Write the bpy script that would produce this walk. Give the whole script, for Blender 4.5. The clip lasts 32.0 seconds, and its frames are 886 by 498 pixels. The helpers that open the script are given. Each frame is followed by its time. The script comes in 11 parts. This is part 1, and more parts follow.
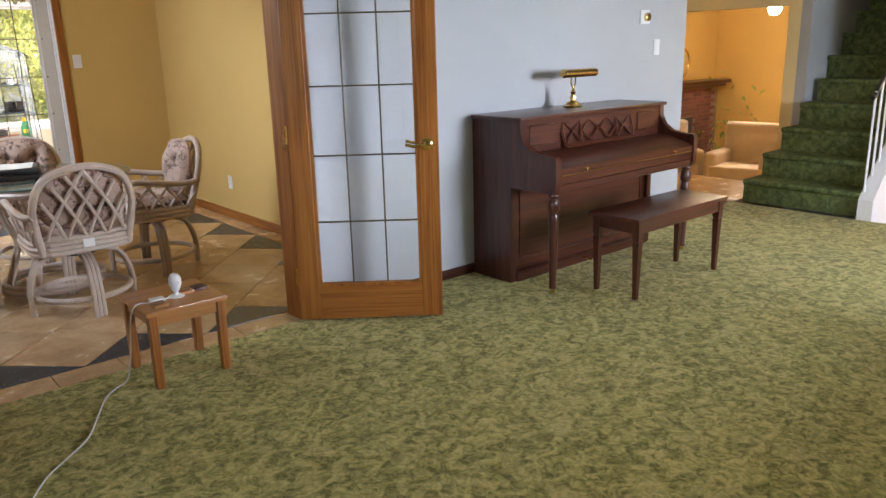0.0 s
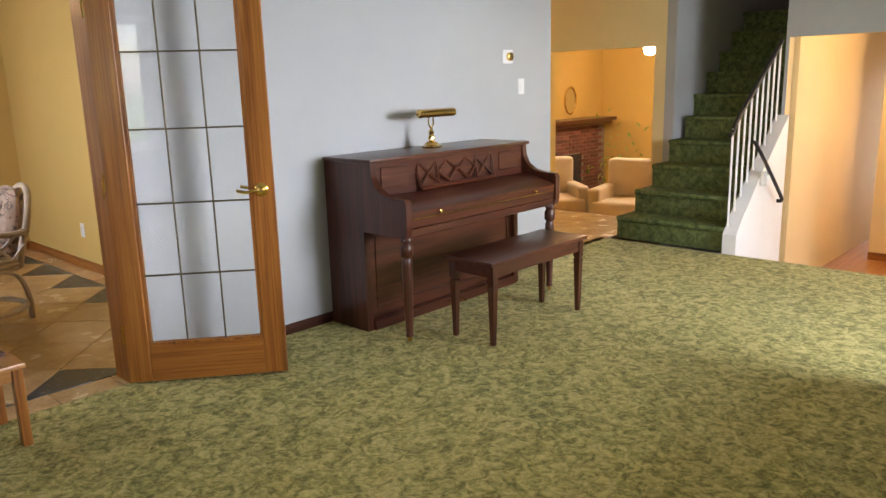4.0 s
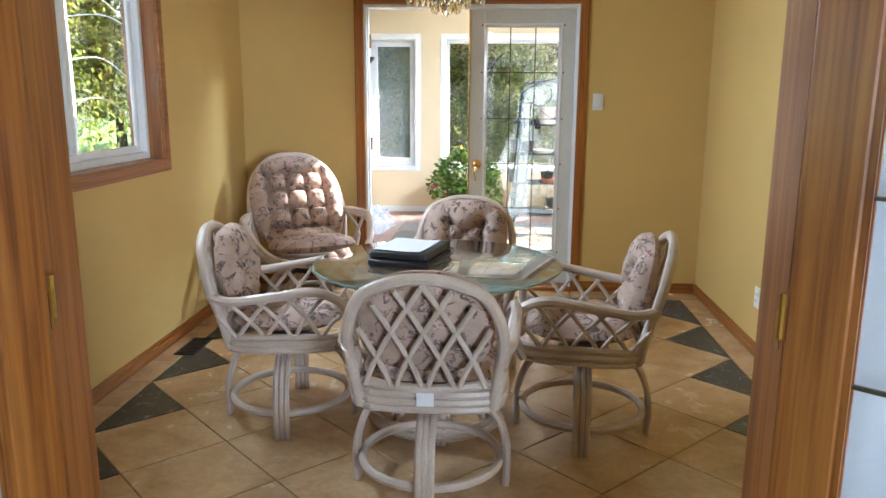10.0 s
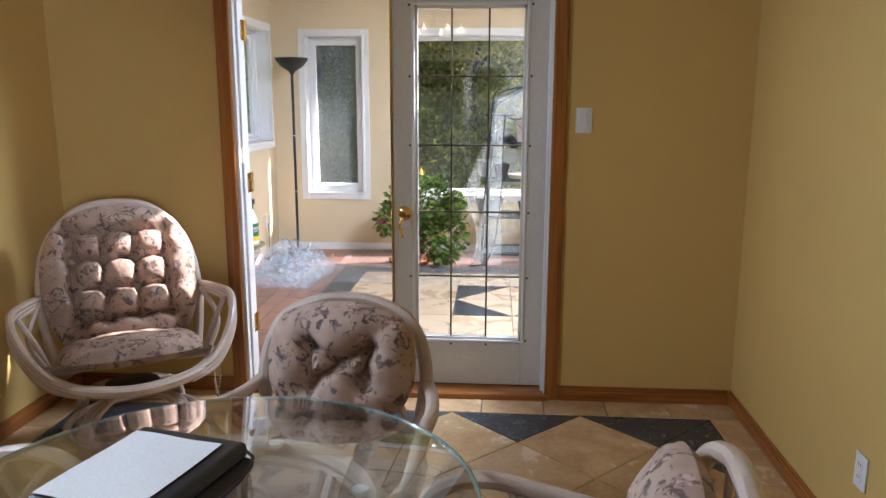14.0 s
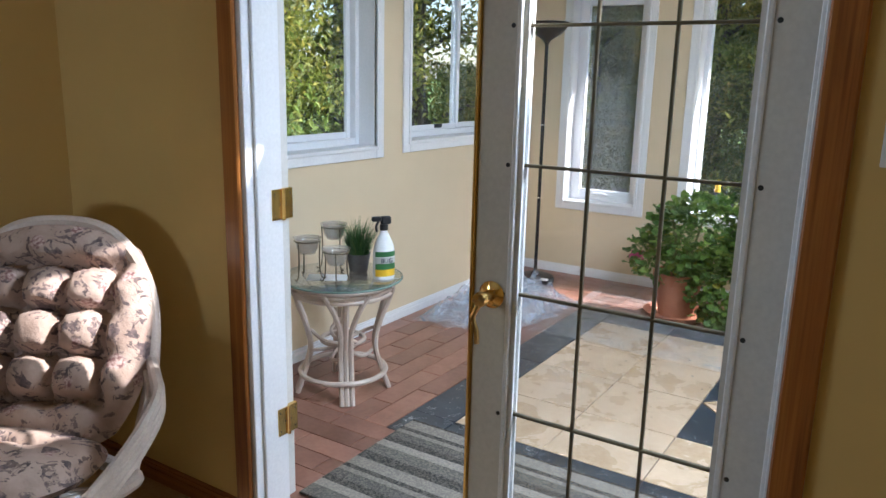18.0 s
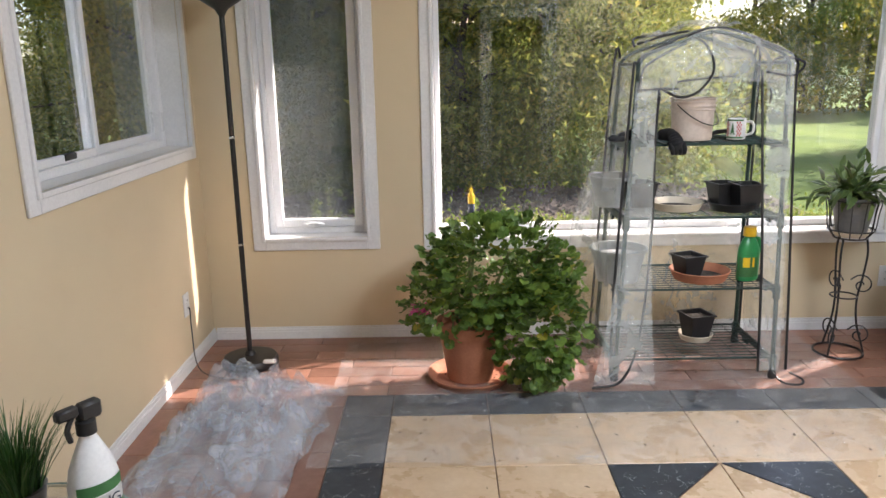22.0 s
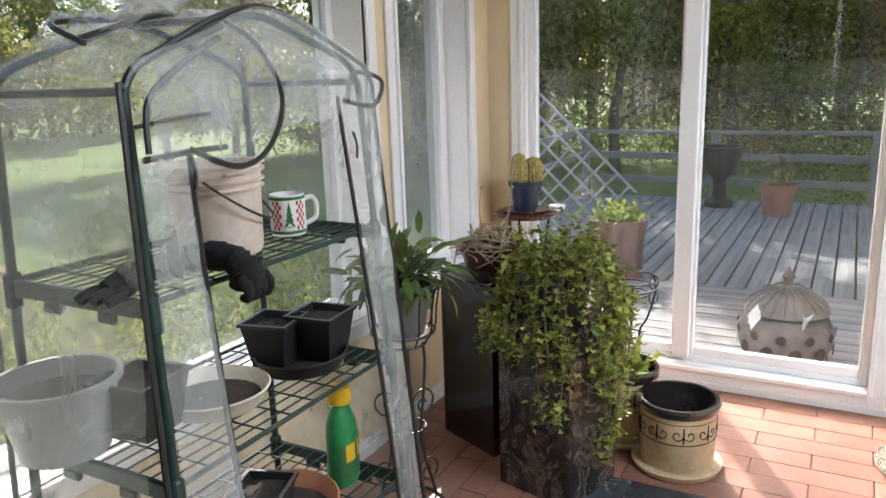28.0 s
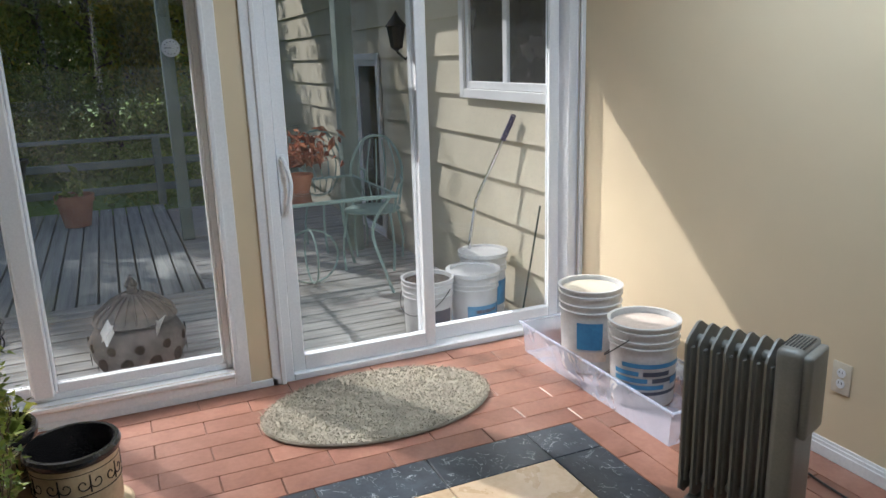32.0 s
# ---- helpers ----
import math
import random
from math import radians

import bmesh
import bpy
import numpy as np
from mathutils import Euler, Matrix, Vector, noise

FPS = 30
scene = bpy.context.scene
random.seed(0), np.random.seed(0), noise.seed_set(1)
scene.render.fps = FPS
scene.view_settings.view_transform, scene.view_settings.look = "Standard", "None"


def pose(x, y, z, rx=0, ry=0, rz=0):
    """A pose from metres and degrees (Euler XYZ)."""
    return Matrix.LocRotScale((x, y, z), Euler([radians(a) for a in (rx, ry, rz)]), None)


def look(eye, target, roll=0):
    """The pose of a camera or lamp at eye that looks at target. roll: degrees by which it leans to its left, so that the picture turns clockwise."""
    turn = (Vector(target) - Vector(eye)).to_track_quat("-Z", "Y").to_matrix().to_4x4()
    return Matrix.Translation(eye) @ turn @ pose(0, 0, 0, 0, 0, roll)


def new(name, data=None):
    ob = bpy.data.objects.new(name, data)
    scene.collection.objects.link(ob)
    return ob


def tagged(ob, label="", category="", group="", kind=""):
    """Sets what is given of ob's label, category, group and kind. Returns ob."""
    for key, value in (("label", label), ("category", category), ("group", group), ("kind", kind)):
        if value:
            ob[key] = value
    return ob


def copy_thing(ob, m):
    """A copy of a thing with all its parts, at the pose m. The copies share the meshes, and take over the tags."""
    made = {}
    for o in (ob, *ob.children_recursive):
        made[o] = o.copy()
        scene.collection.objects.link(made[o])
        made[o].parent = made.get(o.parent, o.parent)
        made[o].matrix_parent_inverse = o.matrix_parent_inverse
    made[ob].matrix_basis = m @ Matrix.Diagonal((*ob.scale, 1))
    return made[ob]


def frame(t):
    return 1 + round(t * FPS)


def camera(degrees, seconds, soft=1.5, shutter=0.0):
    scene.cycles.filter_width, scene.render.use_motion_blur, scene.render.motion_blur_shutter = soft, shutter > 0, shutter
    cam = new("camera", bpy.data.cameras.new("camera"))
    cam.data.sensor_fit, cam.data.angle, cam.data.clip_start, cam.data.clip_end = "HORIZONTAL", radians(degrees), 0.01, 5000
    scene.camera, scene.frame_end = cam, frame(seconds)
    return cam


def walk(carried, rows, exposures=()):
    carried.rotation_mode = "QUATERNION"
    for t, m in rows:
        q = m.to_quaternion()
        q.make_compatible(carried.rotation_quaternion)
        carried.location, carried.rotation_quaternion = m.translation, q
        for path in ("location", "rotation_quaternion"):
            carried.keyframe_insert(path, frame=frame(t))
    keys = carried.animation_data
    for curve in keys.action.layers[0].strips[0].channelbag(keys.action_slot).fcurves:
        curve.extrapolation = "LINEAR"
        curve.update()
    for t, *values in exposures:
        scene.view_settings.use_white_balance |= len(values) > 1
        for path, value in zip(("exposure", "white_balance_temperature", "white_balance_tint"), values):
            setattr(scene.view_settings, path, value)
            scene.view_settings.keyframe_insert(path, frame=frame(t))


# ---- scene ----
cam = camera(61.2, 32.0)
PATH = [
    (0, (0.056, -0.165, 1.43), (1.3, 1.311, 0.907), -1.5),
    (0.5, (0.023, -0.186, 1.418), (1.438, 1.142, 0.935), -1.2),
    (1, (0.01, -0.211, 1.428), (1.559, 0.969, 0.97), -1.0),
    (1.5, (0.009, -0.222, 1.431), (1.659, 0.819, 0.989), -0.9),
    (2, (0.015, -0.258, 1.44), (1.725, 0.683, 1.001), -1.1),
    (2.5, (0.047, -0.267, 1.443), (1.78, 0.628, 1.0), -1.4),
    (4.5, (0.618, -0.26, 1.426), (1.808, 1.287, 0.99), -1.9),
    (5, (0.741, -0.175, 1.437), (1.667, 1.543, 1.0), -2.3),
    (5.5, (0.915, -0.076, 1.433), (1.561, 1.767, 1.002), -1.5),
    (6, (1.058, 0.035, 1.422), (1.448, 1.948, 0.988), -0.4),
    (6.5, (1.139, 0.236, 1.419), (1.371, 2.173, 0.975), -0.5),
    (7, (1.208, 0.445, 1.432), (1.349, 2.39, 0.991), -0.8),
    (7.5, (1.337, 0.681, 1.44), (1.358, 2.638, 1.028), 0.1),
    (8, (1.402, 0.892, 1.444), (1.305, 2.85, 1.047), 0.5),
    (8.5, (1.349, 1.095, 1.485), (1.207, 3.045, 1.064), -0.1),
    (9, (1.382, 1.364, 1.452), (1.207, 3.31, 1.024), -0.5),
    (9.5, (1.383, 1.618, 1.438), (1.226, 3.565, 1.009), 0.3),
    (10, (1.381, 1.852, 1.423), (1.24, 3.806, 1.019), 0.3),
    (10.5, (1.356, 2.119, 1.44), (1.225, 4.077, 1.051), 0.4),
    (11, (1.415, 2.346, 1.451), (1.297, 4.306, 1.073), 0.5),
    (11.5, (1.474, 2.57, 1.444), (1.362, 4.53, 1.061), 0.5),
    (12, (1.497, 2.811, 1.444), (1.392, 4.768, 1.049), 0.5),
    (12.5, (1.549, 3.048, 1.446), (1.448, 5.003, 1.035), 0.5),
    (13, (1.617, 3.279, 1.46), (1.524, 5.232, 1.044), 0.4),
    (13.5, (1.64, 3.518, 1.458), (1.537, 5.474, 1.052), 0.3),
    (14, (1.678, 3.735, 1.471), (1.538, 5.691, 1.08), 0.1),
    (14.5, (1.778, 3.965, 1.478), (1.602, 5.923, 1.107), -0.3),
    (16.5, (2.212, 5.026, 1.467), (1.468, 6.831, 1.036), -0.0),
    (17, (2.19, 5.292, 1.443), (1.322, 7.04, 1.006), 0.5),
    (17.5, (2.161, 5.535, 1.455), (1.185, 7.223, 1.007), 0.7),
    (18, (2.111, 5.766, 1.459), (1.059, 7.407, 1.011), 1.3),
    (18.5, (1.964, 5.956, 1.465), (0.895, 7.587, 1.022), 0.4),
    (19, (1.796, 6.126, 1.478), (0.765, 7.781, 1.036), 0.3),
    (19.5, (1.658, 6.336, 1.467), (0.695, 8.03, 1.017), 0.5),
    (20, (1.467, 6.498, 1.466), (0.613, 8.247, 1.005), 0.4),
    (20.5, (1.221, 6.658, 1.444), (0.544, 8.482, 0.982), -0.2),
    (21, (1.08, 6.842, 1.446), (0.61, 8.729, 0.978), -0.8),
    (21.5, (0.942, 6.98, 1.447), (0.708, 8.909, 0.977), -1.2),
    (22, (0.799, 7.092, 1.449), (0.789, 9.035, 0.976), -1.1),
    (22.5, (0.775, 7.223, 1.447), (0.943, 9.157, 0.964), -0.6),
    (23, (0.8, 7.393, 1.454), (1.097, 9.311, 0.972), 0.1),
    (23.5, (0.782, 7.565, 1.443), (1.186, 9.463, 0.958), 0.9),
    (24, (0.757, 7.838, 1.474), (1.242, 9.717, 0.993), 0.9),
    (24.5, (0.776, 8.033, 1.464), (1.33, 9.898, 1.002), 0.7),
    (26.5, (0.734, 8.994, 1.455), (1.964, 10.498, 0.982), -0.4),
    (27, (0.784, 9.18, 1.456), (2.204, 10.511, 0.994), -1.1),
    (27.5, (0.795, 9.322, 1.459), (2.372, 10.464, 1.001), -1.5),
    (28, (0.812, 9.437, 1.453), (2.517, 10.376, 0.996), -1.9),
    (28.5, (0.894, 9.513, 1.447), (2.701, 10.233, 0.983), -2.0),
    (29, (0.961, 9.564, 1.451), (2.842, 10.052, 0.978), -1.9),
    (29.5, (0.977, 9.613, 1.459), (2.903, 9.859, 0.978), -1.8),
    (30, (0.959, 9.667, 1.464), (2.9, 9.666, 0.983), -1.9),
    (30.5, (0.947, 9.697, 1.468), (2.871, 9.453, 0.979), -2.0),
    (31, (0.928, 9.684, 1.473), (2.812, 9.235, 0.976), -2.2),
    (31.5, (0.921, 9.685, 1.461), (2.753, 9.054, 0.965), -2.0),
    (32, (0.918, 9.681, 1.458), (2.694, 8.907, 0.959), -1.8),
]
walk(cam, [(t, look(eye, target, roll)) for t, eye, target, roll in PATH],
     [(0, 2.3, 6600, 20), (1.2, 2.2, 6800, 19), (2.2, 2.2, 8000, 19), (2.5, 2.2, 8000, 19), (4.5, 2.4, 7000, 20), (6, 2.4, 6900, 17), (8, 2.35, 6800, 16), (9, 2.4, 6600, 17), (10, 2.4, 5900, 11), (12, 1.9, 6300, 22), (14, 1.65, 6100, 19), (18, 1.15, 5700, 12),
      (20, 1.0, 5900, 14), (21.5, 0.95, 6500, 17), (23, 0.8, 6900, 20), (26, 1.0, 6600, 18), (28, 0.85, 6400, 15), (30, 0.3, 6100, 12), (32, -0.35, 6000, 10)])

# ---- world, sun, exposure ----
SUN_DIR = Vector((-1.0, -0.57, -0.91)).normalized()
world = bpy.data.worlds.new("world")
scene.world = world
world.use_nodes = True
wn = world.node_tree.nodes
sky = wn.new("ShaderNodeTexSky")
sky.sky_type = 'NISHITA'
sky.sun_disc = False
sky.sun_elevation = math.asin(-SUN_DIR.z)
sky.sun_rotation = math.atan2(-SUN_DIR.x, -SUN_DIR.y)
world.node_tree.links.new(sky.outputs[0], wn["Background"].inputs[0])
wn["Background"].inputs[1].default_value = 0.15
sun = new("sun", bpy.data.lights.new("sun", 'SUN'))
sun.data.energy = 5.0
sun.data.angle = radians(0.5)
sun.data.color = (1.0, 0.95, 0.87)
sun.matrix_world = SUN_DIR.to_track_quat('-Z', 'Y').to_matrix().to_4x4()
scene.view_settings.exposure = 0.0


def window_light(name, place, target, w, h, watts, color):
    """An area lamp that fills a window's opening."""
    lamp = new(name, bpy.data.lights.new(name, 'AREA'))
    lamp.data.shape = 'RECTANGLE'
    lamp.data.size, lamp.data.size_y = w, h
    lamp.data.energy = watts
    lamp.data.color = color
    lamp.matrix_world = look(place, target)
    return lamp


DAY = (0.72, 0.87, 1.0)
# added lamps; the living room windows they stand in are assumed and unseen
window_light("window_light_living_south", (4.7, -3.53, 1.6), (3.9, 0.6, -0.5), 1.8, 1.3, 50, (0.74, 0.87, 1.0)).data.spread = radians(112)
# warm narrow lamp, added to brighten the sofa
window_light("window_light_living_west", (-2.93, 0.2, 1.4), (2.4, -0.6, -0.3), 2.2, 1.1, 8.5, (1.0, 0.93, 0.84)).data.spread = radians(72)
# daylight in the upper part of the dining window
window_light("window_light_dining", (-0.46, 5.22, 2.02), (2.2, 5.22, 0.9), 1.2, 0.16, 7, DAY).data.spread = radians(112)
# daylight that falls through the sunroom skylight
window_light("window_light_skylight", (2.44, 8.185, 2.60), (2.20, 8.80, 0.0), 1.04, 0.48, 58, DAY)
window_light("doorway_light_hall", (12.55, 1.6, 0.45), (9.0, 1.9, 0.2), 0.75, 1.8, 5, (1.0, 0.95, 0.88))


# ---- materials ----
def node_mat(name):
    m = bpy.data.materials.new(name)
    m.use_nodes = True
    t = m.node_tree
    return m, t, t.nodes["Principled BSDF"]


def coords(t, stretch=(1, 1, 1), space="Object"):
    tc = t.nodes.new("ShaderNodeTexCoord")
    mp = t.nodes.new("ShaderNodeMapping")
    mp.inputs["Scale"].default_value = stretch
    t.links.new(tc.outputs[space], mp.inputs[0])
    return mp.outputs[0]


def noise_fac(t, vec, scale, detail=4.0, rough=0.55, distort=0.0):
    n = t.nodes.new("ShaderNodeTexNoise")
    n.inputs["Scale"].default_value = scale
    n.inputs["Detail"].default_value = detail
    n.inputs["Roughness"].default_value = rough
    n.inputs["Distortion"].default_value = distort
    t.links.new(vec, n.inputs["Vector"])
    return n.outputs["Fac"]


def ramp(t, fac, stops):
    r = t.nodes.new("ShaderNodeValToRGB")
    e = r.color_ramp.elements
    while len(e) < len(stops):
        e.new(0.5)
    for el, (p, c) in zip(e, stops):
        el.position = p
        el.color = (*c, 1) if len(c) == 3 else c
    t.links.new(fac, r.inputs[0])
    return r.outputs[0]


def mix(t, fac, a, b, mode='MIX'):
    n = t.nodes.new("ShaderNodeMix")
    n.data_type, n.blend_type = 'RGBA', mode
    for k, v in ((0, fac), (6, a), (7, b)):
        if hasattr(v, "links"):
            t.links.new(v, n.inputs[k])
        else:
            n.inputs[k].default_value = v if k == 0 else (*v, 1)
    return n.outputs[2]


def bump(t, bsdf, fac, strength, dist=0.01, prev=None):
    b = t.nodes.new("ShaderNodeBump")
    b.inputs["Strength"].default_value = strength
    b.inputs["Distance"].default_value = dist
    t.links.new(fac, b.inputs["Height"])
    if prev:
        t.links.new(prev, b.inputs["Normal"])
    t.links.new(b.outputs[0], bsdf.inputs["Normal"])
    return b.outputs[0]


def surf(name, c1, c2, scale=3.0, fine=60.0, rough=0.6, bumps=0.1, metal=0.0, stretch=(1, 1, 1), spread=(0.35, 0.65), vary=0.0, coat=0.0, spec=0.5):
    """A surface with large patches between two colours, fine grain, uneven gloss and fine relief."""
    m, t, b = node_mat(name)
    v = coords(t, stretch)
    big = noise_fac(t, v, scale, 5)
    small = noise_fac(t, v, fine, 3)
    col = ramp(t, big, [(spread[0], c1), (spread[1], c2)])
    col = mix(t, 0.22, col, ramp(t, small, [(0.3, tuple(x * 0.8 for x in c1)), (0.7, tuple(min(1, x * 1.15) for x in c2))]))
    if vary:
        oi = t.nodes.new("ShaderNodeObjectInfo")
        col = mix(t, vary, col, ramp(t, oi.outputs["Random"], [(0.0, tuple(x * 0.6 for x in c1)), (1.0, tuple(min(1, x * 1.35) for x in c2))]))
    t.links.new(col, b.inputs["Base Color"])
    rr = t.nodes.new("ShaderNodeMapRange")
    rr.inputs["To Min"].default_value = max(0.02, rough - 0.08)
    rr.inputs["To Max"].default_value = min(1.0, rough + 0.08)
    t.links.new(big, rr.inputs["Value"])
    t.links.new(rr.outputs[0], b.inputs["Roughness"])
    b.inputs["Metallic"].default_value = metal
    b.inputs["Coat Weight"].default_value = coat
    b.inputs["Specular IOR Level"].default_value = spec
    if bumps:
        bump(t, b, small, bumps, 0.004)
    return m


def wood(name, dark, mid, light, axis='z', scale=1.0, rough=0.35, coat=0.25):
    """Straight-grained wood with long streaks along an axis."""
    m, t, b = node_mat(name)
    st = {'x': (0.7, 14, 14), 'y': (14, 0.7, 14), 'z': (14, 14, 0.7)}[axis]
    v = coords(t, tuple(s * scale for s in st))
    g1 = noise_fac(t, v, 1.6, 6, 0.6, 0.6)
    st2 = {'x': (2, 130, 130), 'y': (130, 2, 130), 'z': (130, 130, 2)}[axis]
    g2 = noise_fac(t, coords(t, tuple(s * scale for s in st2)), 1.0, 3)
    col = ramp(t, g1, [(0.30, dark), (0.48, mid), (0.68, light)])
    col = mix(t, 0.30, col, ramp(t, g2, [(0.35, dark), (0.6, light)]))
    t.links.new(col, b.inputs["Base Color"])
    b.inputs["Roughness"].default_value = rough
    b.inputs["Coat Weight"].default_value = coat
    b.inputs["Coat Roughness"].default_value = 0.2
    bump(t, b, g2, 0.12, 0.002)
    return m


def glass_mat(name, tint=(1, 1, 1), rough=0.0):
    m, t, b = node_mat(name)
    b.inputs["Base Color"].default_value = (*tint, 1)
    b.inputs["Transmission Weight"].default_value = 1.0
    b.inputs["Roughness"].default_value = rough
    b.inputs["IOR"].default_value = 1.45
    return m


def dusty_glass(name, least, most):
    """Window glass with a thin uneven film of dust and rain streaks on it."""
    m, t, b = node_mat(name)
    b.inputs["Base Color"].default_value = (1, 1, 1, 1)
    b.inputs["Transmission Weight"].default_value = 1.0
    b.inputs["Roughness"].default_value = 0.0
    b.inputs["IOR"].default_value = 1.45
    n1 = noise_fac(t, coords(t), 2.2, 4, 0.6)
    n2 = noise_fac(t, coords(t, (9, 9, 0.8)), 3, 4, 0.7, 0.6)
    ad = t.nodes.new("ShaderNodeMath")
    ad.operation = 'MULTIPLY'
    t.links.new(n1, ad.inputs[0])
    t.links.new(n2, ad.inputs[1])
    mr = t.nodes.new("ShaderNodeMapRange")
    mr.inputs["From Min"].default_value, mr.inputs["From Max"].default_value = 0.12, 0.42
    mr.inputs["To Min"].default_value, mr.inputs["To Max"].default_value = least, most
    t.links.new(ad.outputs[0], mr.inputs["Value"])
    tr = t.nodes.new("ShaderNodeBsdfTranslucent")
    tr.inputs[0].default_value = (0.72, 0.74, 0.74, 1)
    mx = t.nodes.new("ShaderNodeMixShader")
    t.links.new(mr.outputs[0], mx.inputs[0])
    t.links.new(b.outputs[0], mx.inputs[1])
    t.links.new(tr.outputs[0], mx.inputs[2])
    t.links.new(mx.outputs[0], t.nodes["Material Output"].inputs[0])
    return m


def sheet_glass(name, tint):
    """Flat glass that is looked through without bending: clear, with a gloss that grows at grazing angles."""
    m, t, b = node_mat(name)
    tr = t.nodes.new("ShaderNodeBsdfTransparent")
    tr.inputs[0].default_value = (*tint, 1)
    gl = t.nodes.new("ShaderNodeBsdfGlossy")
    gl.inputs["Roughness"].default_value = 0.02
    fr = t.nodes.new("ShaderNodeLayerWeight")
    pw = t.nodes.new("ShaderNodeMath")
    pw.operation = 'POWER'
    pw.inputs[1].default_value = 2.4
    t.links.new(fr.outputs["Facing"], pw.inputs[0])
    ad = t.nodes.new("ShaderNodeMath")
    ad.operation = 'MULTIPLY_ADD'
    ad.inputs[1].default_value, ad.inputs[2].default_value = 0.90, 0.08
    t.links.new(pw.outputs[0], ad.inputs[0])
    mx = t.nodes.new("ShaderNodeMixShader")
    t.links.new(ad.outputs[0], mx.inputs[0])
    t.links.new(tr.outputs[0], mx.inputs[1])
    t.links.new(gl.outputs[0], mx.inputs[2])
    t.links.new(mx.outputs[0], t.nodes["Material Output"].inputs[0])
    return m


def paint_wall(name, c):
    """Roller-painted drywall: faint large blotches and orange-peel relief."""
    m, t, b = node_mat(name)
    v = coords(t)
    big = noise_fac(t, v, 0.9, 3)
    fine = noise_fac(t, v, 220, 2)
    mid = noise_fac(t, v, 9, 4)
    col = ramp(t, big, [(0.3, tuple(x * 0.95 for x in c)), (0.7, tuple(min(1, x * 1.04) for x in c))])
    col = mix(t, 0.10, col, ramp(t, mid, [(0.3, tuple(x * 0.85 for x in c)), (0.75, c)]))
    t.links.new(col, b.inputs["Base Color"])
    b.inputs["Roughness"].default_value = 0.62
    b.inputs["Specular IOR Level"].default_value = 0.35
    bump(t, b, fine, 0.10, 0.002)
    return m


M = {}
M["living_wall"] = paint_wall("living_wall_paint", (0.42, 0.43, 0.445))
# dark colour stands in for the shade at the living room's west end
M["west_wall_dimmed"] = paint_wall("dimmed_taupe_wall_paint", (0.22, 0.19, 0.155))
M["dining_wall"] = paint_wall("ochre_wall_paint", (0.62, 0.42, 0.145))
M["sun_wall"] = paint_wall("peach_wall_paint", (0.70, 0.575, 0.39))
M["hall_wall"] = paint_wall("hall_wall_paint", (0.72, 0.56, 0.32))
# family wall colour lightened: light on its front is put into the paint
M["family_wall_lit"] = paint_wall("family_wall_lit_paint", (0.80, 0.66, 0.36))
M["family_wall"] = paint_wall("family_wall_paint", (0.66, 0.43, 0.12))
M["ceiling"] = paint_wall("ceiling_paint", (0.80, 0.79, 0.76))
M["white"] = surf("white_trim_paint", (0.76, 0.76, 0.77), (0.82, 0.82, 0.82), 2, 90, 0.38, 0.05)
M["white_vinyl"] = surf("white_vinyl", (0.78, 0.79, 0.81), (0.84, 0.84, 0.85), 2, 120, 0.30, 0.03)
M["door_white"] = surf("off_white_door_paint", (0.62, 0.60, 0.56), (0.68, 0.66, 0.62), 2, 80, 0.40, 0.05)
M["oak_z"] = wood("oak_upright", (0.12, 0.030, 0.005), (0.30, 0.095, 0.015), (0.43, 0.165, 0.034), 'z')
M["oak_x"] = wood("oak_lengthwise_x", (0.12, 0.030, 0.005), (0.30, 0.095, 0.015), (0.43, 0.165, 0.034), 'x')
M["oak_y"] = wood("oak_lengthwise_y", (0.12, 0.030, 0.005), (0.30, 0.095, 0.015), (0.43, 0.165, 0.034), 'y')
M["mahogany"] = wood("mahogany", (0.018, 0.005, 0.003), (0.055, 0.013, 0.007), (0.105, 0.028, 0.013), 'x', 1.0, 0.30, 0.15)
M["mahogany_z"] = wood("mahogany_upright", (0.018, 0.005, 0.003), (0.055, 0.013, 0.007), (0.105, 0.028, 0.013), 'z', 1.0, 0.30, 0.15)
M["stool_wood"] = wood("orange_pine", (0.27, 0.10, 0.025), (0.40, 0.165, 0.045), (0.50, 0.23, 0.08), 'x', 1.2, 0.32, 0.3)
M["rattan"] = surf("whitewashed_rattan", (0.46, 0.36, 0.29), (0.62, 0.51, 0.43), 7, 160, 0.38, 0.12, stretch=(1, 1, 1), coat=0.15)
M["rattan_pink"] = surf("pinkish_rattan", (0.52, 0.40, 0.36), (0.66, 0.54, 0.48), 7, 160, 0.40, 0.12, coat=0.15)
M["brass"] = surf("polished_brass", (0.72, 0.46, 0.14), (0.80, 0.56, 0.22), 5, 90, 0.20, 0.02, metal=1.0)
M["black_metal"] = surf("black_painted_metal", (0.012, 0.012, 0.013), (0.022, 0.02, 0.02), 8, 140, 0.40, 0.08)
M["green_metal"] = surf("dark_green_coated_steel", (0.008, 0.028, 0.024), (0.016, 0.045, 0.038), 8, 120, 0.36, 0.06)
M["dark_came"] = surf("dark_brass_came", (0.10, 0.085, 0.05), (0.16, 0.13, 0.08), 9, 90, 0.4, 0.05, metal=0.8)
M["glass"] = glass_mat("clear_glass")
M["glass_dusty"] = dusty_glass("dusty_window_glass", 0.002, 0.016)
M["glass_green"] = sheet_glass("greenish_glass", (0.93, 0.965, 0.95))
M["glass_edge"] = surf("green_glass_edge", (0.10, 0.17, 0.14), (0.24, 0.34, 0.30), 9, 60, 0.08, 0.0, coat=0.5)
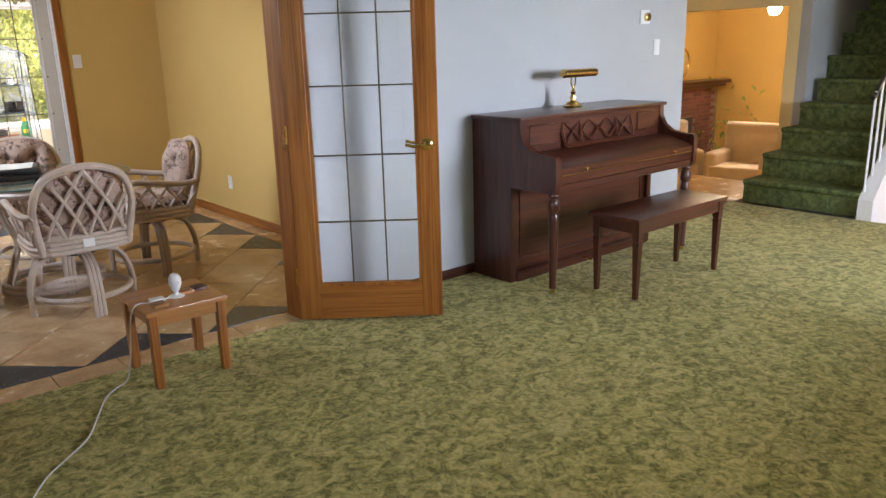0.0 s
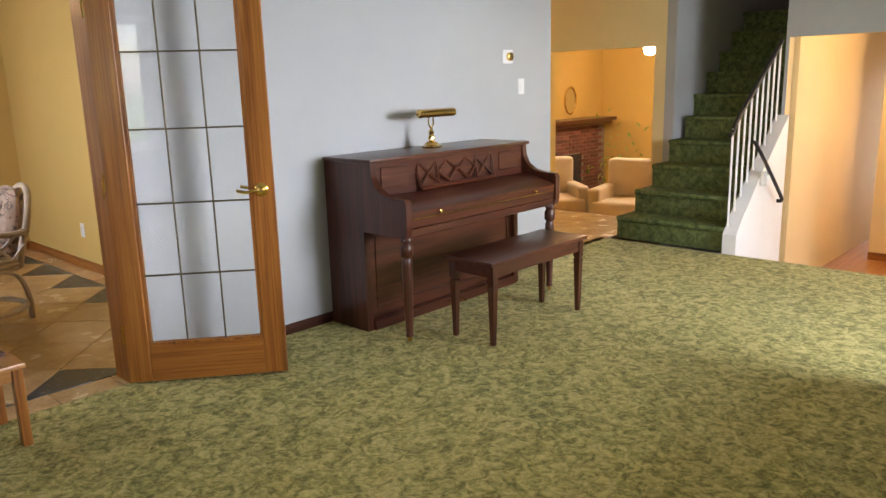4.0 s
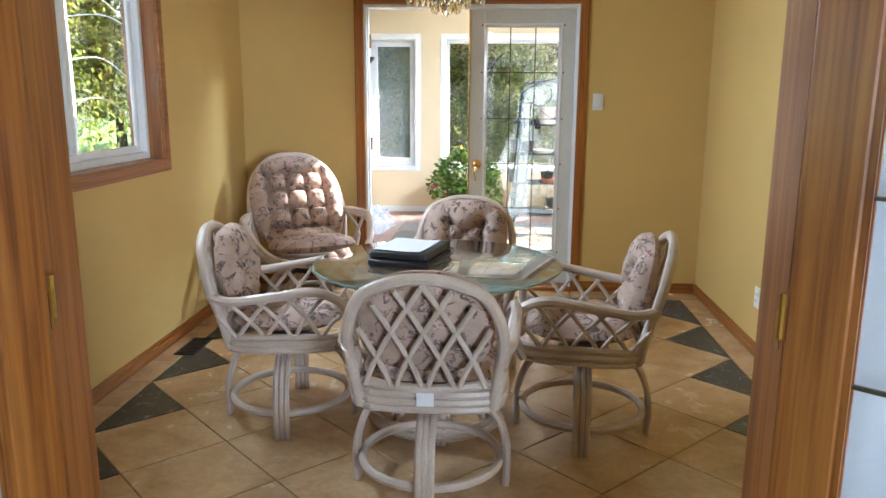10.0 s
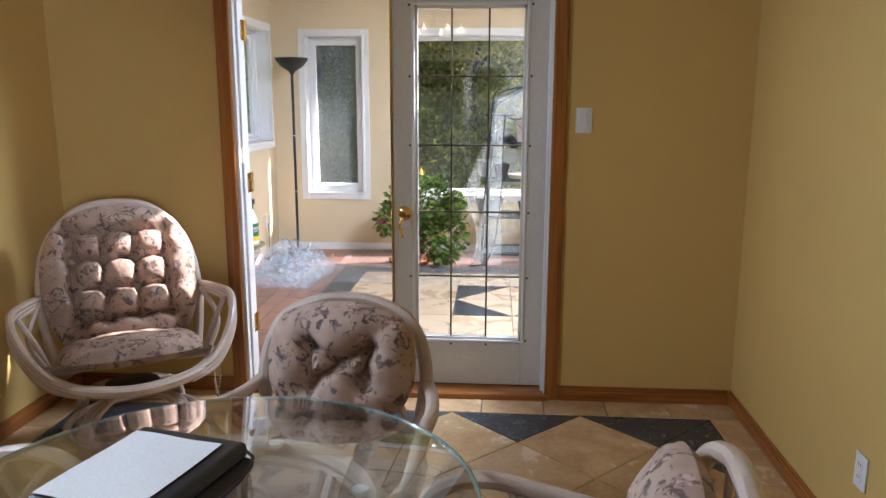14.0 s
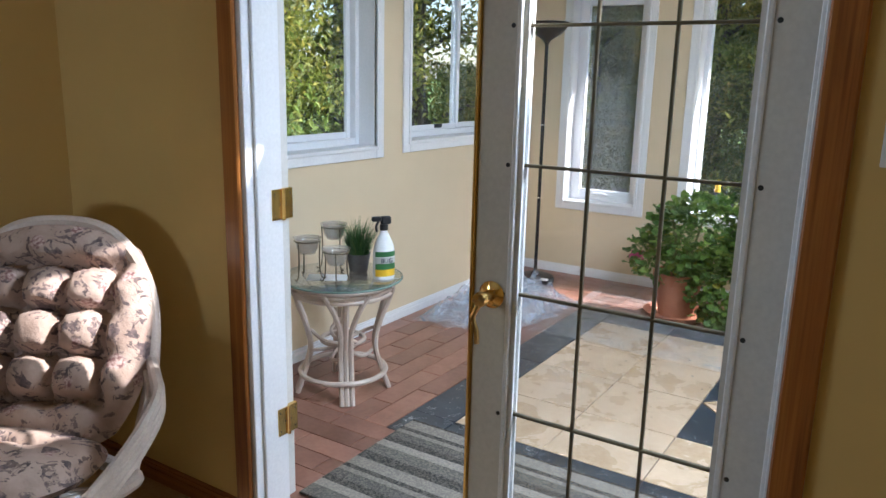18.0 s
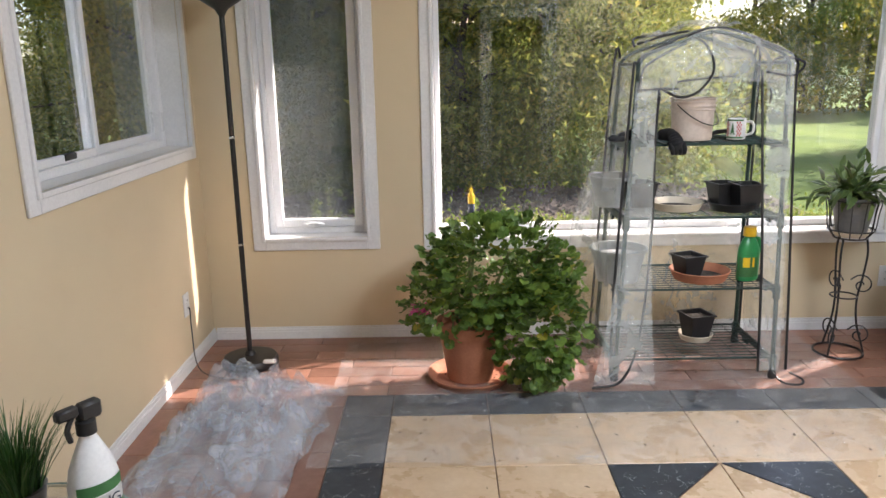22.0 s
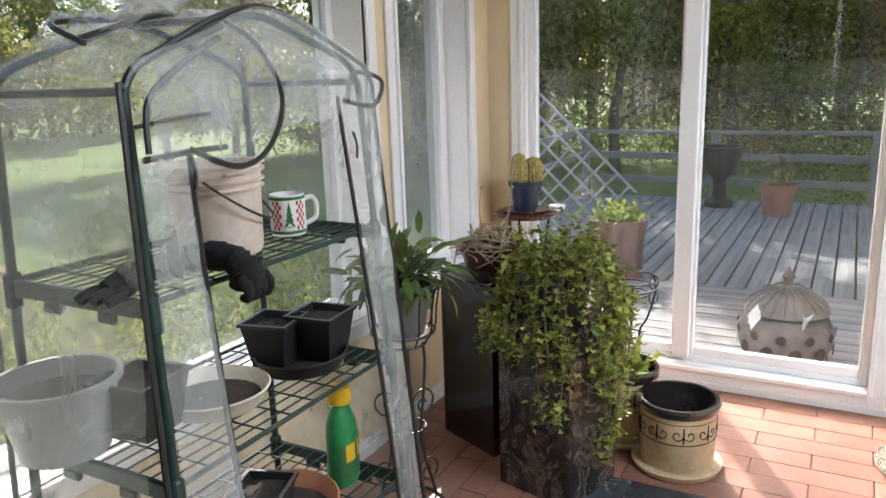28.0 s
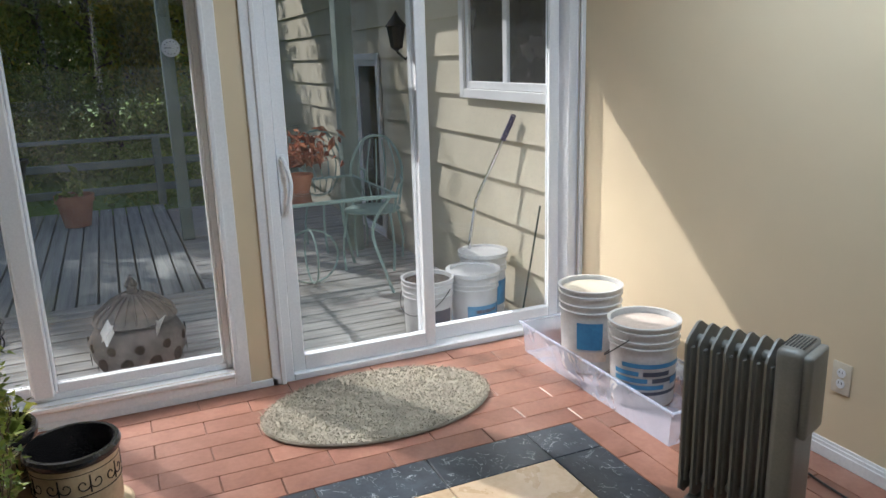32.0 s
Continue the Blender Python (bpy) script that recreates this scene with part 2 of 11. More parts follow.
M["terracotta"] = surf("terracotta", (0.36, 0.13, 0.07), (0.48, 0.20, 0.11), 6, 90, 0.75, 0.15)
M["soil"] = surf("potting_soil", (0.012, 0.009, 0.007), (0.05, 0.038, 0.028), 30, 180, 0.95, 0.9)
M["plastic_black"] = surf("black_plastic", (0.013, 0.013, 0.014), (0.025, 0.025, 0.026), 10, 150, 0.42, 0.06)
M["plastic_white"] = surf("white_plastic", (0.74, 0.74, 0.74), (0.80, 0.80, 0.79), 4, 120, 0.35, 0.04)
M["chrome"] = surf("chrome", (0.70, 0.71, 0.72), (0.78, 0.78, 0.78), 6, 80, 0.14, 0.02, metal=1.0)


def screen_mat():
    """Fine grey insect screen: mostly open, its threads catching some light."""
    m, t, b = node_mat("grey_insect_screen")
    b.inputs["Base Color"].default_value = (0.16, 0.175, 0.18, 1)
    b.inputs["Roughness"].default_value = 0.6
    tr = t.nodes.new("ShaderNodeBsdfTransparent")
    mr = t.nodes.new("ShaderNodeMapRange")
    mr.inputs["To Min"].default_value, mr.inputs["To Max"].default_value = 0.20, 0.34
    t.links.new(noise_fac(t, coords(t), 3, 3), mr.inputs["Value"])
    mx = t.nodes.new("ShaderNodeMixShader")
    t.links.new(mr.outputs[0], mx.inputs[0])
    t.links.new(tr.outputs[0], mx.inputs[1])
    t.links.new(b.outputs[0], mx.inputs[2])
    t.links.new(mx.outputs[0], t.nodes["Material Output"].inputs[0])
    return m


M["screen"] = screen_mat()


def carpet_mat():
    """Sculpted green carpet: cream-olive leaf blotches over dark green, short pile."""
    m, t, b = node_mat("sculpted_green_carpet")
    v = coords(t)
    n1 = noise_fac(t, v, 12, 3, 0.6, 1.6)
    n2 = noise_fac(t, v, 30, 4, 0.65, 1.2)
    n3 = noise_fac(t, v, 260, 3, 0.6)
    n4 = noise_fac(t, v, 0.9, 2)
    col = ramp(t, n1, [(0.40, (0.111, 0.130, 0.028)), (0.465, (0.273, 0.267, 0.067)), (0.52, (0.533, 0.468, 0.157)), (0.62, (0.754, 0.663, 0.280))])
    c2 = ramp(t, n2, [(0.40, (0.078, 0.081, 0.013)), (0.49, (0.416, 0.338, 0.090)), (0.58, (0.800, 0.689, 0.280))])
    col = mix(t, 0.42, col, c2)
    col = mix(t, 0.18, col, ramp(t, n4, [(0.35, (0.221, 0.234, 0.067)), (0.65, (0.468, 0.390, 0.123))]))
    col = mix(t, 0.16, col, ramp(t, n3, [(0.35, (0.039, 0.046, 0.011)), (0.7, (0.468, 0.429, 0.202))]))
    t.links.new(col, b.inputs["Base Color"])
    b.inputs["Roughness"].default_value = 0.95
    b.inputs["Specular IOR Level"].default_value = 0.15
    b.inputs["Sheen Weight"].default_value = 0.08
    p = bump(t, b, n2, 0.6, 0.02)
    bump(t, b, n3, 0.55, 0.006, p)
    return m


def stair_carpet_mat():
    m, t, b = node_mat("dark_green_stair_carpet")
    v = coords(t)
    n2 = noise_fac(t, v, 20, 4, 0.65, 0.6)
    n3 = noise_fac(t, v, 240, 3, 0.6)
    col = ramp(t, n2, [(0.35, (0.055, 0.085, 0.028)), (0.65, (0.20, 0.23, 0.085))])
    col = mix(t, 0.2, col, ramp(t, n3, [(0.35, (0.01, 0.02, 0.006)), (0.7, (0.16, 0.2, 0.09))]))
    t.links.new(col, b.inputs["Base Color"])
    b.inputs["Roughness"].default_value = 0.95
    b.inputs["Specular IOR Level"].default_value = 0.15
    bump(t, b, n3, 0.6, 0.008)
    return m


def stone_tile(name, c1, c2, c3, rough, veins=False, vary=0.25):
    """Ceramic or slate tile; each piece differs a little in tone."""
    m, t, b = node_mat(name)
    v = coords(t, space="Object")
    oi = t.nodes.new("ShaderNodeObjectInfo")
    add = t.nodes.new("ShaderNodeVectorMath")
    add.operation = 'MULTIPLY_ADD'
    add.inputs[1].default_value = (1, 1, 1)
    t.links.new(v, add.inputs[0])
    comb = t.nodes.new("ShaderNodeCombineXYZ")
    sc = t.nodes.new("ShaderNodeMath")
    sc.operation = 'MULTIPLY'
    sc.inputs[1].default_value = 40.0
    t.links.new(oi.outputs["Random"], sc.inputs[0])
    for k in range(3):
        t.links.new(sc.outputs[0], comb.inputs[k])
    t.links.new(comb.outputs[0], add.inputs[2])
    v = add.outputs[0]
    n1 = noise_fac(t, v, 5, 5, 0.6, 0.4)
    n2 = noise_fac(t, v, 45, 4, 0.6)
    col = ramp(t, n1, [(0.32, c1), (0.52, c2), (0.70, c3)])
    col = mix(t, 0.25, col, ramp(t, n2, [(0.35, c1), (0.65, c3)]))
    if veins:
        vn = t.nodes.new("ShaderNodeTexVoronoi")
        vn.feature = 'DISTANCE_TO_EDGE'
        vn.inputs["Scale"].default_value = 13
        wv = noise_fac(t, v, 9, 4)
        vm = t.nodes.new("ShaderNodeVectorMath")
        vm.operation = 'MULTIPLY_ADD'
        vm.inputs[1].default_value = (0.3, 0.3, 0.3)
        t.links.new(wv, vm.inputs[0])
        t.links.new(v, vm.inputs[2])
        t.links.new(vm.outputs[0], vn.inputs["Vector"])
        line = ramp(t, vn.outputs["Distance"], [(0.0, (1, 1, 1)), (0.018, (0, 0, 0))])
        gate = ramp(t, noise_fac(t, v, 16, 2), [(0.50, (0, 0, 0)), (0.56, (1, 1, 1))])
        both = mix(t, 1.0, line, gate, 'MULTIPLY')
        n = t.nodes.new("ShaderNodeMix")
        n.data_type = 'RGBA'
        t.links.new(both, n.inputs[0])
        t.links.new(col, n.inputs[6])
        n.inputs[7].default_value = (0.55, 0.57, 0.58, 1)
        col = n.outputs[2]
    hsv = t.nodes.new("ShaderNodeHueSaturation")
    mr = t.nodes.new("ShaderNodeMapRange")
    mr.inputs["To Min"].default_value = 1 - vary
    mr.inputs["To Max"].default_value = 1 + vary
    t.links.new(oi.outputs["Random"], mr.inputs["Value"])
    t.links.new(mr.outputs[0], hsv.inputs["Value"])
    t.links.new(col, hsv.inputs["Color"])
    t.links.new(hsv.outputs[0], b.inputs["Base Color"])
    rr = t.nodes.new("ShaderNodeMapRange")
    rr.inputs["To Min"].default_value = rough - 0.06
    rr.inputs["To Max"].default_value = rough + 0.12
    t.links.new(n1, rr.inputs["Value"])
    t.links.new(rr.outputs[0], b.inputs["Roughness"])
    bump(t, b, n2, 0.10, 0.003)
    return m


def floral_mat():
    """Dusty rose upholstery printed all over with dark mauve leaves and pale flowers."""
    m, t, b = node_mat("floral_cotton")
    v = coords(t)
    wob = noise_fac(t, v, 18, 3)
    vm = t.nodes.new("ShaderNodeVectorMath")
    vm.operation = 'MULTIPLY_ADD'
    vm.inputs[1].default_value = (0.07, 0.07, 0.07)
    t.links.new(wob, vm.inputs[0])
    t.links.new(v, vm.inputs[2])
    base = ramp(t, noise_fac(t, v, 9, 3), [(0.35, (0.36, 0.245, 0.19)), (0.65, (0.50, 0.365, 0.29))])
    dark = ramp(t, noise_fac(t, vm.outputs[0], 17, 4, 0.6, 1.4), [(0.535, (0, 0, 0)), (0.585, (0.9, 0.9, 0.9))])
    inks = ramp(t, noise_fac(t, v, 60, 3), [(0.35, (0.055, 0.045, 0.05)), (0.65, (0.19, 0.13, 0.12))])
    col = mix(t, dark, base, inks)
    vo = t.nodes.new("ShaderNodeTexVoronoi")
    vo.inputs["Scale"].default_value = 10
    t.links.new(vm.outputs[0], vo.inputs["Vector"])
    fl = ramp(t, vo.outputs["Distance"], [(0.20, (1, 1, 1)), (0.27, (0, 0, 0))])
    petals = ramp(t, noise_fac(t, v, 85, 3), [(0.40, (0.24, 0.12, 0.11)), (0.60, (0.58, 0.42, 0.36))])
    col = mix(t, fl, col, petals)
    weave = noise_fac(t, v, 420, 2)
    t.links.new(col, b.inputs["Base Color"])
    b.inputs["Roughness"].default_value = 0.85
    b.inputs["Specular IOR Level"].default_value = 0.2
    p = bump(t, b, noise_fac(t, v, 22, 3), 0.35, 0.02)
    bump(t, b, weave, 0.2, 0.002, p)
    return m


M["carpet"] = carpet_mat()
M["stair_carpet"] = stair_carpet_mat()
M["tile_beige"] = stone_tile("beige_ceramic_tile", (0.42, 0.25, 0.12), (0.56, 0.37, 0.19), (0.64, 0.46, 0.27), 0.22, vary=0.12)
M["tile_dark"] = stone_tile("dark_slate_tile", (0.018, 0.022, 0.028), (0.035, 0.042, 0.052), (0.06, 0.07, 0.085), 0.28, veins=True, vary=0.2)
M["tile_terra"] = stone_tile("terracotta_plank_tile", (0.19, 0.082, 0.053), (0.265, 0.122, 0.083), (0.33, 0.168, 0.12), 0.30, vary=0.20)
M["tile_sun_beige"] = stone_tile("pale_ceramic_tile", (0.47, 0.32, 0.19), (0.58, 0.42, 0.27), (0.66, 0.51, 0.36), 0.25, vary=0.08)
M["grout"] = surf("grout", (0.16, 0.12, 0.085), (0.24, 0.18, 0.13), 8, 140, 0.9, 0.3)
M["grout_red"] = surf("brown_grout", (0.15, 0.085, 0.06), (0.21, 0.12, 0.085), 8, 140, 0.9, 0.3)
M["floral"] = floral_mat()
M["cream_plastic"] = surf("cream_plastic", (0.60, 0.52, 0.40), (0.72, 0.65, 0.53), 6, 60, 0.45, 0.1)


# ---- mesh tools ----
def finish(bm, name, mats, smooth=False):
    me = bpy.data.meshes.new(name)
    bm.normal_update()
    bm.to_mesh(me)
    bm.free()
    for m in (mats if isinstance(mats, (list, tuple)) else [mats]):
        me.materials.append(m)
    if smooth:
        me.polygons.foreach_set("use_smooth", [True] * len(me.polygons))
        me.set_sharp_from_angle(angle=radians(40))
    return me


def part(name, bm, material, parent=None, label="", smooth=True):
    """Links a bmesh as one mesh object under a thing or a part."""
    ob = new(name, finish(bm, name, material, smooth))
    ob.parent = parent
    if label:
        tagged(ob, label)
    return ob


def thing(name, m, label, category, group="", kind=""):
    ob = new(name)
    ob.matrix_world = m
    ob.empty_display_size = 0.1
    return tagged(ob, label, category, group, kind)


def box(bm, x0, y0, z0, x1, y1, z1, bevel=0.0, seg=1, mat=0):
    """A box between two corners, with its edges rounded by bevel."""
    r = bmesh.ops.create_cube(bm, size=1.0, matrix=Matrix.Translation(((x0 + x1) / 2, (y0 + y1) / 2, (z0 + z1) / 2)) @ Matrix.Diagonal((x1 - x0, y1 - y0, z1 - z0, 1)))
    vs = r["verts"]
    fs = list({f for v in vs for f in v.link_faces})
    for f in fs:
        f.material_index = mat
    if bevel:
        es = list({e for v in vs for e in v.link_edges})
        bmesh.ops.bevel(bm, geom=es, offset=bevel, segments=seg, affect='EDGES', profile=0.6, clamp_overlap=True)
    return vs


def tube(bm, pts, r, sides=8, closed=False, cap=True, radii=None, flat=None):
    """A round rod swept along a line of points; radii gives a radius for each point; flat squeezes its section along z."""
    pts = [Vector(p) for p in pts]
    n = len(pts)
    rings = []
    up = None
    for i, p in enumerate(pts):
        a = pts[(i - 1) % n] if closed or i > 0 else p
        b = pts[(i + 1) % n] if closed or i < n - 1 else p
        d = (b - a)
        d = d.normalized() if d.length > 1e-9 else Vector((0, 0, 1))
        if up is None:
            up = d.orthogonal().normalized()
        else:
            up = (up - d * up.dot(d))
            up = up.normalized() if up.length > 1e-6 else d.orthogonal().normalized()
        side = d.cross(up)
        rr = radii[i] if radii else r
        ring = []
        for k in range(sides):
            a2 = 2 * math.pi * k / sides
            o = up * (math.cos(a2) * rr) + side * (math.sin(a2) * rr)
            if flat:
                o.z *= flat
            ring.append(bm.verts.new(p + o))
        rings.append(ring)
    m = n if closed else n - 1
    for i in range(m):
        a, b = rings[i], rings[(i + 1) % n]
        off = 0
        if closed and i == n - 1:
            off = min(range(sides), key=lambda q: (a[0].co - b[q].co).length)
        for k in range(sides):
            bm.faces.new((a[k], a[(k + 1) % sides], b[(k + 1 + off) % sides], b[(k + off) % sides]))
    if cap and not closed:
        bm.faces.new(list(reversed(rings[0])))
        bm.faces.new(rings[-1])


def lathe(bm, profile, seg=24, at=(0, 0, 0), squash=(1, 1), wobble=0.0, mat=0):
    """A turned form from a profile of (radius, height)."""
    rings = []
    for r, z in profile:
        if r < 1e-5:
            rings.append([bm.verts.new((at[0], at[1], at[2] + z))])
        else:
            rings.append([bm.verts.new((at[0] + r * squash[0] * math.cos(2 * math.pi * k / seg) * (1 + wobble * math.sin(5 * k + z * 30)),
                                        at[1] + r * squash[1] * math.sin(2 * math.pi * k / seg) * (1 + wobble * math.cos(4 * k + z * 20)), at[2] + z)) for k in range(seg)])
    for a, b in zip(rings, rings[1:]):
        for k in range(seg):
            k2 = (k + 1) % seg
            if len(a) == 1 and len(b) == 1:
                continue
            if len(a) == 1:
                f = bm.faces.new((a[0], b[k2], b[k]))
            elif len(b) == 1:
                f = bm.faces.new((a[k], a[k2], b[0]))
            else:
                f = bm.faces.new((a[k], a[k2], b[k2], b[k]))
            f.material_index = mat


def smooth_line(pts, n=8, closed=False):
    """A Catmull-Rom line through the points."""
    P = [Vector(p) for p in pts]
    out = []
    m = len(P)
    for i in range(m if closed else m - 1):
        p0 = P[(i - 1) % m] if closed or i > 0 else P[0]
        p1, p2 = P[i], P[(i + 1) % m]
        p3 = P[(i + 2) % m] if closed or i < m - 2 else P[-1]
        for k in range(n):
            t = k / n
            out.append(0.5 * ((2 * p1) + (p2 - p0) * t + (2 * p0 - 5 * p1 + 4 * p2 - p3) * t * t + (3 * p1 - p0 - 3 * p2 + p3) * t ** 3))
    if not closed:
        out.append(P[-1])
    return out


def arc(c, r, a0, a1, n=12, plane='xy', ry=None):
    """Points of an arc about c, angles in degrees."""
    ry = r if ry is None else ry
    out = []
    for k in range(n + 1):
        a = radians(a0 + (a1 - a0) * k / n)
        u, v = r * math.cos(a), ry * math.sin(a)
        out.append(Vector(c) + Vector({'xy': (u, v, 0), 'xz': (u, 0, v), 'yz': (0, u, v)}[plane]))
    return out


def prism(bm, poly, z0, z1, mat=0):
    """An upright prism over a polygon of (x, y)."""
    lo = [bm.verts.new((x, y, z0)) for x, y in poly]
    hi = [bm.verts.new((x, y, z1)) for x, y in poly]
    n = len(poly)
    fs = [bm.faces.new(list(reversed(lo))), bm.faces.new(hi)]
    for i in range(n):
        fs.append(bm.faces.new((lo[i], lo[(i + 1) % n], hi[(i + 1) % n], hi[i])))
    for f in fs:
        f.material_index = mat
    return fs


def turned(bm, m):
    bmesh.ops.transform(bm, matrix=m, verts=bm.verts)
    return bm


# ---- walls ----
def wall(name, axis, p0, p1, u0, u1, z0, z1, holes, mats, label):
    """A wall across an axis between p0 and p1, from u0 to u1, with holes (u0, u1, z0, z1) through it. mats: its face at p0, at p1, and in the holes."""
    bm = bmesh.new()
    us = sorted({u0, u1, *[h[0] for h in holes], *[h[1] for h in holes]})
    zs = sorted({z0, z1, *[h[2] for h in holes], *[h[3] for h in holes]})
    us = [u for u in us if u0 <= u <= u1]
    zs = [z for z in zs if z0 <= z <= z1]

    def solid(i, k):
        if not (0 <= i < len(us) - 1 and 0 <= k < len(zs) - 1):
            return False
        u, z = (us[i] + us[i + 1]) / 2, (zs[k] + zs[k + 1]) / 2
        return not any(h[0] < u < h[1] and h[2] < z < h[3] for h in holes)

    cache = {}

    def v(p, u, z):
        key = (p, u, z)
        if key not in cache:
            cache[key] = bm.verts.new((p, u, z) if axis == 'x' else (u, p, z))
        return cache[key]

    def quad(a, b, c, d, mi):
        f = bm.faces.new((a, b, c, d))
        f.material_index = mi

    for i in range(len(us) - 1):
        for k in range(len(zs) - 1):
            if not solid(i, k):
                continue
            a, b, c, d = us[i], us[i + 1], zs[k], zs[k + 1]
            quad(v(p0, a, c), v(p0, b, c), v(p0, b, d), v(p0, a, d), 0)
            quad(v(p1, a, c), v(p1, a, d), v(p1, b, d), v(p1, b, c), 1)
            if not solid(i - 1, k):
                quad(v(p0, a, c), v(p0, a, d), v(p1, a, d), v(p1, a, c), 2)
            if not solid(i + 1, k):
                quad(v(p0, b, c), v(p1, b, c), v(p1, b, d), v(p0, b, d), 2)
            if not solid(i, k - 1):
                quad(v(p0, a, c), v(p1, a, c), v(p1, b, c), v(p0, b, c), 2)
            if not solid(i, k + 1):
                quad(v(p0, a, d), v(p0, b, d), v(p1, b, d), v(p1, a, d), 2)
    bmesh.ops.recalc_face_normals(bm, faces=bm.faces)
    ob = new(name, finish(bm, name, mats))
    return tagged(ob, label, "wall", kind="structure")


def slab(name, x0, y0, x1, y1, z0, z1, mat, label, category):
    bm = bmesh.new()
    box(bm, x0, y0, z0, x1, y1, z1)
    return tagged(new(name, finish(bm, name, mat)), label, category, kind="structure")


LW, DW, SW, HW, FW, WH = M["living_wall"], M["dining_wall"], M["sun_wall"], M["hall_wall"], M["family_wall"], M["white"]
CEIL = 2.50
M["siding"] = surf("cream_siding_paint", (0.55, 0.50, 0.38), (0.64, 0.58, 0.45), 2, 60, 0.55, 0.08)
SI = M["siding"]

# living room
wall("wall_living_north", 'y', 3.30, 3.44, -3.0, 5.56, 0, 4.3, [(0.41, 1.975, 0, 2.06)], [LW, DW, WH], "pale blue-white painted drywall behind the piano")
wall("wall_living_south", 'y', -3.64, -3.5, -3.0, 8.9, -0.6, 4.3, [(3.2, 5.3, 0.75, 2.25)], [SI, LW, WH], "pale painted drywall with an assumed wide window, unseen")
# unseen wall; its inner face carries that shade as dark paint
wall("wall_living_west", 'x', -3.14, -3.0, -3.64, 3.44, 0, 4.3, [(-1.0, 1.4, 0.75, 2.25)], [SI, M["west_wall_dimmed"], WH], "unseen wall coloured dark inside for the dim room end, with an assumed window")
wall("wall_hall_opening", 'x', 7.40, 7.52, -3.5, 2.13, -0.6, 4.3, [(0.54, 2.10, -0.6, 1.73)], [LW, HW, HW], "pale painted drywall with an opening into the lower hall")
slab("floor_living", -3.0, -3.5, 6.37, 3.30, -0.06, 0.0, M["carpet"], "sculpted green wall-to-wall carpet", "carpet")
slab("floor_living_end", 6.37, -3.5, 7.40, 0.42, -0.06, 0.0, M["carpet"], "sculpted green carpet beside the railing", "carpet")
slab("ceiling_living", -3.14, -3.64, 10.6, 3.44, 4.3, 4.4, M["ceiling"], "white painted living room ceiling", "ceiling")

# dining room
DIN_HOLE = (4.45, 5.92, 1.07, 2.09)
wall("wall_dining_west", 'x', -0.66, -0.48, 3.44, 7.30, 0, CEIL, [DIN_HOLE], [SI, DW, M["oak_z"]], "ochre painted dining room wall with a window")
wall("wall_dining_east", 'x', 2.84, 2.98, 3.44, 7.30, 0, CEIL, [], [DW, DW, DW], "ochre painted dining room wall")
SD = (0.412, 1.945, 0.0, 2.04)
wall("wall_dining_north", 'y', 7.30, 7.44, -0.66, 4.38, -0.1, 2.75, [SD], [DW, SW, WH], "wall between dining room and sunroom, ochre and peach paint")
slab("floor_dining", -0.48, 3.30, 2.84, 7.44, -0.06, -0.012, M["grout"], "grout bed of the beige tiled dining floor", "floor")
slab("ceiling_dining", -0.66, 3.44, 2.98, 7.30, CEIL, CEIL + 0.1, M["ceiling"], "white painted dining room ceiling", "ceiling")

# sunroom
W1 = (7.63, 9.10, 1.075, 2.10)
W2 = (9.425, 10.885, 1.085, 2.10)
wall("wall_sunroom_west", 'x', -0.70, -0.495, 7.44, 11.24, -0.1, 2.75, [W1, W2], [SI, SW, WH], "peach painted sunroom wall with two slider windows")
N1 = (-0.17, 0.375, 0.57, 2.06)
N2 = (0.745, 3.14, 0.56, 2.06)
N3 = (3.35, 3.965, 0.565, 2.06)
wall("wall_sunroom_north", 'y', 11.02, 11.24, -0.70, 4.38, -0.1, 2.75, [N1, N2, N3], [SW, SI, WH], "peach painted sunroom wall with three windows")
E1 = (9.30, 10.83, 0.10, 2.06)
E2 = (7.47, 9.075, 0.0, 2.06)
wall("wall_sunroom_east", 'x', 4.20, 4.38, 7.44, 11.02, -0.1, 2.75, [E1, E2], [SW, SI, WH], "peach painted sunroom wall with patio window and sliding door")
slab("floor_sunroom", -0.495, 7.44, 4.38, 11.02, -0.08, -0.008, M["grout_red"], "grout bed of the patterned sunroom floor", "floor")
SKY = (1.88, 3.00, 7.92, 8.45)
bm = bmesh.new()
for x0, y0, x1, y1 in ((-0.70, 7.44, 4.38, SKY[2]), (-0.70, SKY[3], 4.38, 11.24), (-0.70, SKY[2], SKY[0], SKY[3]), (SKY[1], SKY[2], 4.38, SKY[3])):
    box(bm, x0, y0, 2.55, x1, y1, 2.75)
tagged(new("ceiling_sunroom", finish(bm, "ceiling_sunroom", M["ceiling"])), "white painted sunroom ceiling with a skylight", "ceiling", kind="structure")

# lower hall and family room behind the living room
slab("floor_hall", 6.37, -0.2, 12.6, 2.13, -0.62, -0.55, M["stool_wood"], "light wooden floor of the lower hall", "floor")
slab("floor_family", 5.56, 3.24, 12.6, 7.1, -0.62, -0.55, M["rattan"], "beige carpet of the lower family room", "floor")
slab("floor_landing", 5.56, 3.24, 7.4, 4.9, -0.548, 0.0, M["tile_beige"], "beige tiled landing beside the stairs", "floor")
# front face takes the lightened copy, in place of light falling on it
wall("wall_family_opening", 'x', 7.40, 7.52, 3.24, 6.2, -0.55, 4.3, [(3.36, 4.60, -0.55, 1.715)], [M["family_wall_lit"], FW, FW], "ochre painted wall with an opening into the family room")
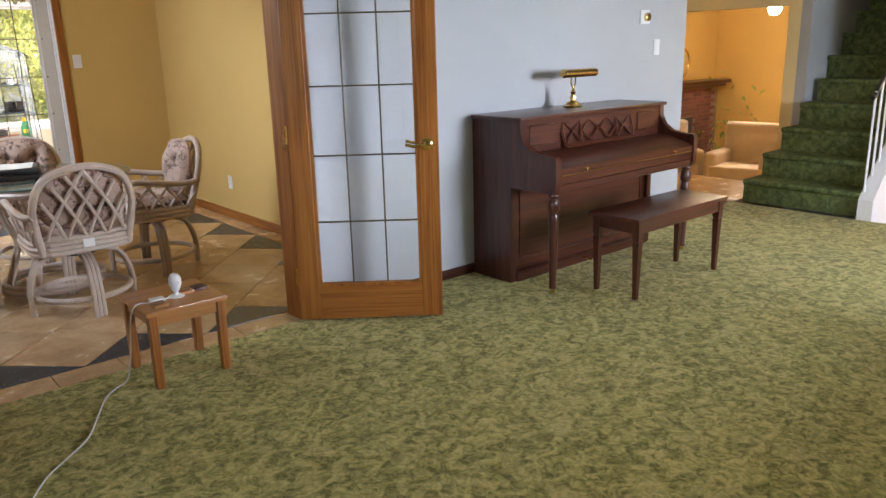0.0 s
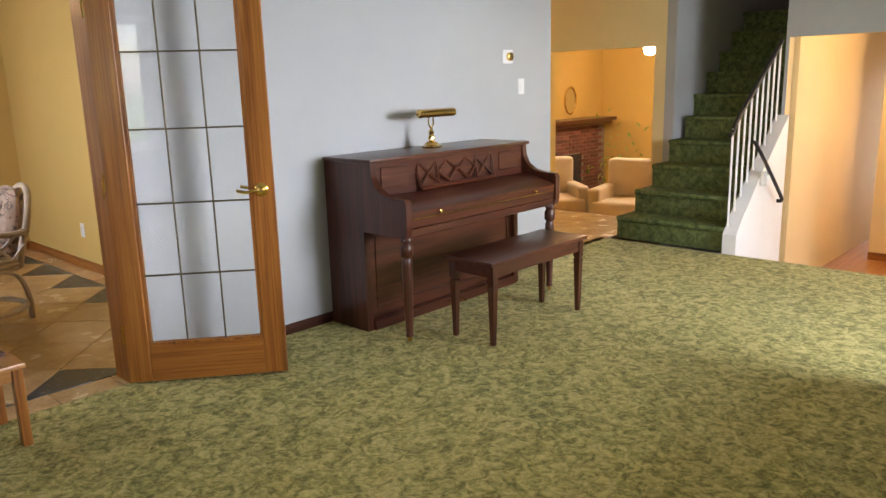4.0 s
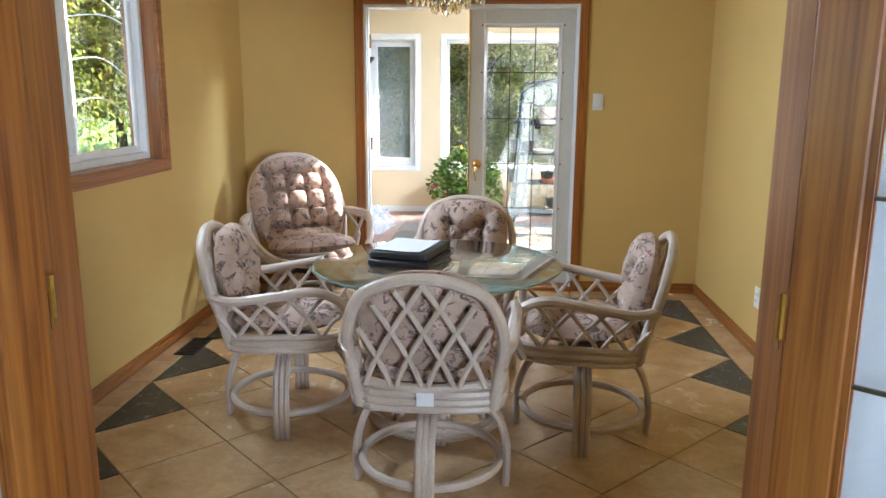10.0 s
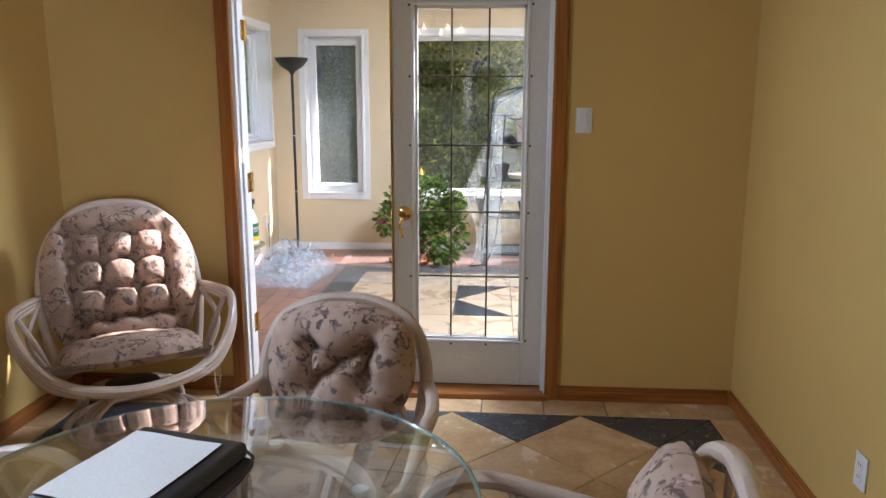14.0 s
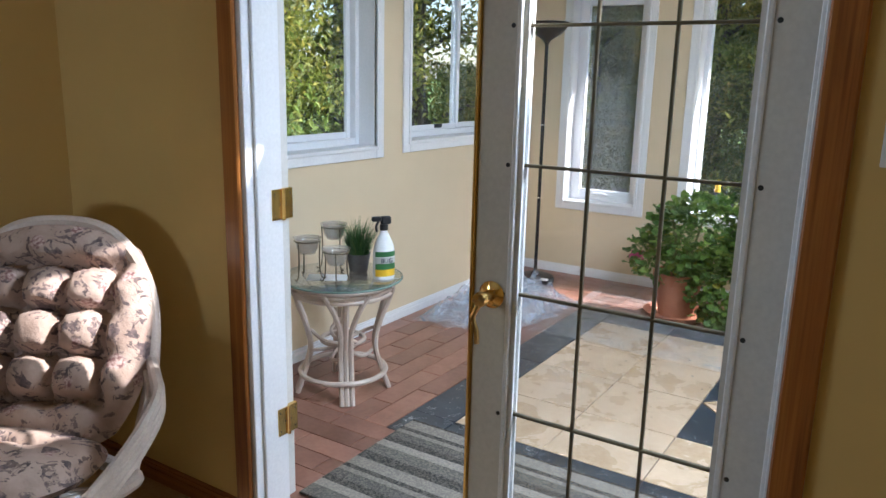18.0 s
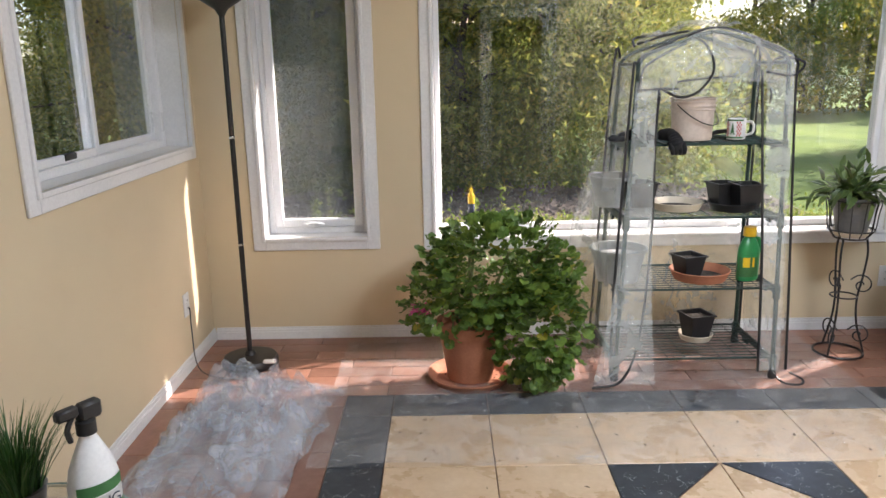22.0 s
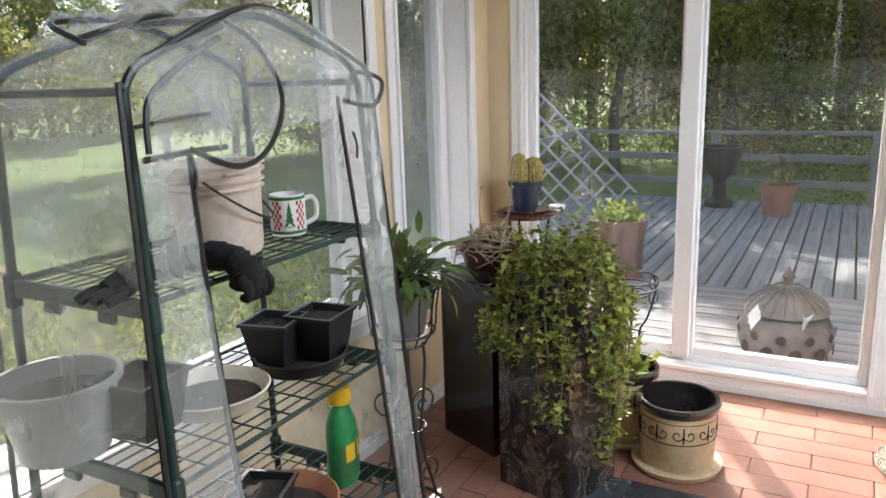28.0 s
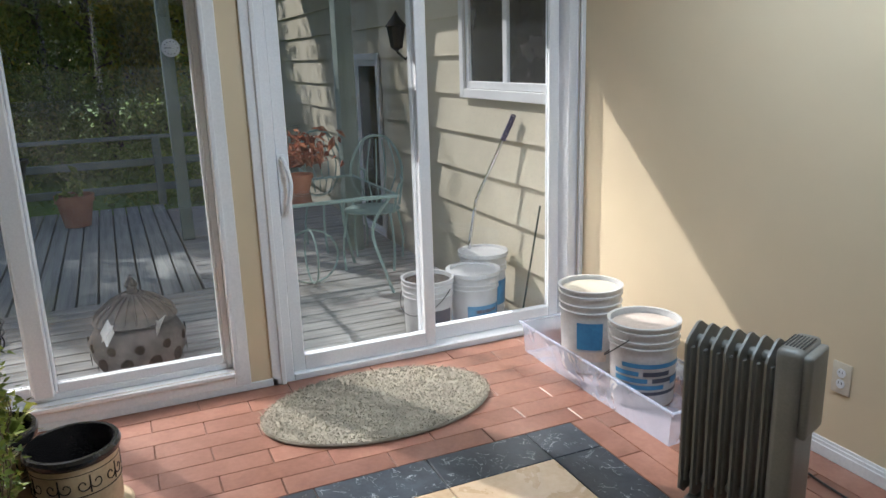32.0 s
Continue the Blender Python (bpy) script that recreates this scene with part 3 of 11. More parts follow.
wall("wall_stair_left", 'y', 3.14, 3.24, 7.40, 10.4, -0.55, 4.3, [], [LW, FW, LW], "pale painted wall beside the stairs")
wall("wall_hall_back", 'x', 9.30, 9.42, -0.2, 1.78, -0.55, 2.4, [], [HW, HW, HW], "warm yellow painted wall of the lower hall")
wall("wall_hall_left", 'y', 2.05, 2.13, 7.523, 12.6, -0.6, 4.3, [], [HW, LW, HW], "warm painted wall under the stairs")
wall("wall_hall_right", 'y', -0.2, -0.08, 7.52, 12.6, -0.6, 2.4, [], [HW, HW, HW], "warm painted wall of the lower hall")
wall("wall_hall_end", 'x', 12.6, 12.72, -0.2, 7.2, -0.6, 4.3, [(1.2, 2.0, -0.5, 1.5)], [FW, SI, WH], "far painted wall with a bright doorway")
wall("wall_family_north", 'y', 7.10, 7.20, 5.42, 12.6, -0.6, 4.3, [], [FW, SI, FW], "ochre painted family room wall")
wall("wall_family_west", 'x', 5.42, 5.56, 3.44, 7.1, -0.6, 4.3, [], [SI, FW, FW], "ochre painted family room wall")
slab("ceiling_hall", 7.52, -0.2, 12.6, 2.05, 2.1, 2.2, M["ceiling"], "white painted hall ceiling", "ceiling")
slab("ceiling_family", 7.52, 3.24, 12.6, 7.1, 1.95, 2.05, M["ceiling"], "white painted family room ceiling", "ceiling")
slab("ceiling_landing", 5.42, 3.44, 7.52, 7.2, 4.3, 4.4, M["ceiling"], "white painted landing ceiling", "ceiling")


def cushion(bm, o, ux, uy, un, w, h, t, tufts=(), n=18, power=3.0, sag=0.0):
    """A stuffed cushion: a rounded rectangle w by h about o, bulging t to both sides, with dimples at tufts (u, v)."""
    o, ux, uy, un = Vector(o), Vector(ux).normalized(), Vector(uy).normalized(), Vector(un).normalized()
    seams = [(a, b) for k, a in enumerate(tufts) for b in tufts[k + 1:] if math.hypot((a[0] - b[0]) * w / 2, (a[1] - b[1]) * h / 2) < 0.145]
    rows = {}
    for side in (1, -1):
        for i in range(n + 1):
            for j in range(n + 1):
                u, v = 2 * i / n - 1, 2 * j / n - 1
                edge = i in (0, n) or j in (0, n)
                if side == -1 and edge:
                    rows[side, i, j] = rows[1, i, j]
                    continue
                # round the corners
                k = max(abs(u), abs(v), 1e-6)
                rr = 1.0 if k < 1e-5 else (abs(u / k) ** power + abs(v / k) ** power) ** (-1 / power)
                uu, vv = u * (rr * 0.85 + 0.15), v * (rr * 0.85 + 0.15)
                th = max(0.0, (1 - abs(u) ** 2.6) * (1 - abs(v) ** 2.6)) ** 0.45
                z = t * th
                if side == 1:
                    for a, b in tufts:
                        d = math.hypot((uu - a) * w, (vv - b) * h)
                        z -= t * 0.6 * math.exp(-(d / 0.028) ** 2) + t * 0.38 * math.exp(-(d / 0.095) ** 2)
                    pull = 0.0
                    for (a, b), (c, e) in seams:
                        sx, sy = (c - a) * w / 2, (e - b) * h / 2
                        qx, qy = (uu - a) * w / 2, (vv - b) * h / 2
                        k = max(0.0, min(1.0, (qx * sx + qy * sy) / (sx * sx + sy * sy)))
                        pull = max(pull, math.exp(-(math.hypot(qx - k * sx, qy - k * sy) / 0.016) ** 2))
                    z -= t * 0.55 * pull
                    z += 0.006 * noise.noise((uu * 4, vv * 4, t * 50))
                z = max(z, 0.002) * side * (1.0 if side == 1 else 0.55)
                p = o + ux * (uu * w / 2) + uy * (vv * h / 2) + un * (z + sag * uu * uu)
                rows[side, i, j] = bm.verts.new(p)
    for side in (1, -1):
        for i in range(n):
            for j in range(n):
                q = [rows[side, i, j], rows[side, i + 1, j], rows[side, i + 1, j + 1], rows[side, i, j + 1]]
                bm.faces.new(q if side == 1 else q[::-1])


def leaf_cloud(bm, rng, n, place, size, droop=0.3):
    """n small leaves (two triangles each, folded) at places drawn from place()."""
    for _ in range(n):
        c = place()
        s = size * rng.uniform(0.6, 1.35)
        q = Euler((rng.uniform(-1.2, 1.2), rng.uniform(-1.2, 1.2), rng.uniform(0, 6.28))).to_matrix()
        a = bm.verts.new(c + q @ Vector((-s, 0, 0)))
        b = bm.verts.new(c + q @ Vector((0, -s * 0.45, s * 0.12)))
        d = bm.verts.new(c + q @ Vector((s, 0, -s * droop)))
        e = bm.verts.new(c + q @ Vector((0, s * 0.45, s * 0.12)))
        bm.faces.new((a, b, d, e))


# ---- windows, doors and trim ----
def bars(name, parent, mat, axis, plane, s, items, bevel=0.004, label=""):
    """Bars (u0, u1, z0, z1, d0, d1) set in a wall's plane; d runs outward from the room's face."""
    bm = bmesh.new()
    for u0, u1, z0, z1, d0, d1 in items:
        a, b = plane + s * d0, plane + s * d1
        a, b = min(a, b), max(a, b)
        if axis == 'x':
            box(bm, a, u0, z0, b, u1, z1, bevel)
        else:
            box(bm, u0, a, z0, u1, b, z1, bevel)
    return part(name, bm, mat, parent, label, smooth=False)


def ring_bars(h, w, d0, d1, bottom=None):
    """Four bars inside a rectangle h."""
    b = w if bottom is None else bottom
    u0, u1, z0, z1 = h
    return [(u0, u0 + w, z0, z1, d0, d1), (u1 - w, u1, z0, z1, d0, d1), (u0 + w, u1 - w, z0, z0 + b, d0, d1), (u0 + w, u1 - w, z1 - w, z1, d0, d1)]


def casing_bars(h, w, d0, d1, over=0.0, foot=True):
    u0, u1, z0, z1 = h
    out = [(u0 - w, u0 - over, z0 - (w if foot else 0), z1 + w, d0, d1), (u1 + over, u1 + w, z0 - (w if foot else 0), z1 + w, d0, d1), (u0 - over, u1 + over, z1 + over, z1 + w, d0, d1)]
    if foot:
        out.append((u0 - over, u1 + over, z0 - w, z0 - over, d0, d1))
    return out


def pane(parent, axis, plane, s, u0, u1, z0, z1, d, mat=None, name="pane"):
    bm = bmesh.new()
    a, b = plane + s * d, plane + s * (d + 0.006)
    a, b = min(a, b), max(a, b)
    if axis == 'x':
        box(bm, a, u0, z0, b, u1, z1)
    else:
        box(bm, u0, a, z0, u1, b, z1)
    ob = part(name, bm, mat or M["glass_dusty"], parent, smooth=False)
    ob.visible_shadow = False
    return ob


def window_unit(name, axis, plane, s, h, label, style, depth=0.11, trim="white", sash="white_vinyl", wide=0.068):
    w = tagged(new(name), label, "window", kind="structure")
    w.empty_display_size = 0.1
    bars("casing", w, M[trim], axis, plane, s, casing_bars(h, wide, -0.014, -0.001) + casing_bars((h[0], h[1], h[2], h[3]), 0.02, -0.024, -0.001, 0.0), 0.003)
    fw = 0.026 if style == "pair" else 0.032
    fr = bars("window_frame", w, M[sash], axis, plane, s, ring_bars(h, fw, depth, depth + 0.07, fw + 0.005))
    u0, u1, z0, z1 = h[0] + fw, h[1] - fw, h[2] + fw + 0.005, h[3] - fw
    if style == "slider":
        m = (u0 + u1) / 2
        for a, b, d in ((u0, m + 0.025, depth + 0.012), (m - 0.025, u1, depth + 0.038)):
            sh = bars("sash", w, M[sash], axis, plane, s, ring_bars((a, b, z0, z1), 0.034, d, d + 0.024))
            pane(sh, axis, plane, s, a + 0.034, b - 0.034, z0 + 0.034, z1 - 0.034, d + 0.009)
        bm = bmesh.new()
        c = (u0 + m) / 2 + 0.12
        x = plane + s * (depth + 0.012)
        box(bm, *((x - 0.03, c - 0.045, z0 + 0.01, x + 0.005, c + 0.045, z0 + 0.035)), 0.006, 2)
        part("latch", bm, M["plastic_black"], w, "black plastic sliding latch")
    elif style == "casement":
        sh = bars("sash", w, M[sash], axis, plane, s, ring_bars((u0, u1, z0, z1), 0.044, depth - 0.012, depth + 0.03))
        pane(sh, axis, plane, s, u0 + 0.044, u1 - 0.044, z0 + 0.044, z1 - 0.044, depth + 0.01)
        pane(w, axis, plane, s, u0 + 0.044, u1 - 0.044, z0 + 0.044, z1 - 0.044, depth + 0.034, M["screen"], "insect_screen")
        bm = bmesh.new()
        c = (u0 + u1) / 2 - 0.03
        y = plane + s * (depth - 0.012)
        tube(bm, [(c - 0.05, y, z0 + 0.014), (c - 0.03, y - 0.022, z0 + 0.02), (c + 0.03, y - 0.024, z0 + 0.022), (c + 0.06, y - 0.012, z0 + 0.012)], 0.009, 8)
        box(bm, c - 0.055, y - 0.016, z0 + 0.002, c + 0.0, y + 0.002, z0 + 0.026, 0.006, 2)
        part("crank_handle", bm, M["white_vinyl"], w, "white folding crank handle")
    elif style == "fixed":
        pane(fr, axis, plane, s, u0, u1, z0, z1, depth + 0.03)
    elif style == "pair":
        m0, m1 = 10.031, 10.104
        bars("mullion", w, M[sash], axis, plane, s, [(m0, m1, z0, z1, depth - 0.04, depth + 0.06)])
        for a, b in ((u0, m0), (m1, u1)):
            sh = bars("sash", w, M[sash], axis, plane, s, ring_bars((a, b, z0, z1), 0.014, depth + 0.0, depth + 0.04, 0.042))
            pane(sh, axis, plane, s, a + 0.014, b - 0.014, z0 + 0.042, z1 - 0.014, depth + 0.02)
    return w


window_unit("window_1", 'x', -0.495, -1, W1, "white vinyl slider window with wooded view", "slider")
window_unit("window_2", 'x', -0.495, -1, W2, "white vinyl slider window with black latch", "slider")
window_unit("window_3", 'y', 11.02, 1, N1, "tall narrow white casement window", "casement")
window_unit("window_4", 'y', 11.02, 1, N2, "wide fixed picture window with white casing", "fixed", 0.13)
window_unit("window_5", 'y', 11.02, 1, N3, "tall narrow white casement window beside the corner", "casement")
window_unit("window_6", 'x', 4.20, 1, E1, "tall two-pane patio window with white frame", "pair", 0.05)
window_unit("window_7", 'x', -0.48, -1, DIN_HOLE, "oak-cased dining room slider window", "slider", 0.07, "oak_y", "white_vinyl", 0.075)
# assumed living room windows, placed to hold the added lamps
for k, (axis, plane, s, h) in enumerate((('y', -3.5, -1, (3.2, 5.3, 0.75, 2.25)), ('x', -3.0, -1, (-1.0, 1.4, 0.75, 2.25)))):
    window_unit("window_%d" % (8 + k), axis, plane, s, h, "wide white living room window, assumed and unseen", "fixed", 0.07)

# sliding patio door
pd = tagged(new("door_1"), "white sliding glass patio door, closed", "door", kind="structure")
bars("casing", pd, M["white"], 'x', 4.20, 1, casing_bars(E2, 0.062, -0.014, -0.001, 0.0, False) + casing_bars(E2, 0.022, -0.024, -0.001, 0.0, False), 0.003)
bars("door_frame", pd, M["white_vinyl"], 'x', 4.20, 1, [(E2[0], E2[0] + 0.05, 0, 2.06, 0.01, 0.16), (E2[1] - 0.045, E2[1], 0, 2.06, 0.01, 0.16), (E2[0] + 0.05, E2[1] - 0.045, 2.01, 2.06, 0.01, 0.16), (E2[0] + 0.05, E2[1] - 0.045, -0.01, 0.03, 0.0, 0.17)])
for nm, a, b, d in (("sliding_panel", 8.29, 9.028, 0.03), ("fixed_panel", 7.532, 8.35, 0.085)):
    p = bars(nm, pd, M["white_vinyl"], 'x', 4.20, 1, ring_bars((a, b, 0.03, 2.01), 0.058, d, d + 0.045, 0.075))
    pane(p, 'x', 4.20, 1, a + 0.058, b - 0.04 if d < 0.05 else b - 0.058, 0.105, 1.952, d + 0.02)
bm = bmesh.new()
hx = 4.20 + 0.03
tube(bm, smooth_line([(hx, 9.005, 0.80), (hx - 0.035, 9.0, 0.815), (hx - 0.045, 8.985, 0.88), (hx - 0.045, 8.98, 0.95), (hx - 0.035, 9.0, 1.03), (hx, 9.005, 1.045)], 5), 0.010, 8)
box(bm, hx - 0.012, 8.99, 0.785, hx - 0.001, 9.025, 1.06, 0.005, 2)
part("door_handle", bm, M["white_vinyl"], pd, "white moulded pull handle")


def lever(parent, m, mat, label, length=0.11):
    """A rose with a curved lever."""
    bm = bmesh.new()
    lathe(bm, [(0.0, 0.0), (0.033, 0.0), (0.034, 0.004), (0.028, 0.010), (0.014, 0.014), (0.012, 0.045), (0.017, 0.050), (0.017, 0.062), (0.0, 0.066)], 20)
    bmesh.ops.rotate(bm, verts=bm.verts, cent=(0, 0, 0), matrix=Matrix.Rotation(radians(90), 3, 'X'))
    tube(bm, smooth_line([(0, -0.055, 0), (0.03, -0.058, 0.004), (0.065, -0.06, -0.004), (length, -0.06, 0.006)], 5), 0.008, 8, radii=None)
    turned(bm, m)
    return part("door_handle", bm, mat, parent, label)


def lite_door(name, w, h, label, m, stile, rails, cols, rows, mats, came, thick=0.042):
    """A glazed door leaf: hinge edge at x = 0, along +x, thickness along y."""
    d = tagged(new(name), label, "door", kind="structure")
    d.matrix_world = m
    zt, zb = h - rails[0], rails[1]
    for a, b in ((0, stile), (w - stile, w)):
        bm = bmesh.new()
        box(bm, a, -thick / 2, 0, b, thick / 2, h, 0.004)
        part("stile", bm, mats[0], d, smooth=False)
    for a, b in ((0.0, zb), (zt, h)):
        bm = bmesh.new()
        box(bm, stile, -thick / 2 + 0.001, a, w - stile, thick / 2 - 0.001, b, 0.003)
        part("rail", bm, mats[1], d, smooth=False)
    u0, u1 = stile, w - stile
    bm = bmesh.new()
    for sy in (-1, 1):
        y0, y1 = sorted((sy * 0.009, sy * (thick / 2 - 0.004)))
        for it in ((u0, u0 + 0.013, zb, zt), (u1 - 0.013, u1, zb, zt), (u0, u1, zb, zb + 0.013), (u0, u1, zt - 0.013, zt)):
            box(bm, it[0] - 0.001, y0, it[2] - 0.001, it[1] + 0.001, y1, it[3] + 0.001)
    part("glazing_bead", bm, mats[0], d, smooth=False)
    bm = bmesh.new()
    box(bm, u0 + 0.002, -0.003, zb + 0.002, u1 - 0.002, 0.003, zt - 0.002)
    g = part("pane", bm, M["glass"], d, smooth=False)
    g.visible_shadow = False
    for k in range(1, cols):
        x = u0 + (u1 - u0) * k / cols
        bm = bmesh.new()
        box(bm, x - 0.004, -0.007, zb, x + 0.004, 0.007, zt, 0.002)
        part("muntin", bm, came, d, smooth=False)
    for k in range(1, rows):
        z = zb + (zt - zb) * k / rows
        bm = bmesh.new()
        box(bm, u0, -0.0075, z - 0.004, u1, 0.0075, z + 0.004, 0.002)
        part("muntin", bm, came, d, smooth=False)
    return d


# oak french doors, swung into the living room
for name, hinge, free, sgn in (("door_2", (1.948, 3.285), (2.546, 2.806), 1), ("door_3", (0.447, 3.285), (0.126, 2.567), -1)):
    ang = math.degrees(math.atan2(free[1] - hinge[1], free[0] - hinge[0]))
    d = lite_door(name, 0.768, 2.03, "oak french door leaf with fifteen glass panes, standing open", pose(hinge[0], hinge[1], 0.012, 0, 0, ang), 0.108, (0.092, 0.185), 3, 5, (M["oak_z"], M["oak_x"]), M["dark_came"])
    lever(d, pose(0.768 - 0.06, -0.021 if sgn > 0 else -0.021, 0.935, 0, 0, 0) @ Matrix.Diagonal((-1, 1, 1, 1)), M["brass"], "polished brass lever handle")
    lever(d, pose(0.768 - 0.06, 0.021, 0.935, 0, 0, 180), M["brass"], "polished brass lever handle")
    for z in (0.25, 1.0, 1.78):
        bm = bmesh.new()
        tube(bm, [(-0.006, 0.024 * sgn * -1, z - 0.045), (-0.006, 0.024 * sgn * -1, z + 0.045)], 0.007, 8)
        part("hinge", bm, M["brass"], d, "brass butt hinge")
fj = tagged(new("door_frame_french"), "oak jamb of the french doors", "door frame", kind="structure")
bars("jamb", fj, M["oak_z"], 'y', 3.30, 1, [(0.411, 0.44, 0, 2.06, -0.006, 0.146), (1.945, 1.974, 0, 2.06, -0.006, 0.146)], 0.003)
bars("head", fj, M["oak_x"], 'y', 3.30, 1, [(0.44, 1.945, 2.03, 2.058, -0.006, 0.146)], 0.003)
bars("casing", fj, M["oak_z"], 'y', 3.44, -1, [(0.34, 0.425, 0, 2.12, -0.016, -0.001), (1.96, 2.045, 0, 2.12, -0.016, -0.001)], 0.004)
for x in (0.4405, 1.9445):
    bm = bmesh.new()
    box(bm, x - 0.0015, 3.315, 0.93, x + 0.0015, 3.34, 1.01)
    part("strike_plate", bm, M["brass"], fj, "brass strike plate", smooth=False)

# glazed door between dining room and sunroom: one leaf closed, one folded back
sf = tagged(new("door_frame_sunroom"), "white jamb with oak casing on the dining side", "door frame", kind="structure")
bars("casing", sf, M["oak_z"], 'y', 7.30, 1, [(0.350, 0.418, 0, 2.108, -0.018, -0.001), (1.931, 1.996, 0, 2.108, -0.018, -0.001)], 0.005)
bars("head_casing", sf, M["oak_x"], 'y', 7.30, 1, [(0.418, 1.931, 2.040, 2.108, -0.0185, -0.001)], 0.005)
bars("jamb", sf, M["white"], 'y', 7.30, 1, [(0.413, 0.434, 0.03, 2.039, -0.002, 0.145), (1.924, 1.944, 0.03, 2.039, -0.002, 0.145), (0.434, 1.924, 2.02, 2.039, -0.002, 0.145), (0.434, 0.446, 0.03, 2.02, 0.03, 0.062), (1.912, 1.924, 0.03, 2.02, 0.03, 0.062)], 0.002)
bars("threshold", sf, M["oak_x"], 'y', 7.30, 1, [(0.413, 1.944, -0.011, 0.03, -0.03, 0.15)], 0.006)
leafs = []
for name, m, lab in (("door_4", pose(1.921, 7.408, 0.035, 0, 0, 180), "off-white glazed door leaf with leaded panes, closed"), ("door_5", pose(0.422, 7.466, 0.035, 0, 0, 180), "off-white glazed door leaf folded back against the wall")):
    d = lite_door(name, 0.752, 1.98, lab, m, 0.110, (0.108, 0.238), 3, 5, (M["door_white"], M["door_white"]), M["dark_came"])
    leafs.append(d)
bm = bmesh.new()
for ux in (0.086, 0.752 - 0.086):
    for k in range(6):
        tube(bm, [(ux, 0.0205, 0.238 + 1.634 * k / 5), (ux, 0.0225, 0.238 + 1.634 * k / 5)], 0.006, 8)
for k in (1, 2):
    tube(bm, [(0.11 + 0.177 * k, 0.0205, 0.214), (0.11 + 0.177 * k, 0.0225, 0.214)], 0.006, 8)
part("screw_cap", bm, M["plastic_black"], leafs[0], "dark screw caps round the glass")
bm = bmesh.new()
for it in ((0.097, 0.112, 0.225, 1.885), (0.640, 0.655, 0.225, 1.885)):
    box(bm, it[0], 0.0205, it[2], it[1], 0.028, it[3], 0.004)
for it in ((0.112, 0.640, 0.225, 0.240), (0.112, 0.640, 1.870, 1.885)):
    box(bm, it[0], 0.0205, it[2], it[1], 0.028, it[3], 0.004)
part("glass_frame", bm, M["white"], leafs[0], "raised white moulding round the glass")
bm = bmesh.new()
box(bm, 0.7515, -0.024, 0.0, 0.761, 0.030, 1.98, 0.002)
part("astragal", bm, M["brass"], leafs[0], "brass-lipped astragal along the edge", smooth=False)
bm = bmesh.new()
lathe(bm, [(0.0, 0.0), (0.034, 0.0), (0.036, 0.005), (0.026, 0.012), (0.015, 0.016), (0.013, 0.05), (0.020, 0.056), (0.018, 0.07), (0.0, 0.074)], 20)
bmesh.ops.rotate(bm, verts=bm.verts, cent=(0, 0, 0), matrix=Matrix.Rotation(radians(-90), 3, 'X'))
tube(bm, smooth_line([(0, 0.06, 0.0), (0.006, 0.066, -0.022), (0.016, 0.068, -0.05), (0.006, 0.066, -0.085), (0.004, 0.066, -0.115)], 5), 0.0075, 8)
turned(bm, Matrix.Translation((0.752 - 0.056, 0.021, 0.885)))
part("door_handle", bm, M["brass"], leafs[0], "polished brass curved lever")
for z in (0.33, 1.06, 1.80):
    bm = bmesh.new()
    box(bm, 0.4345, 7.398, z - 0.048, 0.4365, 7.438, z + 0.048, 0.0)
    box(bm, 0.4225, 7.446, z - 0.048, 0.4365, 7.486, z + 0.048, 0.0)
    tube(bm, [(0.440, 7.442, z - 0.05), (0.440, 7.442, z + 0.05)], 0.006, 8)
    hg = part("hinge", bm, M["brass"], sf, "bright brass butt hinge", smooth=False)
    bm = bmesh.new()
    for dy in (-0.034, -0.012, 0.012, 0.034):
        for dz in (-0.032, 0.0, 0.032):
            if (dy in (-0.012, 0.012)) != (dz == 0.0):
                continue
            tube(bm, [(0.4363, 7.442 + dy, z + dz), (0.4373, 7.442 + dy, z + dz)], 0.0032, 6)
    part("screw", bm, M["black_metal"], hg)


def base_run(name, axis, plane, s, u0, u1, h, mat, label, thick=0.013, z0=0.0):
    """A baseboard along a wall's face; s points into the room."""
    bm = bmesh.new()
    for (t, a, b) in ((thick, 0.0, h * 0.62), (thick * 0.72, h * 0.62, h * 0.82), (thick * 0.4, h * 0.82, h)):
        p0, p1 = sorted((plane + s * 0.0005, plane + s * t))
        if axis == 'x':
            box(bm, p0, u0, z0 + a, p1, u1, z0 + b - 0.0004)
        else:
            box(bm, u0, p0, z0 + a, u1, p1, z0 + b - 0.0004)
    return tagged(new(name, finish(bm, name, mat)), label, "baseboard", kind="structure")


base_run("baseboard_dining_west", 'x', -0.48, 1, 3.44, 7.30, 0.075, M["oak_y"], "oak baseboard")
base_run("baseboard_dining_east", 'x', 2.84, -1, 3.44, 7.30, 0.075, M["oak_y"], "oak baseboard")
base_run("baseboard_dining_north_a", 'y', 7.30, -1, -0.465, 0.355, 0.075, M["oak_x"], "oak baseboard")
base_run("baseboard_dining_north_b", 'y', 7.30, -1, 2.0, 2.825, 0.075, M["oak_x"], "oak baseboard")
base_run("baseboard_living_north", 'y', 3.30, -1, 1.98, 5.56, 0.06, M["mahogany"], "dark brown wooden baseboard")
base_run("baseboard_living_north_b", 'y', 3.30, -1, -3.0, 0.41, 0.06, M["mahogany"], "dark brown wooden baseboard")
base_run("baseboard_living_east", 'x', 7.40, -1, -3.5, 0.42, 0.06, M["mahogany"], "dark brown wooden baseboard")
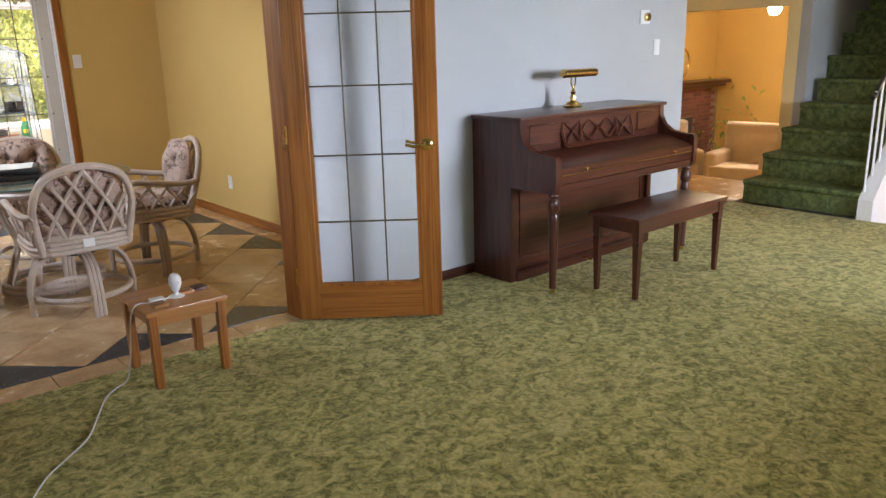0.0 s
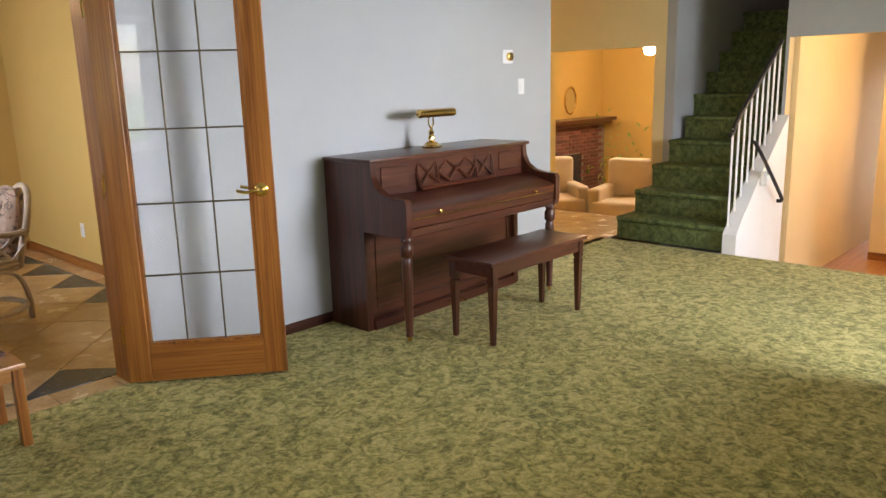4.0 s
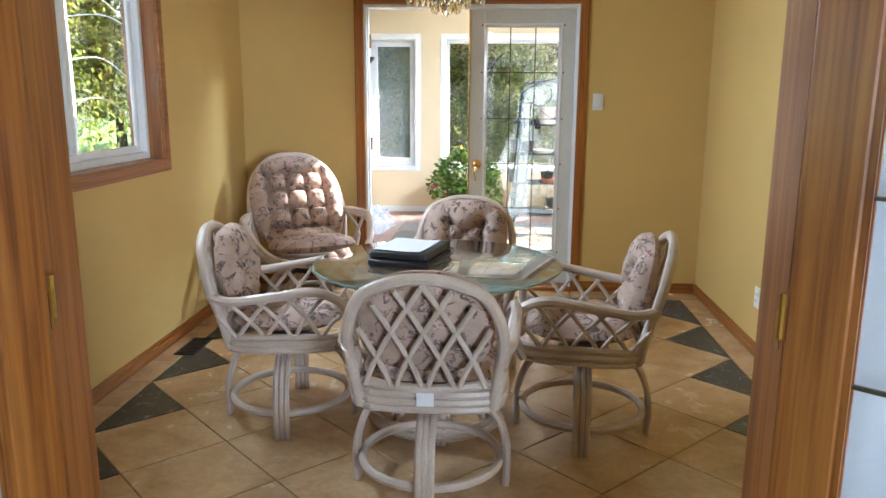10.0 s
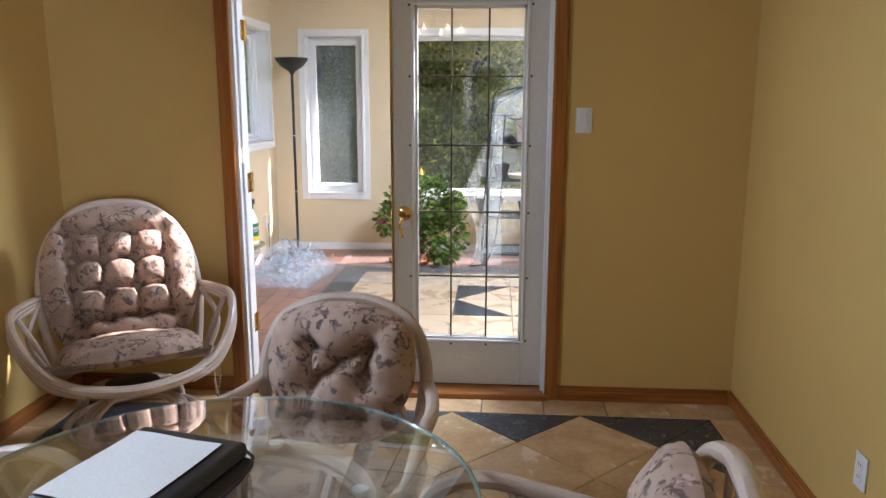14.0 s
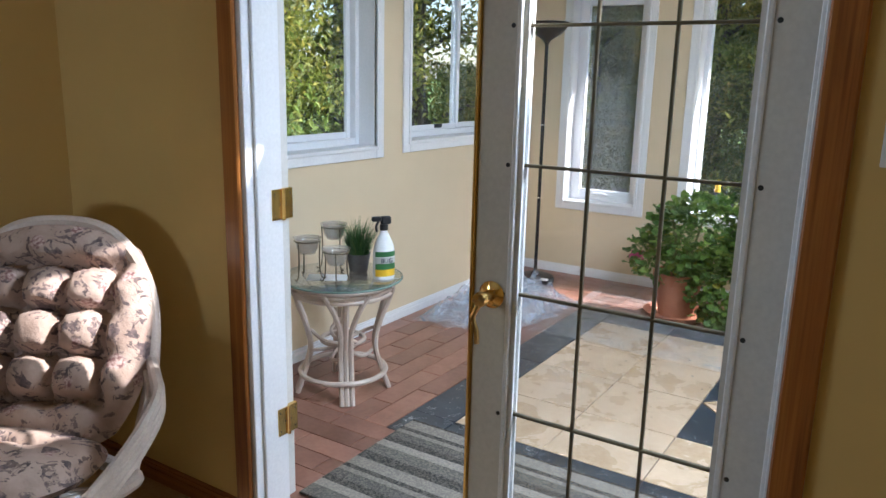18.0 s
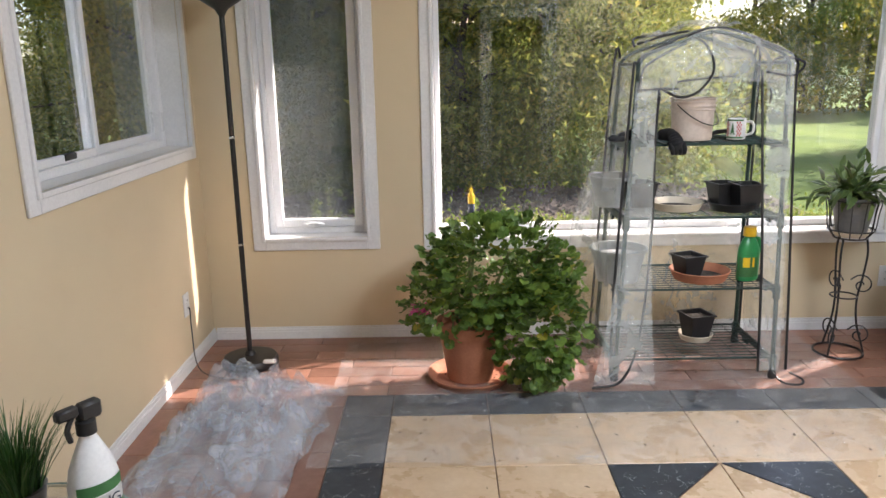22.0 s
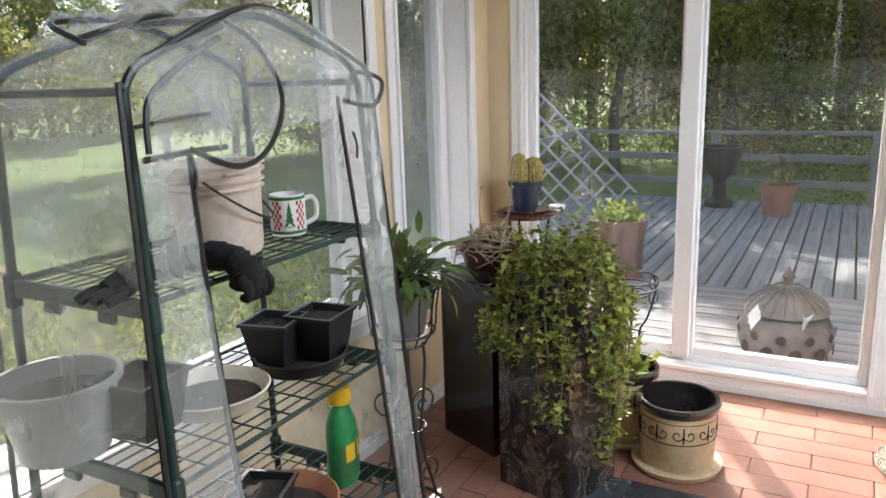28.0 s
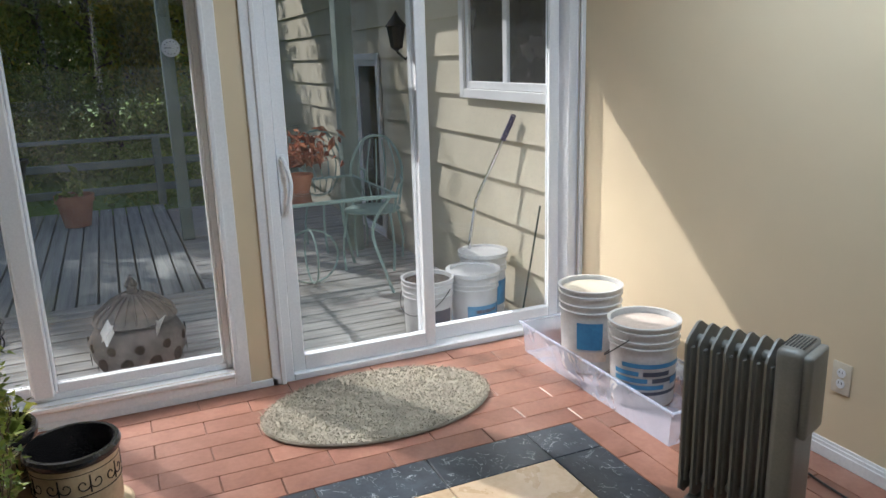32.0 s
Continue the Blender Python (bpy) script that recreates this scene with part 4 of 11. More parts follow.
base_run("baseboard_hall", 'x', 9.30, -1, -0.08, 1.78, 0.08, M["oak_y"], "oak baseboard", z0=-0.55)
base_run("baseboard_sun_west", 'x', -0.495, 1, 7.44, 11.02, 0.068, M["white"], "white moulded baseboard")
base_run("baseboard_sun_north", 'y', 11.02, -1, -0.48, 4.2, 0.068, M["white"], "white moulded baseboard")
base_run("baseboard_sun_south", 'y', 7.44, 1, 2.0, 4.2, 0.068, M["white"], "white moulded baseboard")
base_run("baseboard_sun_east", 'x', 4.20, -1, 10.80, 11.0, 0.068, M["white"], "white moulded baseboard")
bm = bmesh.new()
box(bm, 4.186, 9.11, 0.0, 4.199, 10.79, 0.035, 0.003)
tagged(new("trim_patio_sill", finish(bm, "trim_patio_sill", M["white"])), "white skirting under the patio window", "trim", kind="structure")


def wall_plate(name, m, label, category, kind_of):
    """A switch or socket plate, its face towards +y of the pose."""
    t = thing(name, m, label, category)
    bm = bmesh.new()
    box(bm, -0.037, 0.0005, -0.058, 0.037, 0.007, 0.058, 0.004, 2)
    part("plate", bm, M["cream_plastic"] if "cream" in label else M["plastic_white"], t)
    if kind_of == "switch":
        bm = bmesh.new()
        box(bm, -0.017, 0.0072, -0.033, 0.017, 0.011, 0.033, 0.002)
        part("rocker", bm, M["plastic_white"], t)
    else:
        for z in (-0.02, 0.02):
            bm = bmesh.new()
            lathe(bm, [(0.0, 0.0), (0.017, 0.0), (0.0165, 0.003), (0.0, 0.003)], 16)
            turned(bm, pose(0, 0.007, z, -90, 0, 0))
            o = part("socket", bm, M["plastic_white"], t)
            bm = bmesh.new()
            for x in (-0.006, 0.006):
                box(bm, x - 0.0012, 0.0098, z - 0.001, x + 0.0012, 0.0106, z + 0.008)
            part("slot", bm, M["plastic_black"], o)
    return t


wall_plate("light_switch", pose(2.078, 7.30, 1.378, 0, 0, 180), "white rocker light switch on the ochre wall", "switch", "switch")
wall_plate("power_outlet", pose(2.84, 6.0, 0.325, 0, 0, 90), "white power outlet on the ochre wall", "outlet", "outlet")
wall_plate("power_outlet", pose(-0.48, 6.35, 0.33, 0, 0, -90), "white power outlet behind the chairs", "outlet", "outlet")
wall_plate("power_outlet", pose(3.18, 11.02, 0.30, 0, 0, 180), "white power outlet beside the plant stand", "outlet", "outlet")
wall_plate("power_outlet", pose(-0.495, 10.62, 0.33, 0, 0, -90), "white power outlet with the lamp plugged in", "outlet", "outlet")
wall_plate("power_outlet", pose(2.586, 7.44, 0.32, 0, 0, 0), "cream power outlet on the wall behind the heater", "outlet", "outlet")
wall_plate("power_outlet", pose(7.40, -0.72, 0.30, 0, 0, 90), "dark power outlet on the pale wall", "outlet", "outlet")
wall_plate("light_switch", pose(5.167, 3.30, 1.381, 0, 0, 180), "white light switch beside the thermostat", "switch", "switch")
t = thing("thermostat", pose(4.998, 3.30, 1.60, 0, 0, 180), "cream round thermostat on a wall plate", "thermostat")
bm = bmesh.new()
box(bm, -0.06, 0.0, -0.05, 0.06, 0.012, 0.05, 0.006, 2)
part("backplate", bm, M["plastic_white"], t)
bm = bmesh.new()
lathe(bm, [(0, 0), (0.032, 0), (0.030, 0.02), (0.02, 0.026), (0, 0.026)], 20)
turned(bm, pose(-0.012, 0.012, 0, -90, 0, 0))
part("dial", bm, M["brass"], t, "round metallic dial")


# ---- living room things ----
def curved_side(bm, x0, x1, outline):
    """A board across x cut to an outline of (y, z)."""
    a = [bm.verts.new((x0, y, z)) for y, z in outline]
    b = [bm.verts.new((x1, y, z)) for y, z in outline]
    n = len(outline)
    bm.faces.new(a[::-1])
    bm.faces.new(b)
    for i in range(n):
        bm.faces.new((a[i], a[(i + 1) % n], b[(i + 1) % n], b[i]))
    bmesh.ops.recalc_face_normals(bm, faces=bm.faces)


MG, MZ = M["mahogany"], M["mahogany_z"]
pn = thing("upright_piano", pose(3.95, 3.285, 0), "dark mahogany console piano with closed lid", "piano")
HW2 = 0.70
for sx in (-1, 1):
    bm = bmesh.new()
    prof = [(0.0, 0.0), (-0.33, 0.0), (-0.33, 0.60), (-0.67, 0.60), (-0.685, 0.64), (-0.685, 0.79), (-0.67, 0.812), (-0.58, 0.815), (-0.50, 0.83), (-0.44, 0.87), (-0.41, 0.93), (-0.405, 0.995), (0.0, 0.995)]
    curved_side(bm, sx * HW2 - 0.022, sx * HW2 + 0.022, prof)
    part("side_panel", bm, MZ, pn)
    bm = bmesh.new()
    lathe(bm, [(0.034, 0.60), (0.036, 0.585), (0.024, 0.57), (0.036, 0.545), (0.036, 0.50), (0.024, 0.485), (0.030, 0.47), (0.031, 0.44), (0.026, 0.22), (0.020, 0.05), (0.024, 0.03), (0.0, 0.03)], 16, at=(sx * (HW2 - 0.02), -0.635, 0))
    part("leg", bm, MZ, pn)
    bm = bmesh.new()
    lathe(bm, [(0, 0), (0.014, 0.002), (0.014, 0.028), (0, 0.03)], 12, at=(sx * (HW2 - 0.02), -0.635, 0))
    part("caster", bm, M["brass"], pn)
bm = bmesh.new()
box(bm, -HW2 - 0.035, -0.425, 0.995, HW2 + 0.035, 0.0, 1.018, 0.006, 2)
part("lid", bm, MG, pn)
bm = bmesh.new()
box(bm, -HW2 + 0.022, -0.40, 0.80, HW2 - 0.022, -0.375, 0.994, 0.003)
for x0, x1 in ((-0.64, -0.42), (0.42, 0.64)):
    box(bm, x0, -0.408, 0.845, x1, -0.399, 0.965, 0.004)
part("upper_panel", bm, MG, pn)
bm = bmesh.new()
box(bm, -HW2 + 0.022, -0.305, 0.06, HW2 - 0.022, -0.28, 0.60, 0.003)
tube(bm, [(-0.62, -0.306, 0.13), (0.62, -0.306, 0.13), (0.62, -0.306, 0.56), (-0.62, -0.306, 0.56)], 0.008, 5, closed=True)
part("lower_panel", bm, MG, pn)
bm = bmesh.new()
box(bm, -HW2 + 0.022, -0.35, 0.0, HW2 - 0.022, -0.02, 0.06, 0.004)
part("plinth", bm, MG, pn)
bm = bmesh.new()
box(bm, -HW2 + 0.022, -0.67, 0.60, HW2 - 0.022, -0.31, 0.645, 0.004)
part("key_bed", bm, MG, pn)
bm = bmesh.new()
curved_side(bm, -HW2 + 0.024, HW2 - 0.024, [(-0.668, 0.65), (-0.676, 0.735), (-0.645, 0.752), (-0.50, 0.795), (-0.41, 0.80), (-0.41, 0.65)])
part("fallboard", bm, MG, pn)
bm = bmesh.new()
tube(bm, [(-0.66, -0.678, 0.70), (0.66, -0.678, 0.70)], 0.0035, 5)
part("trim_line", bm, M["brass"], pn, "thin brass-coloured line along the fallboard")
for x in (-0.45, 0.45):
    bm = bmesh.new()
    lathe(bm, [(0, 0), (0.009, 0.002), (0.007, 0.012), (0.011, 0.018), (0, 0.022)], 12)
    turned(bm, pose(x, -0.676, 0.72, 90, 0, 0))
    part("knob", bm, M["brass"], pn)
bm = bmesh.new()
tube(bm, smooth_line([(-0.34, 0, 0.0), (-0.34, 0, 0.15), (-0.2, 0, 0.158), (-0.1, 0, 0.165), (0, 0, 0.185), (0.1, 0, 0.165), (0.2, 0, 0.158), (0.34, 0, 0.15), (0.34, 0, 0.0)], 3), 0.010, 5)
tube(bm, [(-0.34, 0, 0.0), (0.34, 0, 0.0)], 0.013, 5)
for pts in (((-0.33, 0.02), (-0.18, 0.15)), ((-0.33, 0.15), (-0.18, 0.02)), ((0.33, 0.02), (0.18, 0.15)), ((0.33, 0.15), (0.18, 0.02)), ((-0.18, 0.02), (-0.18, 0.155)), ((0.18, 0.02), (0.18, 0.155)), ((-0.18, 0.08), (-0.09, 0.15)), ((-0.09, 0.15), (0, 0.08)), ((0, 0.08), (0.09, 0.15)), ((0.09, 0.15), (0.18, 0.08)), ((-0.18, 0.09), (-0.09, 0.02)), ((-0.09, 0.02), (0, 0.10)), ((0, 0.10), (0.09, 0.02)), ((0.09, 0.02), (0.18, 0.09))):
    tube(bm, [(x, 0, z) for x, z in pts], 0.009, 5)
turned(bm, pose(0.0, -0.43, 0.815, -14, 0, 0))
part("music_desk", bm, MG, pn, "fretwork music desk")
for x in (-0.05, 0.05):
    bm = bmesh.new()
    tube(bm, smooth_line([(x, -0.30, 0.045), (x, -0.38, 0.035), (x, -0.42, 0.03)], 4), 0.009, 6, flat=0.6)
    part("pedal", bm, M["brass"], pn)

bn = thing("piano_bench", pose(3.93, 2.375, 0), "dark mahogany piano bench with tapered legs", "bench")
bm = bmesh.new()
box(bm, -0.47, -0.175, 0.455, 0.47, 0.175, 0.480, 0.008, 2)
part("seat", bm, MG, bn)
for nm, b in (("apron", (-0.43, -0.155, 0.385, 0.43, -0.140, 0.455)), ("apron", (-0.43, 0.140, 0.385, 0.43, 0.155, 0.455)), ("apron", (-0.435, -0.14, 0.385, -0.42, 0.14, 0.455)), ("apron", (0.42, -0.14, 0.385, 0.435, 0.14, 0.455))):
    bm = bmesh.new()
    box(bm, *b, 0.003)
    part(nm, bm, MG, bn)
for sx in (-1, 1):
    for sy in (-1, 1):
        bm = bmesh.new()
        lathe(bm, [(0.0, 0.0), (0.017, 0.0), (0.027, 0.30), (0.030, 0.33), (0.024, 0.34), (0.031, 0.355), (0.031, 0.456), (0, 0.456)], 4)
        turned(bm, Matrix.Translation((sx * 0.42, sy * 0.138, 0)) @ Matrix.Rotation(radians(45), 4, 'Z'))
        part("leg", bm, MZ, bn, smooth=False)

pl = thing("bankers_lamp", pose(3.96, 3.10, 1.018), "polished brass piano lamp with a tubular shade", "lamp")
bm = bmesh.new()
lathe(bm, [(0, 0), (0.062, 0.0), (0.066, 0.012), (0.045, 0.022), (0.040, 0.035), (0.018, 0.045), (0.022, 0.065), (0.014, 0.085), (0.020, 0.10), (0.010, 0.115), (0.008, 0.135), (0, 0.135)], 8)
part("base", bm, M["brass"], pl)
bm = bmesh.new()
tube(bm, smooth_line([(0, 0, 0.125), (-0.02, 0.0, 0.15), (-0.03, -0.01, 0.19), (-0.02, -0.03, 0.215)], 4), 0.005, 6)
tube(bm, smooth_line([(0, 0, 0.125), (0.02, 0.0, 0.15), (0.01, -0.01, 0.19), (0.02, -0.03, 0.215)], 4), 0.005, 6)
part("arm", bm, M["brass"], pl)
bm = bmesh.new()
tube(bm, [(-0.16, -0.05, 0.222), (-0.152, -0.05, 0.222), (0.152, -0.05, 0.222), (0.16, -0.05, 0.222)], 0.034, 16, radii=[0.022, 0.034, 0.034, 0.022], flat=0.8)
part("shade", bm, M["brass"], pl)
for x in (-0.168, 0.168):
    bm = bmesh.new()
    lathe(bm, [(0, -0.008), (0.008, 0), (0, 0.008)], 10, at=(x, -0.05, 0.222))
    part("finial", bm, M["brass"], pl)

# stairs up, with balusters
sc = tagged(new("stairs"), "straight staircase in dark green carpet", "stairs", kind="structure")
RUN, RISE = 0.280, 0.208
for k in range(10):
    x0, z1 = 6.43 + RUN * k, RISE * (k + 1)
    bm = bmesh.new()
    y1 = 3.17 - (0.02 * min(k, 4) if k < 5 else 0.03)
    box(bm, x0, 2.175, max(0.0, z1 - 2 * RISE + 0.01) if k else 0.0, x0 + RUN + 0.02, y1, z1 - 0.03, 0.012, 2)
    box(bm, x0 - 0.025, 2.175, z1 - 0.045, x0 + RUN + 0.02, y1, z1, 0.018, 3)
    part("step", bm, M["stair_carpet"], sc)
bm = bmesh.new()
box(bm, 6.43 + 10 * RUN, 2.13, 1.80, 10.4, 3.14, 2.03, 0.01)
part("landing", bm, M["stair_carpet"], sc)
bm = bmesh.new()
curved_side(bm, 2.06, 2.172, [(6.38, -0.58), (6.38, 0.16), (6.50, 0.30), (6.75, 0.53), (7.10, 0.82), (7.398, 1.07), (7.398, -0.58)])
bmesh.ops.transform(bm, matrix=Matrix(((0, 1, 0, 0), (1, 0, 0, 0), (0, 0, 1, 0), (0, 0, 0, 1))), verts=bm.verts)
bmesh.ops.recalc_face_normals(bm, faces=bm.faces)
part("stringer", bm, M["white"], sc, "white painted stair stringer", smooth=False)
ud = tagged(new("door_7"), "oak door at the top of the stairs", "door", kind="structure")
bars("panel", ud, M["oak_z"], 'x', 10.30, 1, [(2.2, 2.62, 2.03, 4.0, 0, 0.04), (2.66, 3.08, 2.03, 4.0, 0, 0.04)], 0.004)
wall("wall_upper_back", 'x', 10.36, 10.46, 2.05, 3.24, 2.0, 4.3, [], [M["hall_wall"]] * 3, "warm painted wall at the top of the stairs")
hr = thing("stair_railing", Matrix(), "white metal stair railing with a dark handrail", "railing")


def rail_z(x):
    return 0.94 + (x - 6.38) * 0.72


for k in range(9):
    x = 6.42 + 0.115 * k
    zf = 0.20 + (x - 6.40) * 0.85
    bm = bmesh.new()
    tube(bm, [(x, 2.15, zf), (x, 2.15, rail_z(x) + 0.04)], 0.009, 6)
    part("baluster", bm, M["white"], hr)
bm = bmesh.new()
tube(bm, smooth_line([(6.36, 2.15, 0.96), (6.42, 2.15, 0.985), (6.55, 2.15, rail_z(6.55) + 0.05), (7.36, 2.15, rail_z(7.36) + 0.05)], 5), 0.019, 8)
part("handrail", bm, M["black_metal"], hr, "dark moulded handrail")
h2 = thing("wall_handrail", Matrix(), "dark handrail sloping down into the hall", "railing")
bm = bmesh.new()
tube(bm, smooth_line([(6.52, 2.02, 0.90), (6.56, 1.99, 0.84), (7.05, 1.98, 0.44), (7.12, 1.98, 0.36), (7.12, 2.02, 0.35)], 5), 0.016, 8)
part("rail", bm, M["black_metal"], h2)
bm = bmesh.new()
box(bm, 6.80, 2.0, 0.52, 6.84, 2.05, 0.64, 0.004)
part("bracket", bm, M["white"], h2)
h3 = thing("hall_railing", Matrix(), "white metal railing with a dark handrail beside the hall", "railing")
for x, y in ((6.40, 0.40), (6.42, 0.52)):
    bm = bmesh.new()
    tube(bm, [(x, y, 0), (x, y, 0.90)], 0.012, 8)
    lathe(bm, [(0, 0), (0.035, 0), (0.03, 0.012), (0.013, 0.016)], 12, at=(x, y, 0))
    part("post", bm, M["white"], h3)
for k in range(6):
    bm = bmesh.new()
    tube(bm, [(6.56 + 0.14 * k, 0.44, 0.0), (6.56 + 0.14 * k, 0.44, 0.90)], 0.008, 6)
    part("baluster", bm, M["white"], h3)
bm = bmesh.new()
tube(bm, smooth_line([(6.42, 0.53, 0.91), (6.38, 0.45, 0.915), (6.42, 0.42, 0.92), (7.38, 0.44, 0.92)], 5), 0.018, 8)
tube(bm, smooth_line([(6.40, 0.38, 0.91), (6.37, 0.33, 0.86), (6.37, 0.33, 0.62)], 4), 0.016, 8)
part("handrail", bm, M["black_metal"], h3, "dark moulded handrail")


# sofa and armchair in gold damask
def damask(name, c1, c2):
    m, t, b = node_mat(name)
    v = coords(t)
    n = noise_fac(t, v, 9, 3, 0.5, 1.2)
    mask = ramp(t, n, [(0.47, (0, 0, 0)), (0.50, (1, 1, 1)), (0.56, (1, 1, 1)), (0.60, (0, 0, 0))])
    col = mix(t, mask, ramp(t, noise_fac(t, v, 2, 2), [(0.3, c1), (0.7, tuple(x * 1.12 for x in c1))]), c2)
    t.links.new(col, b.inputs["Base Color"])
    b.inputs["Roughness"].default_value = 0.7
    b.inputs["Sheen Weight"].default_value = 0.4
    bump(t, b, noise_fac(t, v, 300, 2), 0.25, 0.002)
    return m


M["damask"] = damask("gold_damask", (0.50, 0.25, 0.05), (0.60, 0.34, 0.10))
M["velvet_gold"] = surf("tan_velvet", (0.36, 0.24, 0.11), (0.50, 0.36, 0.19), 8, 220, 0.8, 0.15)
M["seat_olive"] = surf("olive_gold_seat_fabric", (0.20, 0.15, 0.045), (0.28, 0.21, 0.075), 5, 240, 0.85, 0.15)
sf2 = thing("sofa", pose(2.49, -0.29, 0, 0, 0, 0), "gold damask sofa with tufted back and carved wooden frame", "sofa")
bm = bmesh.new()
box(bm, 0.02, -0.55, 0.14, 1.84, 0.33, 0.34, 0.03, 3)
part("seat_base", bm, M["seat_olive"], sf2)
for k in range(3):
    bm = bmesh.new()
    cushion(bm, (0.36 + 0.575 * k, -0.08, 0.375), (1, 0, 0), (0, 1, 0), (0, 0, 1), 0.59, 0.84, 0.075, [], 14, 5)
    part("seat_cushion", bm, M["seat_olive"], sf2)
bm = bmesh.new()
box(bm, -0.05, -0.52, 0.16, 0.03, 0.30, 0.53, 0.03, 3)
part("arm_panel", bm, M["damask"], sf2, "gold damask outside arm panel")
for k in range(6):
    bm = bmesh.new()
    cushion(bm, (0.02, 0.22 - 0.145 * k, 0.555), (0, 1, 0), (1, 0, 0), (0, 0, 1), 0.155, 0.17, 0.05, [], 10, 3)
    part("arm_roll", bm, M["velvet_gold"], sf2)
bm = bmesh.new()
tube(bm, smooth_line([(-0.02, 0.31, 0.05), (-0.03, 0.34, 0.25), (-0.02, 0.32, 0.44), (0.0, 0.34, 0.54), (0.06, 0.26, 0.59), (0.11, 0.12, 0.565)], 6), 0.028, 8, flat=None)
part("carved_post", bm, MG, sf2, "dark carved wooden arm post")
bm = bmesh.new()
tube(bm, smooth_line([(-0.055, 0.30, 0.16), (-0.055, -0.1, 0.13), (-0.055, -0.52, 0.16)], 5), 0.02, 6)
part("base_rail", bm, MG, sf2)
for x, y in ((0.0, 0.28), (1.8, 0.28), (0.0, -0.5), (1.8, -0.5)):
    bm = bmesh.new()
    lathe(bm, [(0, 0), (0.016, 0), (0.02, 0.05), (0.034, 0.12), (0.03, 0.16), (0, 0.16)], 10, at=(x, y, 0))
    part("leg", bm, MG, sf2)
bm = bmesh.new()
cushion(bm, (1.83, -0.22, 0.545), (0, -1, 0), (0.22, 0, 0.97), (-0.97, 0, 0.22), 0.92, 0.34, 0.09, [(-.7, .4), (-.35, .4), (0, .4), (.35, .4), (.7, .4), (-.52, -.1), (-.17, -.1), (.17, -.1), (.52, -.1)], 28, 4)
part("back_cushion", bm, M["velvet_gold"], sf2, "button-tufted tan velvet back")
bm = bmesh.new()
tube(bm, smooth_line([(1.78, 0.28, 0.30), (1.79, 0.29, 0.5), (1.82, 0.28, 0.66), (1.86, 0.16, 0.70)], 5), 0.028, 8)
part("carved_post", bm, MG, sf2, "dark carved wooden back post")

bm = bmesh.new()
cushion(bm, (0.92, -0.60, 0.66), (1, 0, 0), (0, -0.2, 0.98), (0, 0.98, 0.2), 1.95, 0.56, 0.10, [(-.84 + .21 * k, .4 if k % 2 else -.1) for k in range(9)], 34, 5)
part("back_cushion", bm, M["velvet_gold"], sf2, "button-tufted tan velvet back")
# family room: brick fireplace, mirror, chair, low table
M["brick_red"] = surf("dark_red_brick", (0.10, 0.035, 0.022), (0.20, 0.075, 0.05), 8, 90, 0.85, 0.4, vary=0.5)
fp2 = thing("fireplace", pose(11.2, 6.9, -0.55) @ Matrix.Diagonal((1, 1, 0.77, 1)), "dark red brick fireplace with a wooden mantel", "fireplace")
bm = bmesh.new()
box(bm, -1.4, -0.05, 0, 1.1, 0.18, 1.62)
part("mortar_core", bm, M["grout"], fp2)
BR = {}
for r in range(20):
    for c in range(11):
        x = -1.39 + 0.228 * c + (0.114 if r % 2 else 0)
        z = 0.01 + 0.08 * r
        if x + 0.215 > 1.1 or (-0.75 < x + 0.1 < 0.35 and z < 0.95):
            continue
        if "b" not in BR:
            bm = bmesh.new()
            box(bm, 0, -0.012, 0, 0.218, 0.0, 0.070)
            BR["b"] = finish(bm, "brick", M["brick_red"])
        o = new("brick", BR["b"])
        o.parent = fp2
        o.location = (x, -0.051 - random.uniform(0, 0.006), z)
# flat dark panel set where the firebox opens
bm = bmesh.new()
box(bm, -0.72, -0.055, 0.05, 0.36, 0.0, 0.93)
part("firebox", bm, M["soil"], fp2, "flat dark firebox panel")
bm = bmesh.new()
box(bm, -1.5, -0.24, 1.62, 1.2, 0.18, 1.70, 0.012, 2)
box(bm, -1.45, -0.18, 1.55, 1.15, 0.18, 1.615, 0.012, 2)
part("mantel", bm, MG, fp2)
om = thing("oval_mirror", pose(11.55, 7.09, 1.06) @ Matrix.Scale(0.66, 4), "oval brass-framed mirror above the mantel", "mirror")
bm = bmesh.new()
tube(bm, arc((0, -0.02, 0), 0.26, 0, 360, 40, 'xz', 0.34)[:-1], 0.025, 8, closed=True)
part("frame", bm, M["brass"], om)
bm = bmesh.new()
f = [bm.verts.new(p + Vector((0, 0.004, 0))) for p in arc((0, -0.02, 0), 0.255, 0, 360, 40, 'xz', 0.335)[:-1]]
bm.faces.new(f)
mm, mt, mb = node_mat("mirror_silver")
mb.inputs["Metallic"].default_value, mb.inputs["Roughness"].default_value = 1.0, 0.03
mb.inputs["Base Color"].default_value = (0.85, 0.85, 0.83, 1)
part("mirror_plate", bm, mm, om)
M["cream_fabric"] = surf("cream_upholstery", (0.56, 0.48, 0.38), (0.66, 0.58, 0.48), 5, 200, 0.85, 0.15)
